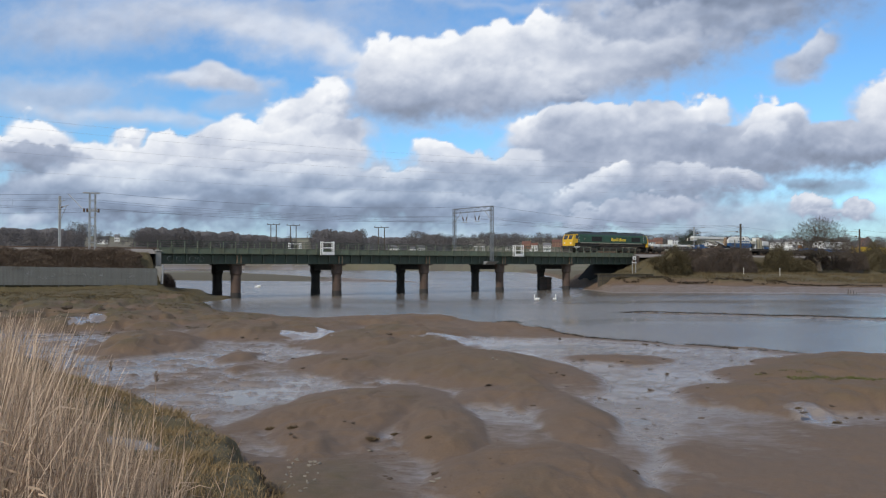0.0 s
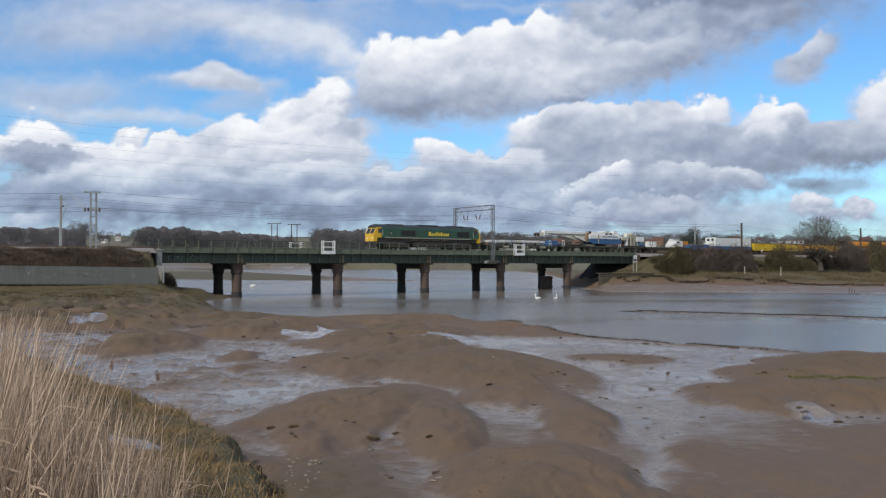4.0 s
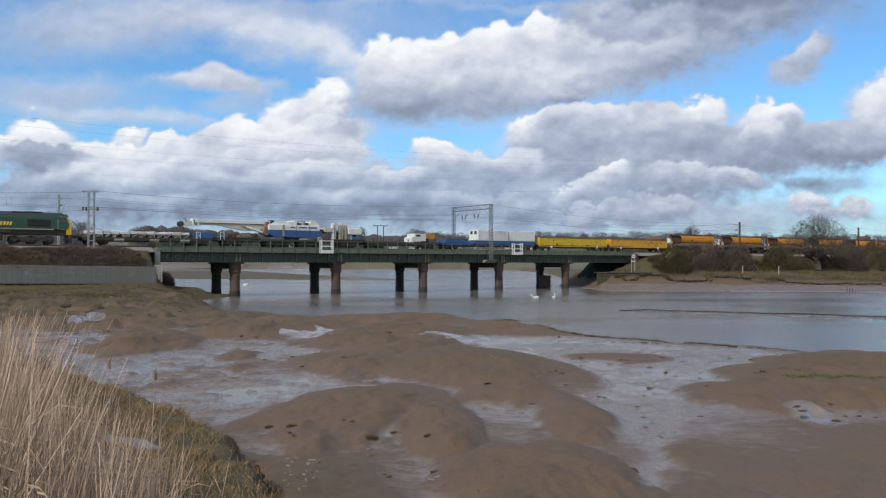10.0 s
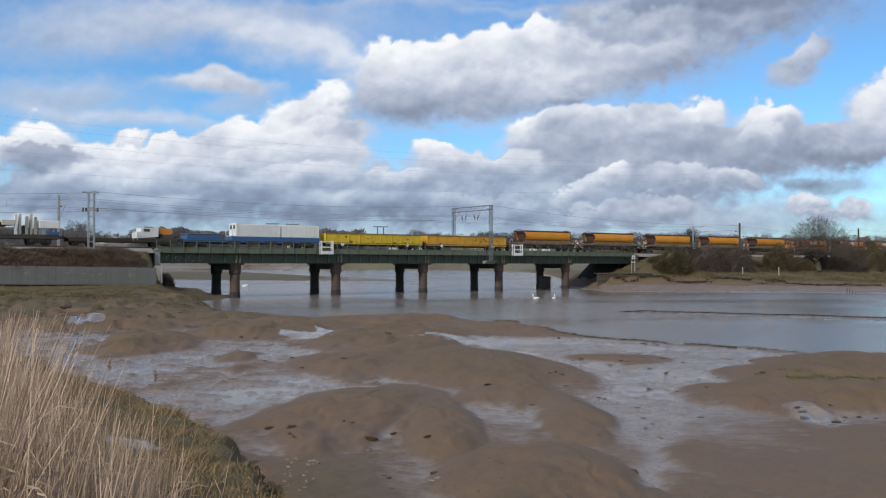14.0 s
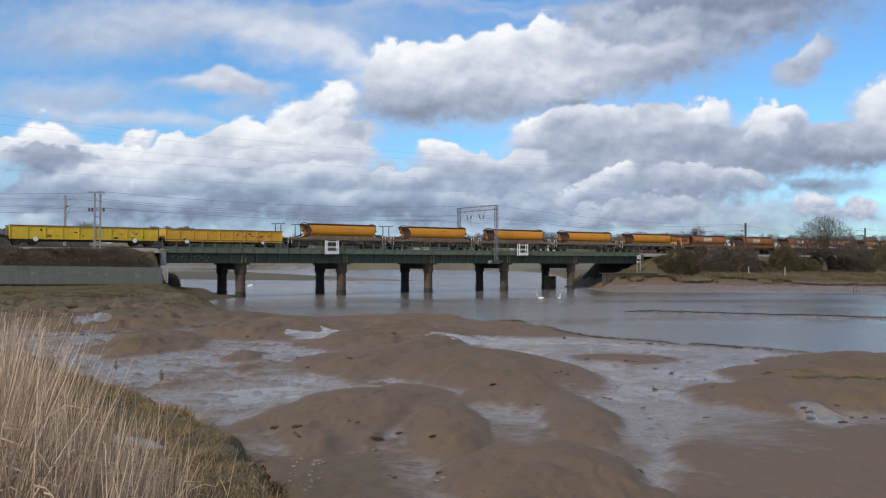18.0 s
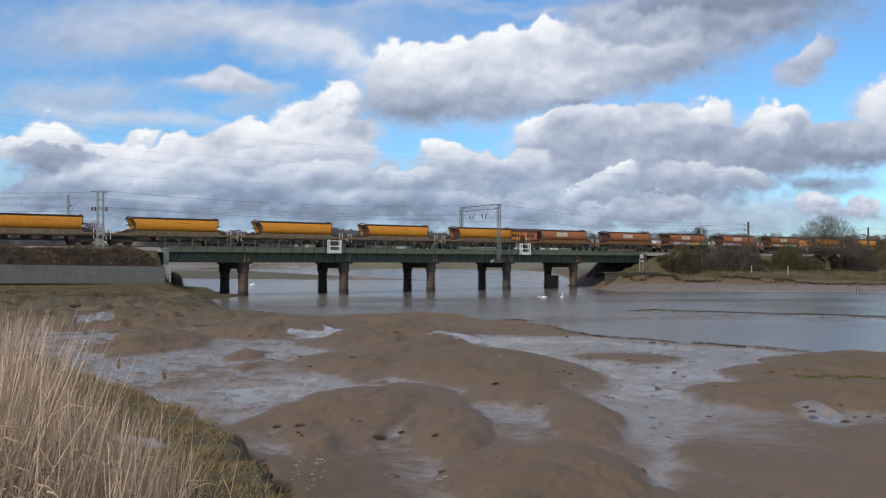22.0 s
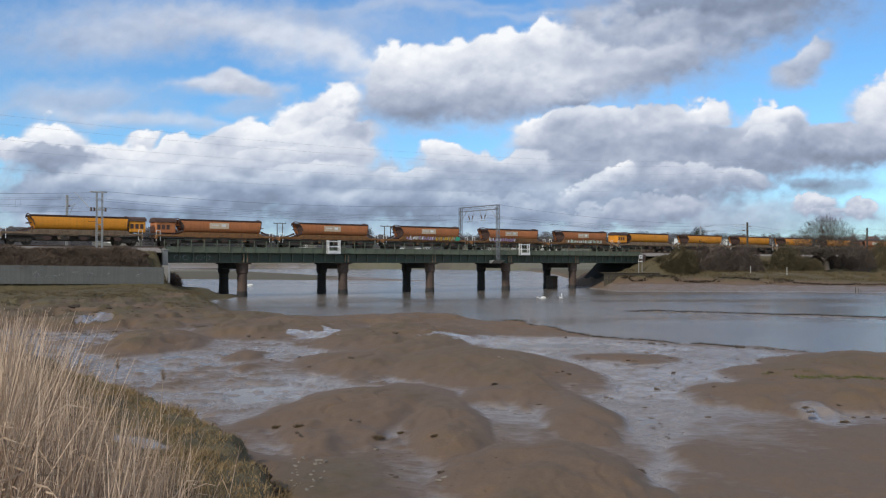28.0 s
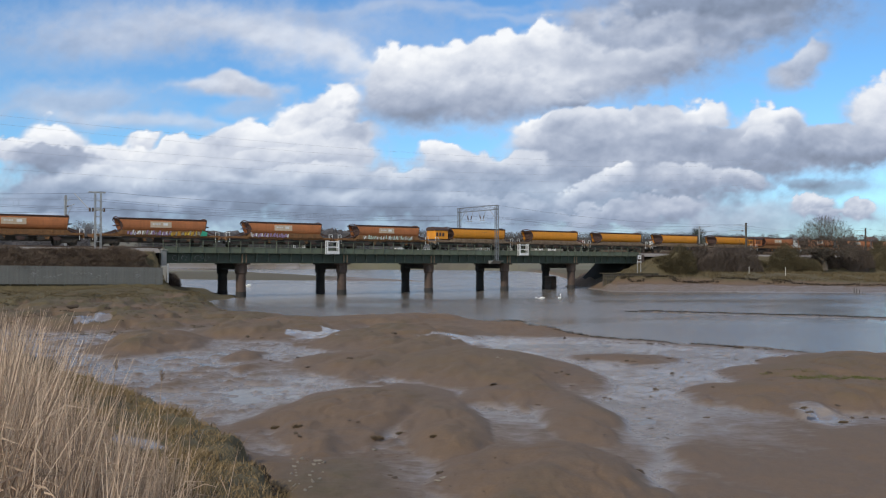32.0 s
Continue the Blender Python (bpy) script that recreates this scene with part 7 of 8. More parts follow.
def hummock_weed():
    """Low weed on the broken edges of the marsh hummocks."""
    rs = np.random.RandomState(80)
    P, Q, k = [], [], 0
    for j in range(200):
        y = rs.uniform(52, 98)
        x0 = rs.uniform(-0.55, -0.22) * y
        if y > 80 and x0 > -0.27 * y:
            continue
        wide = rs.uniform(0.25, 1.0)
        for i in range(3):
            xx = x0 + wide * rs.uniform(-1.2, 1.2)
            yy = y + 0.35 * rs.uniform(-1, 1)
            p, q = twigs(rs, 22, wide * 0.5, 0.14, 0.08, 0.08, 0.018, 0.2)
            P.append(p + np.array([xx, yy, ground_z(xx, yy) - 0.05]))
            Q.append(q + k)
            k += len(p)
    ob = new("hummock_weed", soup("hummock_weed", np.concatenate(P), np.concatenate(Q), MAT["hummock_weed"]))
    tagged(ob, "low olive-brown weed on the marsh hummocks", "weed", kind="stuff")


def green_weed():
    """Bright green weed drawn out over the mud mound."""
    rs = np.random.RandomState(81)
    P, Q, k = [], [], 0
    for j in range(34):
        x, y = 13.9 + 1.9 * rs.normal(0, 0.6), 30.3 + 1.5 * rs.normal(0, 0.6)
        p, q = twigs(rs, 40, 0.35, 0.12, 0.03, 0.07, 0.012, 0.1)
        P.append(p + np.array([x, y, ground_z(x, y) - 0.015]))
        Q.append(q + k)
        k += len(p)
    ob = new("green_weed", soup("green_weed", np.concatenate(P), np.concatenate(Q), MAT["green_weed"]))
    tagged(ob, "thin bright green weed on a brown mud mound", "weed", kind="stuff")


MAT["green_weed"] = leafy("green_weed", (0.07, 0.08, 0.022), (0.15, 0.15, 0.05), 0.85, 2.0)
green_weed()
MAT["hummock_weed"] = leafy("hummock_weed", (0.045, 0.036, 0.02), (0.11, 0.085, 0.045), 0.85, 2.0)
hummock_weed()
# near-black twigs, their colour stands for shade along the mud edges
MAT["wrack"] = leafy("wrack", (0.02, 0.016, 0.012), (0.06, 0.045, 0.03), 0.85, 2.0)
dark_edge_line()


def bank_grass():
    """Coarse grass on the far bank and on the salt marsh before the fence."""
    rs = np.random.RandomState(79)
    n = 60000
    ya = rs.uniform(138, 176, n)
    xa = rs.uniform(0.17, 0.62, n) * ya
    yb = rs.uniform(70, 106, n)
    xb = rs.uniform(-0.58, -0.24, n) * yb
    for x, y, hh, nm, lab in ((xa, ya, 0.42, "bank_grass", "coarse olive-brown grass on the far bank"), (xb, yb, 0.09, "marsh_grass", "short olive-brown salt marsh grass")):
        z, grass, algae, far, pool = [a[0] for a in land(x[None, :], y[None, :])]
        clump = fbm(x * 0.35, y * 0.35, 4)
        keep = (grass > 0.35) & (rs.uniform(-0.9, 0.7, n) < clump)
        s, w = to_rail(x, y)
        keep &= ~((w > -2.0) & (w < 11.5))
        x, y, z, clump = x[keep], y[keep], z[keep], clump[keep]
        m = len(x)
        h = hh * rs.uniform(0.4, 1.3, m) * np.clip(0.7 + clump, 0.3, 1.6)
        a = rs.uniform(0, 2 * np.pi, m)
        wd = 0.03 + 0.02 * rs.uniform(0, 1, m)
        p0 = np.stack([x - wd * np.cos(a), y - wd * np.sin(a), z - 0.03], -1)
        p1 = np.stack([x + wd * np.cos(a), y + wd * np.sin(a), z - 0.03], -1)
        p2 = np.stack([x + rs.normal(0, 0.5, m) * h, y + rs.normal(0, 0.5, m) * h, z + h], -1)
        tagged(new(nm, soup(nm, np.stack([p0, p1, p2], 1).reshape(-1, 3), np.arange(3 * m).reshape(-1, 3), MAT["bank_turf"])), lab, "grass", kind="stuff")


bank_grass()


def bare_tree(x, y, z, h, spread, seed, label, name="bare_tree", depth=5, kids=(4, 5), mat="bark", bole=0.24, crown=(6, 6, 4)):
    """A leafless tree: tapered trunk and limbs, and a crown of fine twigs."""
    rs = random.Random(seed)
    ob = thing(name, pose(x, y, z), label, "tree")
    wood, fine = Geo(), Geo()
    trunk = Geo()

    def grow(p, d, ln, r, lvl):
        segs = 3 if lvl < 3 else 2
        for k in range(segs):
            q = p + d * (ln / segs)
            r2 = r * (0.86 if lvl < 3 else 0.75)
            (trunk if lvl == 0 else wood if lvl < 3 else fine).tube(p, q, r, r2, 7 if lvl < 2 else 4 if lvl < 3 else 3, False)
            p, r = q, r2
            d = (d + Vector((rs.gauss(0, 0.13), rs.gauss(0, 0.13), rs.gauss(0.03, 0.08)))).normalized()
            if lvl > 0 and lvl < depth - 1 and k < segs - 1:
                e = (d + Vector((rs.gauss(0, 0.6), rs.gauss(0, 0.6), rs.uniform(-0.1, 0.4)))).normalized()
                grow(p, e, ln * 0.55, r * 0.55, lvl + 1)
        if lvl < depth:
            for k in range(rs.randint(*kids) if lvl < 2 else 3):
                a = rs.uniform(0, 2 * math.pi)
                side = Vector((math.cos(a), math.sin(a), rs.uniform(-0.05, 0.55)))
                e = (d * 0.75 + side * spread).normalized()
                grow(p, e, ln * rs.uniform(0.62, 0.82), max(r * 0.62, 0.05), lvl + 1)

    grow(Vector((0, 0, -0.3)), Vector((0, 0, 1)), h * bole, h * 0.036, 0)
    part("trunk", trunk, MAT[mat], ob)
    part("limb_frame", wood, MAT[mat], ob)
    part("branch_spray", fine.mesh("branch_spray", MAT[mat]), None, ob)
    r2 = np.random.RandomState(seed)
    # fine outer twigs, thickest in the shell of the domed crown
    m = 12000
    d = r2.normal(0, 1, (m, 3))
    d /= np.linalg.norm(d, axis=1, keepdims=True)
    d[:, 2] = np.abs(d[:, 2]) * 1.2 - 0.25
    c = d * (r2.uniform(0.1, 1.0, (m, 1)) ** 0.45) * np.array([crown[0], crown[0] * 0.8, crown[1]]) * (1 + 0.10 * fbm(d[:, :1] * 3 + seed, d[:, 2:] * 3, 3)) + np.array([0, 0, crown[2]])
    e = (d + r2.normal(0, 0.55, (m, 3)) + np.array([0, 0, 0.35])) * r2.uniform(0.25, 0.75, (m, 1))
    w = r2.normal(0, 0.018, (m, 3))
    part("twig_crown", soup("twig_crown", np.stack([c - w, c + w, c + e], 1).reshape(-1, 3), np.arange(3 * m).reshape(-1, 3), MAT[mat]), None, ob)
    return ob


bx, by = rail_xy(129.8, -9.0)
bare_tree(bx, by, 3.4, 19.0, 1.15, 5, "large domed leafless tree on the river bank", kids=(4, 5), bole=0.11, crown=(7.0, 7.6, 4.2))

# ---- far woods, hedges and houses ----


def crowns(rs, centres, radii, n, flat=0.7):
    """Leafless crowns far off: loose clouds of small facets about each centre."""
    m = len(centres)
    c = np.repeat(centres, n, 0)
    r = np.repeat(radii, n)[:, None]
    d = rs.normal(0, 1, (m * n, 3))
    d /= np.linalg.norm(d, axis=1, keepdims=True)
    p = c + d * r * rs.uniform(0.25, 1.0, (m * n, 1)) ** 0.6 * np.array([1, 1, flat])
    s = r * rs.uniform(0.04, 0.10, (m * n, 1))
    a = p + rs.normal(0, 1, (m * n, 3)) * s
    b = p + rs.normal(0, 1, (m * n, 3)) * s
    pts = np.stack([p, a, b], 1).reshape(-1, 3)
    return pts, np.arange(3 * m * n).reshape(-1, 3)


def px_x(px, y):
    return (px - 784) / 1500.0 * y


def ridge(px0, px1, yd, top0, top1, hgt, count, seed, label, mat="far_wood"):
    """Trees whose heads reach the given heights above eye level, in thousandths of the distance."""
    rs = np.random.RandomState(seed)
    t = rs.uniform(0, 1, count)
    y = yd * rs.uniform(0.94, 1.06, count)
    x = px_x(px0 + (px1 - px0) * t, y)
    up = (top0 + (top1 - top0) * t) / 1000.0 * y + H_EYE + 0.22 * hgt * fbm(t * 9 + seed, t * 0 + 1.5, 4)
    h = hgt * rs.uniform(0.75, 1.1, count)
    z = up - h * rs.uniform(0.4, 1.6, count)
    pts, tri = crowns(rs, np.stack([x, y, z], -1), h * 0.45, 210, 0.85)
    # dense body of the wood behind the single crowns
    nt, nv = max(30, int(abs(px1 - px0) * 1.2)), 9
    tt, vv = np.meshgrid(np.linspace(0, 1, nt), np.linspace(0, 1, nv), indexing="ij")
    end = np.sqrt(np.clip(1 - np.abs(2 * tt - 1) ** 8, 0.0, 1))
    head = (top0 + (top1 - top0) * tt) / 1000.0 * yd + H_EYE + 0.22 * hgt * fbm(tt * 9 + seed, tt * 0 + 1.5, 4)
    lumps = fbm(tt * abs(px1 - px0) * 0.16 + seed, vv * 5.0, 4)
    by = yd * (1.03 - 0.05 * vv) - hgt * 0.05 * lumps
    bz = head + (0.04 * lumps - 0.04) * hgt - vv * 1.9 * hgt - (1 - end) * hgt * 1.3
    body = np.stack([px_x(px0 + (px1 - px0) * tt, by), by, bz], -1).reshape(-1, 3)
    i = (np.arange(nt - 1)[:, None] * nv + np.arange(nv - 1)[None, :]).ravel()
    k = len(pts)
    faces = tri.tolist()
    if 60 < px1 - px0 and px0 < 700:
        faces += np.stack([i + k, i + 1 + k, i + nv + 1 + k, i + nv + k], -1).tolist()
        pts = np.concatenate([pts, body])
    ob = new("far_woodland", soup("far_woodland", pts, faces, MAT[mat], True))
    return tagged(ob, label, "woodland", kind="stuff")


ridge(-60, 150, 620, 45, 43, 9, 330, 1, "dark leafless trees on the low far shore")
ridge(120, 175, 700, 52, 50, 9, 60, 2, "clump of leafless trees behind the field")
ridge(170, 196, 720, 40, 40, 7, 26, 21, "small clump of leafless trees by a farm")
ridge(213, 232, 760, 36, 36, 6, 18, 22, "small clump of leafless trees by a farm")
ridge(236, 400, 760, 46, 41, 12, 420, 3, "dark wooded hill with a rounded end")
ridge(330, 520, 900, 41, 36, 12, 330, 4, "dark wooded slope beyond the railway")
ridge(550, 645, 780, 42, 43, 11, 170, 5, "round copse of leafless trees on a field")
ridge(630, 800, 1000, 33, 37, 11, 240, 6, "line of leafless hedgerow trees")
ridge(720, 920, 900, 40, 39, 10, 300, 7, "leafless trees among far houses")
ridge(860, 1040, 1000, 40, 38, 10, 260, 8, "leafless trees among far houses")
ridge(1030, 1240, 900, 39, 38, 9, 260, 9, "leafless trees behind the railway")
ridge(1205, 1235, 520, 44, 43, 7, 45, 10, "dark evergreen tree with a round head", "far_green")
ridge(1240, 1300, 560, 38, 36, 5, 60, 11, "dark evergreen trees on the skyline", "far_green")
ridge(1280, 1460, 800, 36, 36, 8, 260, 12, "leafless trees behind the railway")
ridge(1440, 1640, 700, 34, 36, 8, 260, 13, "leafless trees behind the railway")


def house(x, y, z, w, d, h, roofc, wallc, turn, label):
    ob = thing("house", pose(x, y, z, 0, 0, turn), label, "house", "far houses")
    part("wall", Geo().box(-w / 2, w / 2, -d / 2, d / 2, -0.6, h), MAT[wallc], ob)
    part("roof", Geo().prism([(-d / 2 - 0.3, h), (0, h + d * 0.42), (d / 2 + 0.3, h)], 0, -w / 2 - 0.3, w / 2 + 0.3), MAT[roofc], ob)
    part("chimney", Geo().box(w * 0.3, w * 0.3 + 0.8, -0.4, 0.4, h + d * 0.2, h + d * 0.42 + 1.2), MAT["iron"], ob)
    for k in range(3):
        for zz in (0.9, 3.4):
            if zz + 1.2 < h:
                part("window", Geo().box(-w / 2 + w * (k + 0.5) / 3 - 0.5, -w / 2 + w * (k + 0.5) / 3 + 0.5, -d / 2 - 0.06, -d / 2 + 0.05, zz, zz + 1.2), MAT["glass"], ob)


MAT["roof_red"] = worn("roof_red", (0.15, 0.07, 0.052), (0.12, 0.07, 0.05), 0.8, 0, 0.8, 0.4, 0.1, False)
MAT["roof_grey"] = worn("roof_grey", (0.14, 0.14, 0.15), (0.1, 0.09, 0.08), 0.8, 0, 0.8, 0.4, 0.1, False)
MAT["brick_wall"] = worn("brick_wall", (0.24, 0.13, 0.09), (0.14, 0.1, 0.08), 0.85, 0, 0.8, 0.4, 0.1, False)


def village():
    rs = random.Random(8)
    spots = [(207, 33, 680, "white", "roof_grey", 6), (180, 30.0, 690, "white", "roof_grey", 13), (932, 25, 640, "brick_wall", "roof_red", 10), (945, 23, 660, "white", "roof_red", 9),
             (968, 23, 600, "white", "roof_grey", 8), (985, 27, 680, "brick_wall", "roof_red", 11), (902, 22, 700, "white", "roof_grey", 9),
             (1000, 23, 640, "brick_wall", "roof_red", 9), (1020, 25, 700, "white", "roof_red", 9), (1150, 27, 620, "white", "roof_red", 10), (1165, 29, 640, "brick_wall", "roof_red", 10),
             (1192, 30, 600, "white", "roof_grey", 10), (1262, 29, 560, "white", "roof_grey", 22), (1298, 30, 600, "brick_wall", "roof_red", 12), (1345, 29, 620, "white", "roof_red", 11),
             (1375, 27, 600, "white", "roof_grey", 13), (1405, 28, 560, "white", "roof_grey", 16), (1490, 28, 540, "white", "roof_grey", 12), (1530, 29, 560, "brick_wall", "roof_red", 11),
             (698, 20, 560, "white", "roof_grey", 8), (745, 20, 540, "white", "roof_grey", 7), (730, 19, 570, "white", "roof_grey", 6), (1085, 26, 680, "brick_wall", "roof_red", 9)]
    for p, up, y, wall, roofc, wd in spots:
        y, wd = y * 1.35, wd * 0.85
        x = px_x(p, y)
        top = H_EYE + (up + 2.5) / 1000 * y
        hgt = rs.uniform(4.4, 5.4)
        lab = ("white rendered" if wall == "white" else "red brick") + " far house with a " + ("red tiled" if roofc == "roof_red" else "grey slate") + " pitched roof"
        house(x, y, top - hgt - 2.4, wd, 6.5, hgt, roofc, wall, rs.uniform(-25, 25), lab)


village()


def pole_h(px, y, top):
    x = px_x(px, y)
    z = ground_z(x, y)
    ob = thing("h_pole", pose(x, y, z, 0, 0, 12), "dark wooden twin-pole power line support", "utility pole", "power poles")
    ht = H_EYE + top / 1000 * y - z
    for o in (-2.7, 2.7):
        part("pole", Geo().tube((o, 0, -1), (o, 0, ht), 0.5, 0.4, 8), MAT["wood"], ob)
    part("crossarm", Geo().box(-6.4, 6.4, -0.3, 0.3, ht - 0.6, ht, 0.02), MAT["wood"], ob)
    for o in (-6, 0, 6):
        part("insulator", Geo().tube((o, 0, ht), (o, 0, ht + 0.9), 0.3, 0.2, 8), MAT["iron"], ob)


pole_h(484, 860, 48)
pole_h(519, 840, 47)
pole_h(675, 760, 44.5)

# ---- bank details ----


MAT["post_white"] = worn("weathered_white", (0.52, 0.50, 0.45), (0.32, 0.29, 0.24), 0.7, 0, 6.0, 0.5, 0.2, False)


def white_post(x, y, h):
    ob = thing("marker_post", pose(x, y, ground_z(x, y)), "white painted marker post on the grassy bank", "post", "marker posts")
    part("post", Geo().box(-0.055, 0.055, -0.055, 0.055, -0.3, h, 0.02), MAT["post_white"], ob)
    part("cap", Geo().prism([(-0.07, h), (0.07, h), (0, h + 0.08)], 1, -0.07, 0.07), MAT["post_white"], ob)


white_post(px_x(1316, 157), 157, 1.35)
white_post(px_x(1380, 157), 157, 1.5)


def timber_staging():
    y0 = 150.0
    x0 = px_x(1084, y0)
    z0 = 1.25
    ob = thing("timber_staging", pose(x0, y0, z0, 0, 0, 8), "old dark timber wall with pale piles at the water edge", "jetty")
    rs = random.Random(6)
    part("sheet_wall", Geo().box(-2.6, 7.6, 0.12, 0.5, -1.0, 1.55, 0.04), MAT["wood"], ob)
    for k in range(26):
        x = -2.4 + k * 0.4 + rs.uniform(-0.08, 0.08)
        part("mooring_post", Geo().tube((x, 0, -1.2), (x + rs.uniform(-0.06, 0.06), 0, 1.3 + rs.uniform(-0.6, 0.3)), 0.10, 0.08, 8), MAT["old_timber"], ob)
    for z in (0.35, 1.1):
        part("waling", Geo().box(-2.7, 7.7, -0.18, -0.10, z, z + 0.2, 0.02), MAT["wood"], ob)
    part("walkway", Geo().box(-2.8, 7.8, -0.14, 1.6, 1.55, 1.66, 0.02), MAT["old_timber"], ob)
    fp = thing("post_row", pose(0, 0, 0), "row of thin old stakes in the mud", "stakes")
    for k in range(16):
        y = 128 - k * 0.8
        x = px_x(1500 + k * 5, y)
        z = ground_z(x, y)
        part("stake", Geo().tube((x, y, z - 0.3), (x + rs.uniform(-0.08, 0.08), y, z + rs.uniform(0.7, 1.2)), 0.06, 0.05, 6), MAT["wood"], fp)


timber_staging()


def swan(x, y, turn, label, low=False, size=0.72):
    ob = thing("swan", pose(x, y, 0.0, 0, 0, turn), label, "swan", "swans")
    k = size
    b = Geo().ball((0, 0, 0.13), 0.50 * k, 0.24 * k, 0.22 * k, 14, 10)
    b.v = [(p[0], p[1], p[2] + 0.14 * max(0, -p[0] - 0.1)) for p in b.v]
    part("body", b, MAT["swan_white"], ob, smooth=True)
    wings = []
    for sg in (-1, 1):
        w = Geo().ball((-0.12 * k, 0.05 * sg * k, 0.04 * k), 0.40 * k, 0.08 * k, 0.19 * k, 12, 8)
        wings.append(part("wing", w, MAT["swan_white"], ob, smooth=True, at=pose(0, 0.15 * sg * k, 0.24 * k)))
    n = Geo()
    pts = [(0, 0, 0), (0.12, 0, 0.18), (0.10, 0, 0.42), (0.04, 0, 0.62), (0.06, 0, 0.74), (0.14, 0, 0.77)]
    if low:
        pts = [(0, 0, 0), (0.15, 0, 0.08), (0.26, 0, -0.02), (0.32, 0, -0.14)]
    for a, c in zip(pts, pts[1:]):
        n.tube([q * k for q in a], [q * k for q in c], 0.065 * k, 0.06 * k, 9)
    neck = part("neck", n, MAT["swan_white"], ob, smooth=True, at=pose(0.38 * k, 0, 0.2 * k))
    if not low:
        part("head", Geo().ball((0.16 * k, 0, 0.77 * k), 0.10 * k, 0.065 * k, 0.065 * k, 10, 7), MAT["swan_white"], neck, smooth=True)
        part("beak", Geo().tube((0.24 * k, 0, 0.76 * k), (0.37 * k, 0, 0.72 * k), 0.035 * k, 0.012 * k, 7), MAT["orange_cab"], neck, "orange beak")
    return ob, wings, neck, k


MAT["swan_white"] = worn("swan_white", (0.86, 0.85, 0.82), (0.7, 0.66, 0.58), 0.7, 0, 4.0, 0.25, 0.05, False)
swan_a = swan(px_x(950, 107.5), 107.5, 200, "white swan afloat with its neck raised")
swan_b = swan(px_x(982, 107.5), 107.5, 70, "white swan stretching its wings on the water")
swan_c = swan(px_x(457, 168), 168, 170, "white swan feeding with its head down", True, 1.0)

# ---- reeds, turf and litter by the camera ----


def reed_mesh(rs, n, place, hgt, rad, lean):
    """Dry stems as three-sided tapered wands in three bends, with a few blades."""
    P, Q = [], []
    base = place(rs, n)
    k = 0
    for x, y, z in base:
        h = hgt(rs, x, y)
        a = rs.uniform(0, 2 * math.pi)
        lx, ly = lean * rs.gauss(0.15, 0.33), lean * rs.gauss(0, 0.3)
        r = rad * rs.choice((0.7, 0.8, 1.0, 1.4, 2.0))
        for j in range(4):
            t = j / 3
            cx, cy, cz = x + lx * t * t * h, y + ly * t * t * h, z + h * t * (1 - 0.10 * t * abs(lx))
            rr = r * (1 - 0.75 * t)
            for i in range(3):
                b = a + i * 2.094
                P.append((cx + rr * math.cos(b), cy + rr * math.sin(b), cz))
        for j in range(3):
            for i in range(3):
                o = k + j * 3
                Q.append((o + i, o + (i + 1) % 3, o + 3 + (i + 1) % 3, o + 3 + i))
        k += 12
        for b in range(2 if rs.random() < 0.75 else 0):
            t = rs.uniform(0.15, 0.7)
            cx, cy, cz = x + lx * t * t * h, y + ly * t * t * h, z + h * t
            ang = rs.uniform(0, 2 * math.pi)
            ln = rs.uniform(0.2, 0.55)
            dx, dy, dz = math.cos(ang) * ln * 0.7, math.sin(ang) * ln * 0.7, rs.uniform(-0.25, 0.5) * ln
            wv = 0.006
            P.extend([(cx, cy, cz - wv), (cx + dx * 0.5, cy + dy * 0.5, cz + dz * 0.9 + 0.05 - wv), (cx + dx, cy + dy, cz + dz), (cx + dx * 0.5, cy + dy * 0.5, cz + dz * 0.9 + 0.05 + wv), (cx, cy, cz + wv)])
            Q.append((k, k + 1, k + 3, k + 4))
            Q.append((k + 1, k + 2, k + 3))
            k += 5
    return P, Q


def heights(xy):
    a = np.array(xy)
    return land(a[None, :, 0], a[None, :, 1])[0][0]


def reed_top(px):
    """Height of the reed heads over the view's width, thousandths below eye level."""
    return np.interp(px, [-200, 0, 60, 150, 230, 300, 345], [40, 60, 80, 146, 190, 222, 250])


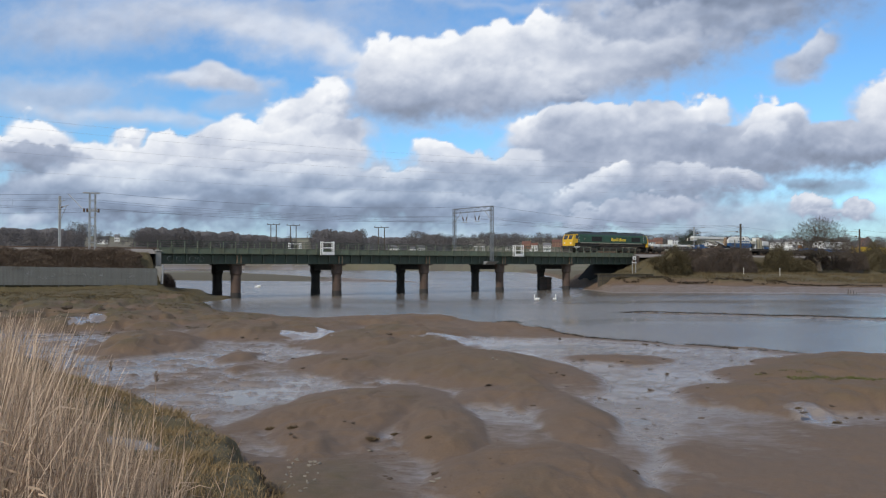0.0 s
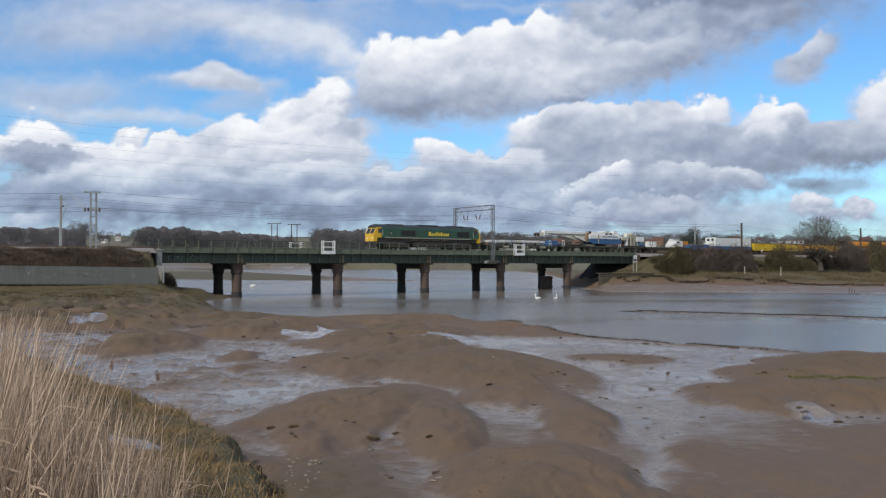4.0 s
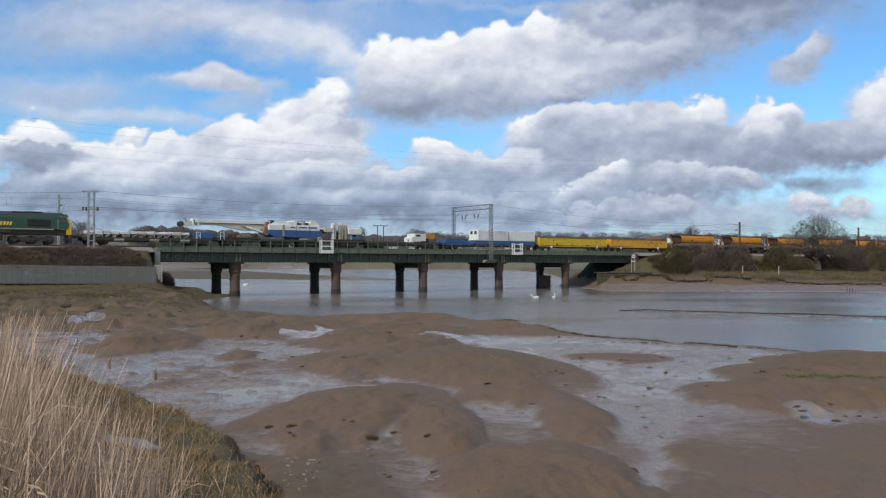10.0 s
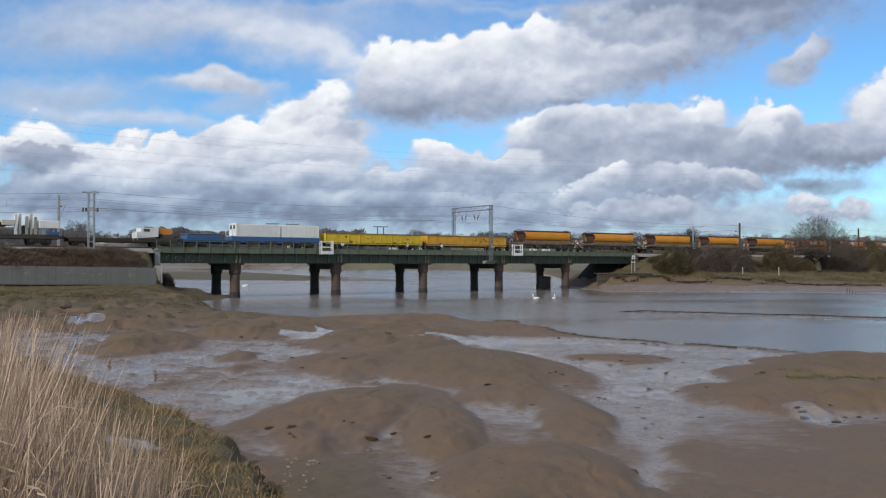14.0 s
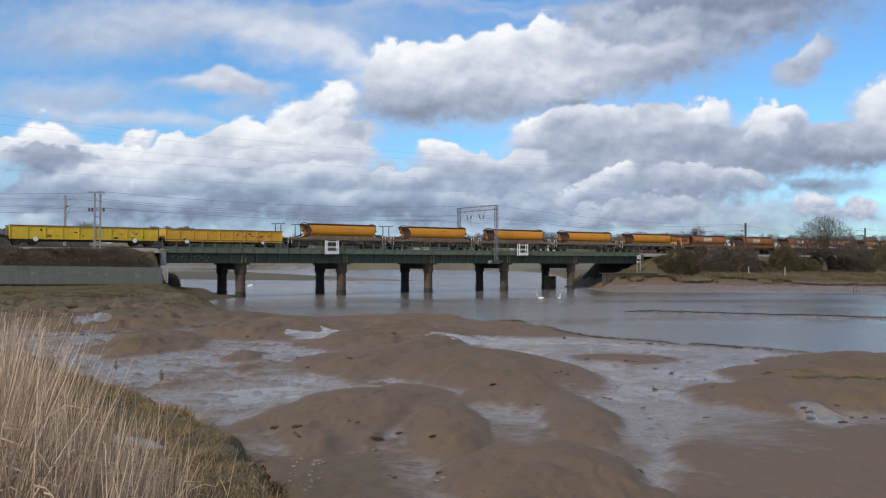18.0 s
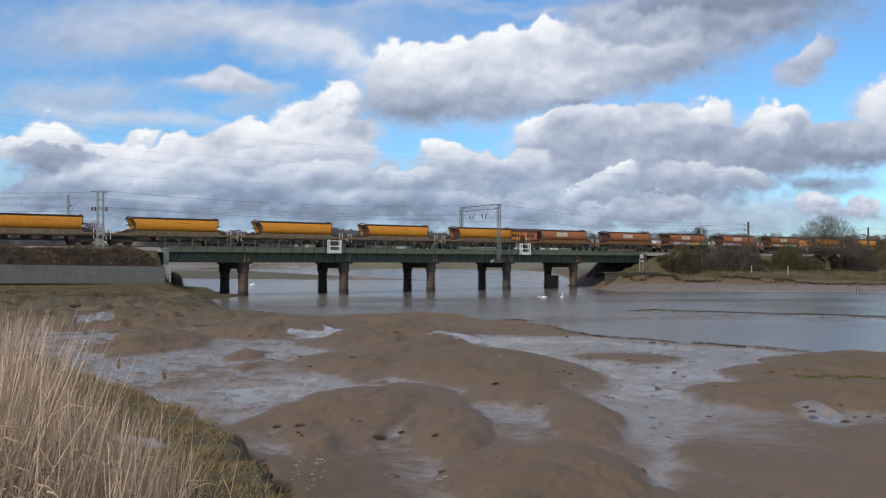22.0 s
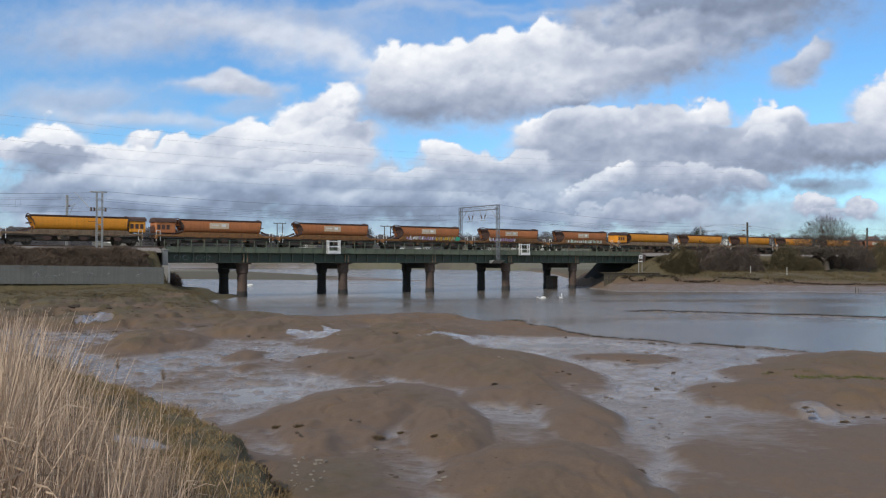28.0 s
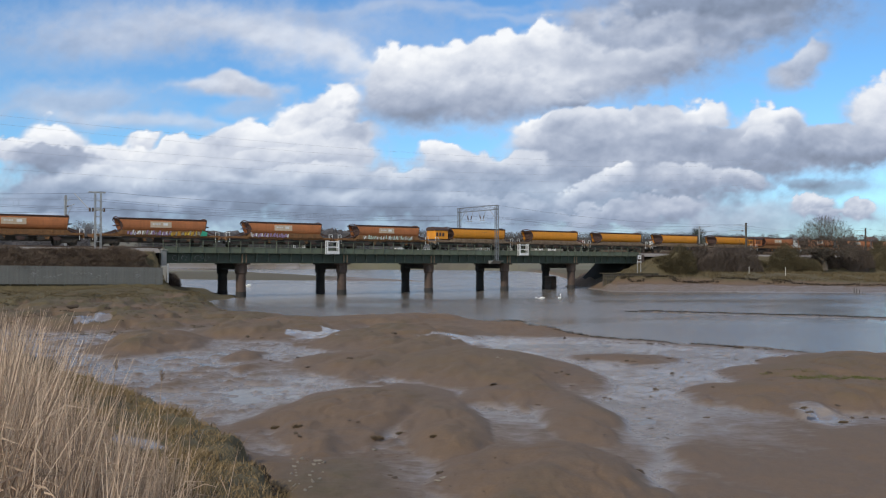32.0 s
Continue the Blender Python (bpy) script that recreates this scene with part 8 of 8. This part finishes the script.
def make_reeds():
    rs = random.Random(17)

    def bed(r, n):
        xy = []
        while len(xy) < n:
            y = r.uniform(4.8, 11.0)
            px = r.uniform(110, 350) if r.random() < 0.09 else -60 + 340 * r.random() ** 2.7
            x = px_x(px, y)
            xy.append((x, y))
        z = heights(xy)
        return [(x, y, zz) for (x, y), zz in zip(xy, z)]

    def tall(r, x, y):
        px = 784 + 1500 * x / y
        top = H_EYE - float(reed_top(px)) / 1000 * y
        z = float(heights([(x, y)])[0])
        return max(0.35, (top - z) * r.uniform(0.55, 1.0) ** 0.8 + 0.05)

    P, Q = reed_mesh(rs, 2700, bed, tall, 0.0046, 0.36)
    ob = new("reed_bed", soup("reed_bed", P, Q, MAT["reed"]))
    tagged(ob, "thick bed of dry straw-coloured reeds on the bank", "reeds", kind="stuff")

    def low(r, x, y):
        return r.uniform(0.3, 0.9)

    def bed2(r, n):
        xy = [(px_x(-60 + 310 * r.random() ** 1.8, y), y) for y in [r.uniform(4.0, 11.5) for _ in range(n)]]
        return [(x, y, zz) for (x, y), zz in zip(xy, heights(xy))]

    P, Q = reed_mesh(rs, 3600, bed2, low, 0.0055, 1.5)
    ob = new("dead_litter", soup("dead_litter", P, Q, MAT["reed"]))
    tagged(ob, "fallen and bent dry reed stems", "reeds", kind="stuff")

    # single stems that stand out, some with dark heads
    r2 = random.Random(5)
    stems = [(62, 548, 8.6, 0), (40, 566, 8.8, 0), (72, 600, 8.0, 0), (197, 648, 9.6, 1), (278, 668, 9.8, 1), (145, 640, 8.2, 0), (232, 690, 8.8, 0), (290, 716, 8.6, 0),
             (330, 740, 8.0, 0), (415, 790, 9.2, 0), (210, 700, 8.3, 0), (265, 735, 8.1, 0), (20, 590, 8.0, 0), (110, 625, 7.6, 0), (170, 660, 7.4, 0), (310, 775, 7.6, 0), (92, 610, 7.2, 0), (250, 760, 7.0, 0)]
    for px, py, y, head in stems:
        top = H_EYE - (py - 469) / 1500 * y
        xt = px_x(px, y)
        ln = r2.uniform(-0.18, 0.05)
        xb = xt + ln * 1.2
        z = float(heights([(xb, y)])[0])
        st = thing("reed_stem", pose(xb, y, z), "tall dry reed stem" + (" with a dark seed head" if head else ""), "reed", "tall reeds")
        g = Geo()
        hh = top - z
        pts = [(-ln * 1.2 * (t ** 1.6), 0.02 * math.sin(t * 3), hh * t) for t in (0, 0.3, 0.6, 0.85, 1.0)]
        for j, (a, b) in enumerate(zip(pts, pts[1:])):
            g.tube(a, b, 0.0075 * (1 - 0.17 * j), 0.0075 * (1 - 0.17 * (j + 1)), 6, False)
        part("stalk", g, MAT["reed"], st)
        if head:
            a, b = Vector(pts[-2]), Vector(pts[-1])
            hp, hq = twigs(np.random.RandomState(px), 45, 0.010, 0.010, 0.15, 0.06, 0.003, 1.6)
            part("seed_head", soup("seed_head", hp + np.array(b) - np.array([0, 0, 0.07]), hq, MAT["reed_head"]), None, st, "feathery dark brown seed head")
        else:
            p = Vector(pts[2])
            e = p + Vector((r2.uniform(-0.22, 0.22), 0.1, 0.2))
            part("blade", Geo().add([p, p + Vector((0, 0, 0.012)), e, (p + e) / 2 + Vector((0, 0, 0.03))], [(0, 1, 3), (0, 3, 2)]), MAT["reed"], st)


make_reeds()


def make_turf():
    rs = np.random.RandomState(9)
    n = 60000
    y = rs.uniform(6, 27, n)
    e = bank_edge(y)
    x = e + 0.15 - rs.uniform(0, 1, n) ** 1.3 * 7.0
    keep = (784 + 1500 * x / y) > -40
    x, y = x[keep], y[keep]
    tuft = fbm(x * 1.3, y * 1.3, 4)
    k2 = (rs.uniform(-0.9, 0.9, len(x)) < tuft + 0.25) & (np.hypot((x + 5.5) / 0.52, (y - 15.2) / 0.44) > 1)
    x, y, tuft = x[k2], y[k2], tuft[k2]
    m = len(x)
    z = land(x[None, :], y[None, :])[0][0]
    h = (0.05 + 0.10 * np.clip(tuft + 0.4, 0, 1.2)) * rs.uniform(0.5, 1.6, m)
    a = rs.uniform(0, 2 * np.pi, m)
    lx, ly = rs.normal(0, 0.7, m) * h, rs.normal(0, 0.7, m) * h
    w = 0.006 + 0.006 * rs.uniform(0, 1, m)
    p0 = np.stack([x - w * np.cos(a), y - w * np.sin(a), z - 0.01], -1)
    p1 = np.stack([x + w * np.cos(a), y + w * np.sin(a), z - 0.01], -1)
    p2 = np.stack([x + lx, y + ly, z + h], -1)
    pts = np.stack([p0, p1, p2], 1).reshape(-1, 3)
    tagged(new("turf", soup("turf", pts, np.arange(3 * m).reshape(-1, 3), MAT["turf"])), "rough olive and straw turf on the bank", "grass", kind="stuff")


make_turf()


def lump_mesh(seed, mat):
    g = Geo().ball((0, 0, 0), 1, 1, 1, 14, 8)
    v = np.array(g.v)
    v = v * (1 + 0.6 * fbm(v[:, 0] * 1.9 + seed, v[:, 1] * 1.9 + v[:, 2] * 1.3, 4))[:, None]
    return soup("clod", v, [list(f) for f in g.f], MAT[mat])


MAT["clod"] = worn("dark_clod", (0.07, 0.05, 0.034), (0.105, 0.075, 0.048), 0.8, 0, 6.0, 0.5, 0.4, False)
MAT["soil"] = worn("shaded_soil", (0.03, 0.021, 0.014), (0.06, 0.042, 0.027), 0.9, 0, 6.0, 0.5, 0.5, False)
MAT["pale_stone"] = worn("pale_stone", (0.26, 0.23, 0.19), (0.16, 0.14, 0.11), 0.85, 0, 5.0, 0.5, 0.3, False)
MAT["weed"] = leafy("weed", (0.10, 0.075, 0.046), (0.175, 0.128, 0.078), 0.8, 3.0)


def make_litter():
    rs = random.Random(31)
    me = [lump_mesh(k, "clod") for k in (1, 5, 9)]
    st = [lump_mesh(k, "pale_stone") for k in (3, 7)]
    soil = [lump_mesh(k, "soil") for k in (2, 6, 11)]

    def clod(px, py, size, flat=0.35, meshes=me, nm="mud_clod", lab="dark clod of mud on the flat", cat="clod", zz=0.05):
        y = (H_EYE - zz) * 1500 / (py - 469)
        for _ in range(3):
            z = ground_z(px_x(px, y), y)
            y = (H_EYE - z) * 1500 / (py - 469)
        x = px_x(px, y)
        ob = new(nm, rs.choice(meshes))
        ob.matrix_basis = pose(x, y, z + size * flat * 0.25, 0, 0, rs.uniform(0, 360)) @ Matrix.Diagonal((size, size * rs.uniform(0.35, 0.8), size * flat * rs.uniform(0.5, 1.0), 1))
        tagged(ob, lab, cat, "litter on the mud")

    spots = [(858, 684), (864, 681), (887, 695), (943, 718), (976, 662), (985, 660), (995, 664), (1120, 833), (1128, 838), (682, 842), (690, 846), (515, 768), (522, 772), (610, 745), (625, 748),
             (1060, 705), (1070, 707), (1250, 686), (1290, 615), (1300, 617), (1330, 640), (1350, 660), (1100, 640), (1150, 690), (1180, 662), (1240, 740), (1470, 718), (1495, 740), (1520, 740), (1550, 742),
             (1420, 730), (770, 838), (1030, 636), (1015, 640), (1080, 648), (1350, 612), (520, 635), (480, 625), (470, 640), (500, 632), (535, 652), (610, 636), (650, 590), (700, 588), (715, 585), (690, 592),
             (430, 598), (455, 600), (350, 538), (120, 545), (180, 548), (265, 560), (1140, 610), (1165, 612), (905, 580), (960, 585), (990, 600), (1215, 610), (1260, 613)]
    for px, py in spots:
        clod(px, py, rs.uniform(0.0015, 0.004) * (4.4 * 1500 / (py - 469)) + 0.02)
    for k in range(70):
        px, py = rs.uniform(1000, 1400), 608 + 170 * rs.random() ** 1.6
        if px > 1200 and py > 690:
            continue
        clod(px, py, rs.uniform(0.0008, 0.0034) * (4.4 * 1500 / (py - 469)) + 0.012, 0.16)
    for k in range(26):
        px, py = rs.uniform(520, 900), 770 + 100 * rs.random()
        clod(px, py, rs.uniform(0.02, 0.05), 0.35)
    for k in range(34):
        px, py = 505 + 60 * rs.random(), 812 + 60 * rs.random()
        clod(px, py, rs.uniform(0.02, 0.055), 0.6, st, "stone", "small pale stone at the bank foot", "stone", 0.4)
    for px, py in ((775, 846), (766, 851), (655, 797), (872, 634), (880, 637)):
        clod(px, py, 0.07, 0.4, st, "stone", "pale stone lying on the mud", "stone")
    # dark weed tufts
    r2 = np.random.RandomState(3)
    for px, py, sz in ((658, 778, 0.16), (700, 765, 0.1), (760, 790, 0.1), (480, 758, 0.12), (520, 766, 0.14), (1412, 728, 0.1), (1480, 742, 0.12)):
        y = (H_EYE - 0.2) * 1500 / (py - 469)
        x = px_x(px, y)
        z = ground_z(x, y)
        pts, q = twigs(r2, 260, sz, sz * 0.7, sz * 0.55, sz * 0.4, 0.008, 0.3)
        ob = new("weed_tuft", soup("weed_tuft", pts, q, MAT["weed"]))
        ob.matrix_basis = pose(x, y, z - 0.02)
        tagged(ob, "dark seaweed tuft on the mud", "seaweed", "seaweed tufts")
    # broken soil lip at the bank's end, near-black for the shaded hollow under the turf
    for k in range(90):
        t = rs.random()
        y = 12.9 + 2.7 * t
        x = float(bank_edge(y)) - rs.uniform(-0.1, 0.35)
        z = ground_z(x, y)
        ob = new("soil_lump", rs.choice(soil))
        s = rs.uniform(0.03, 0.11)
        ob.matrix_basis = pose(x, y, z - 0.03, rs.uniform(-20, 20), rs.uniform(-20, 20), rs.uniform(0, 360)) @ Matrix.Diagonal((s, s * 0.8, s * 0.7, 1))
        tagged(ob, "broken soil at the eroded bank edge, darkened for its shaded hollow", "soil", "eroded bank edge")


make_litter()


# ---- what moves ----
SPEED = 10.58


def motions():
    for ob, s0 in train:
        walk(ob, [(t, rail_pose(64.5 + s0 - SPEED * t + lag, 2.02, Z_RAIL)) for t, lag in ((0, 0), (8, 0), (16, 0), (20, 0.03), (24, 0.22), (28, 0.52), (32, 0.92))])
    walk(clouds, [(t, pose(1.9 * t / 16, 30.0 * t / 16, H_EYE)) for t in (0, 8, 16, 24, 32)])
    # the birds: one spreads its wings, one lowers its neck, one drifts upstream
    ob, wings, neck, k = swan_b
    for sg, w in zip((-1, 1), wings):
        rows = [(0, 0), (2.9, 0), (3.3, 65), (3.8, 25), (4.3, 70), (4.8, 30), (5.3, 70), (5.8, 55), (6.2, 68), (6.8, 20), (7.3, 0), (32, 0)]
        walk(w, [(t, pose(0, 0.15 * sg * k, 0.24 * k, -sg * a, 0, 0)) for t, a in rows])
    ob, wings, neck, k = swan_a
    walk(neck, [(t, pose(0.38 * k, 0, 0.2 * k, 0, a, 0)) for t, a in ((0, 0), (8, 0), (10, 40), (11.5, 15), (16, 10), (20, 60), (22, 70), (32, 70))])
    ob = swan_c[0]
    walk(ob, [(t, pose(px_x(p, 168), 168, 0, 0, 0, 170)) for t, p in ((0, 457), (4, 446), (8, 438), (14, 436), (22, 434), (32, 431))])


motions()
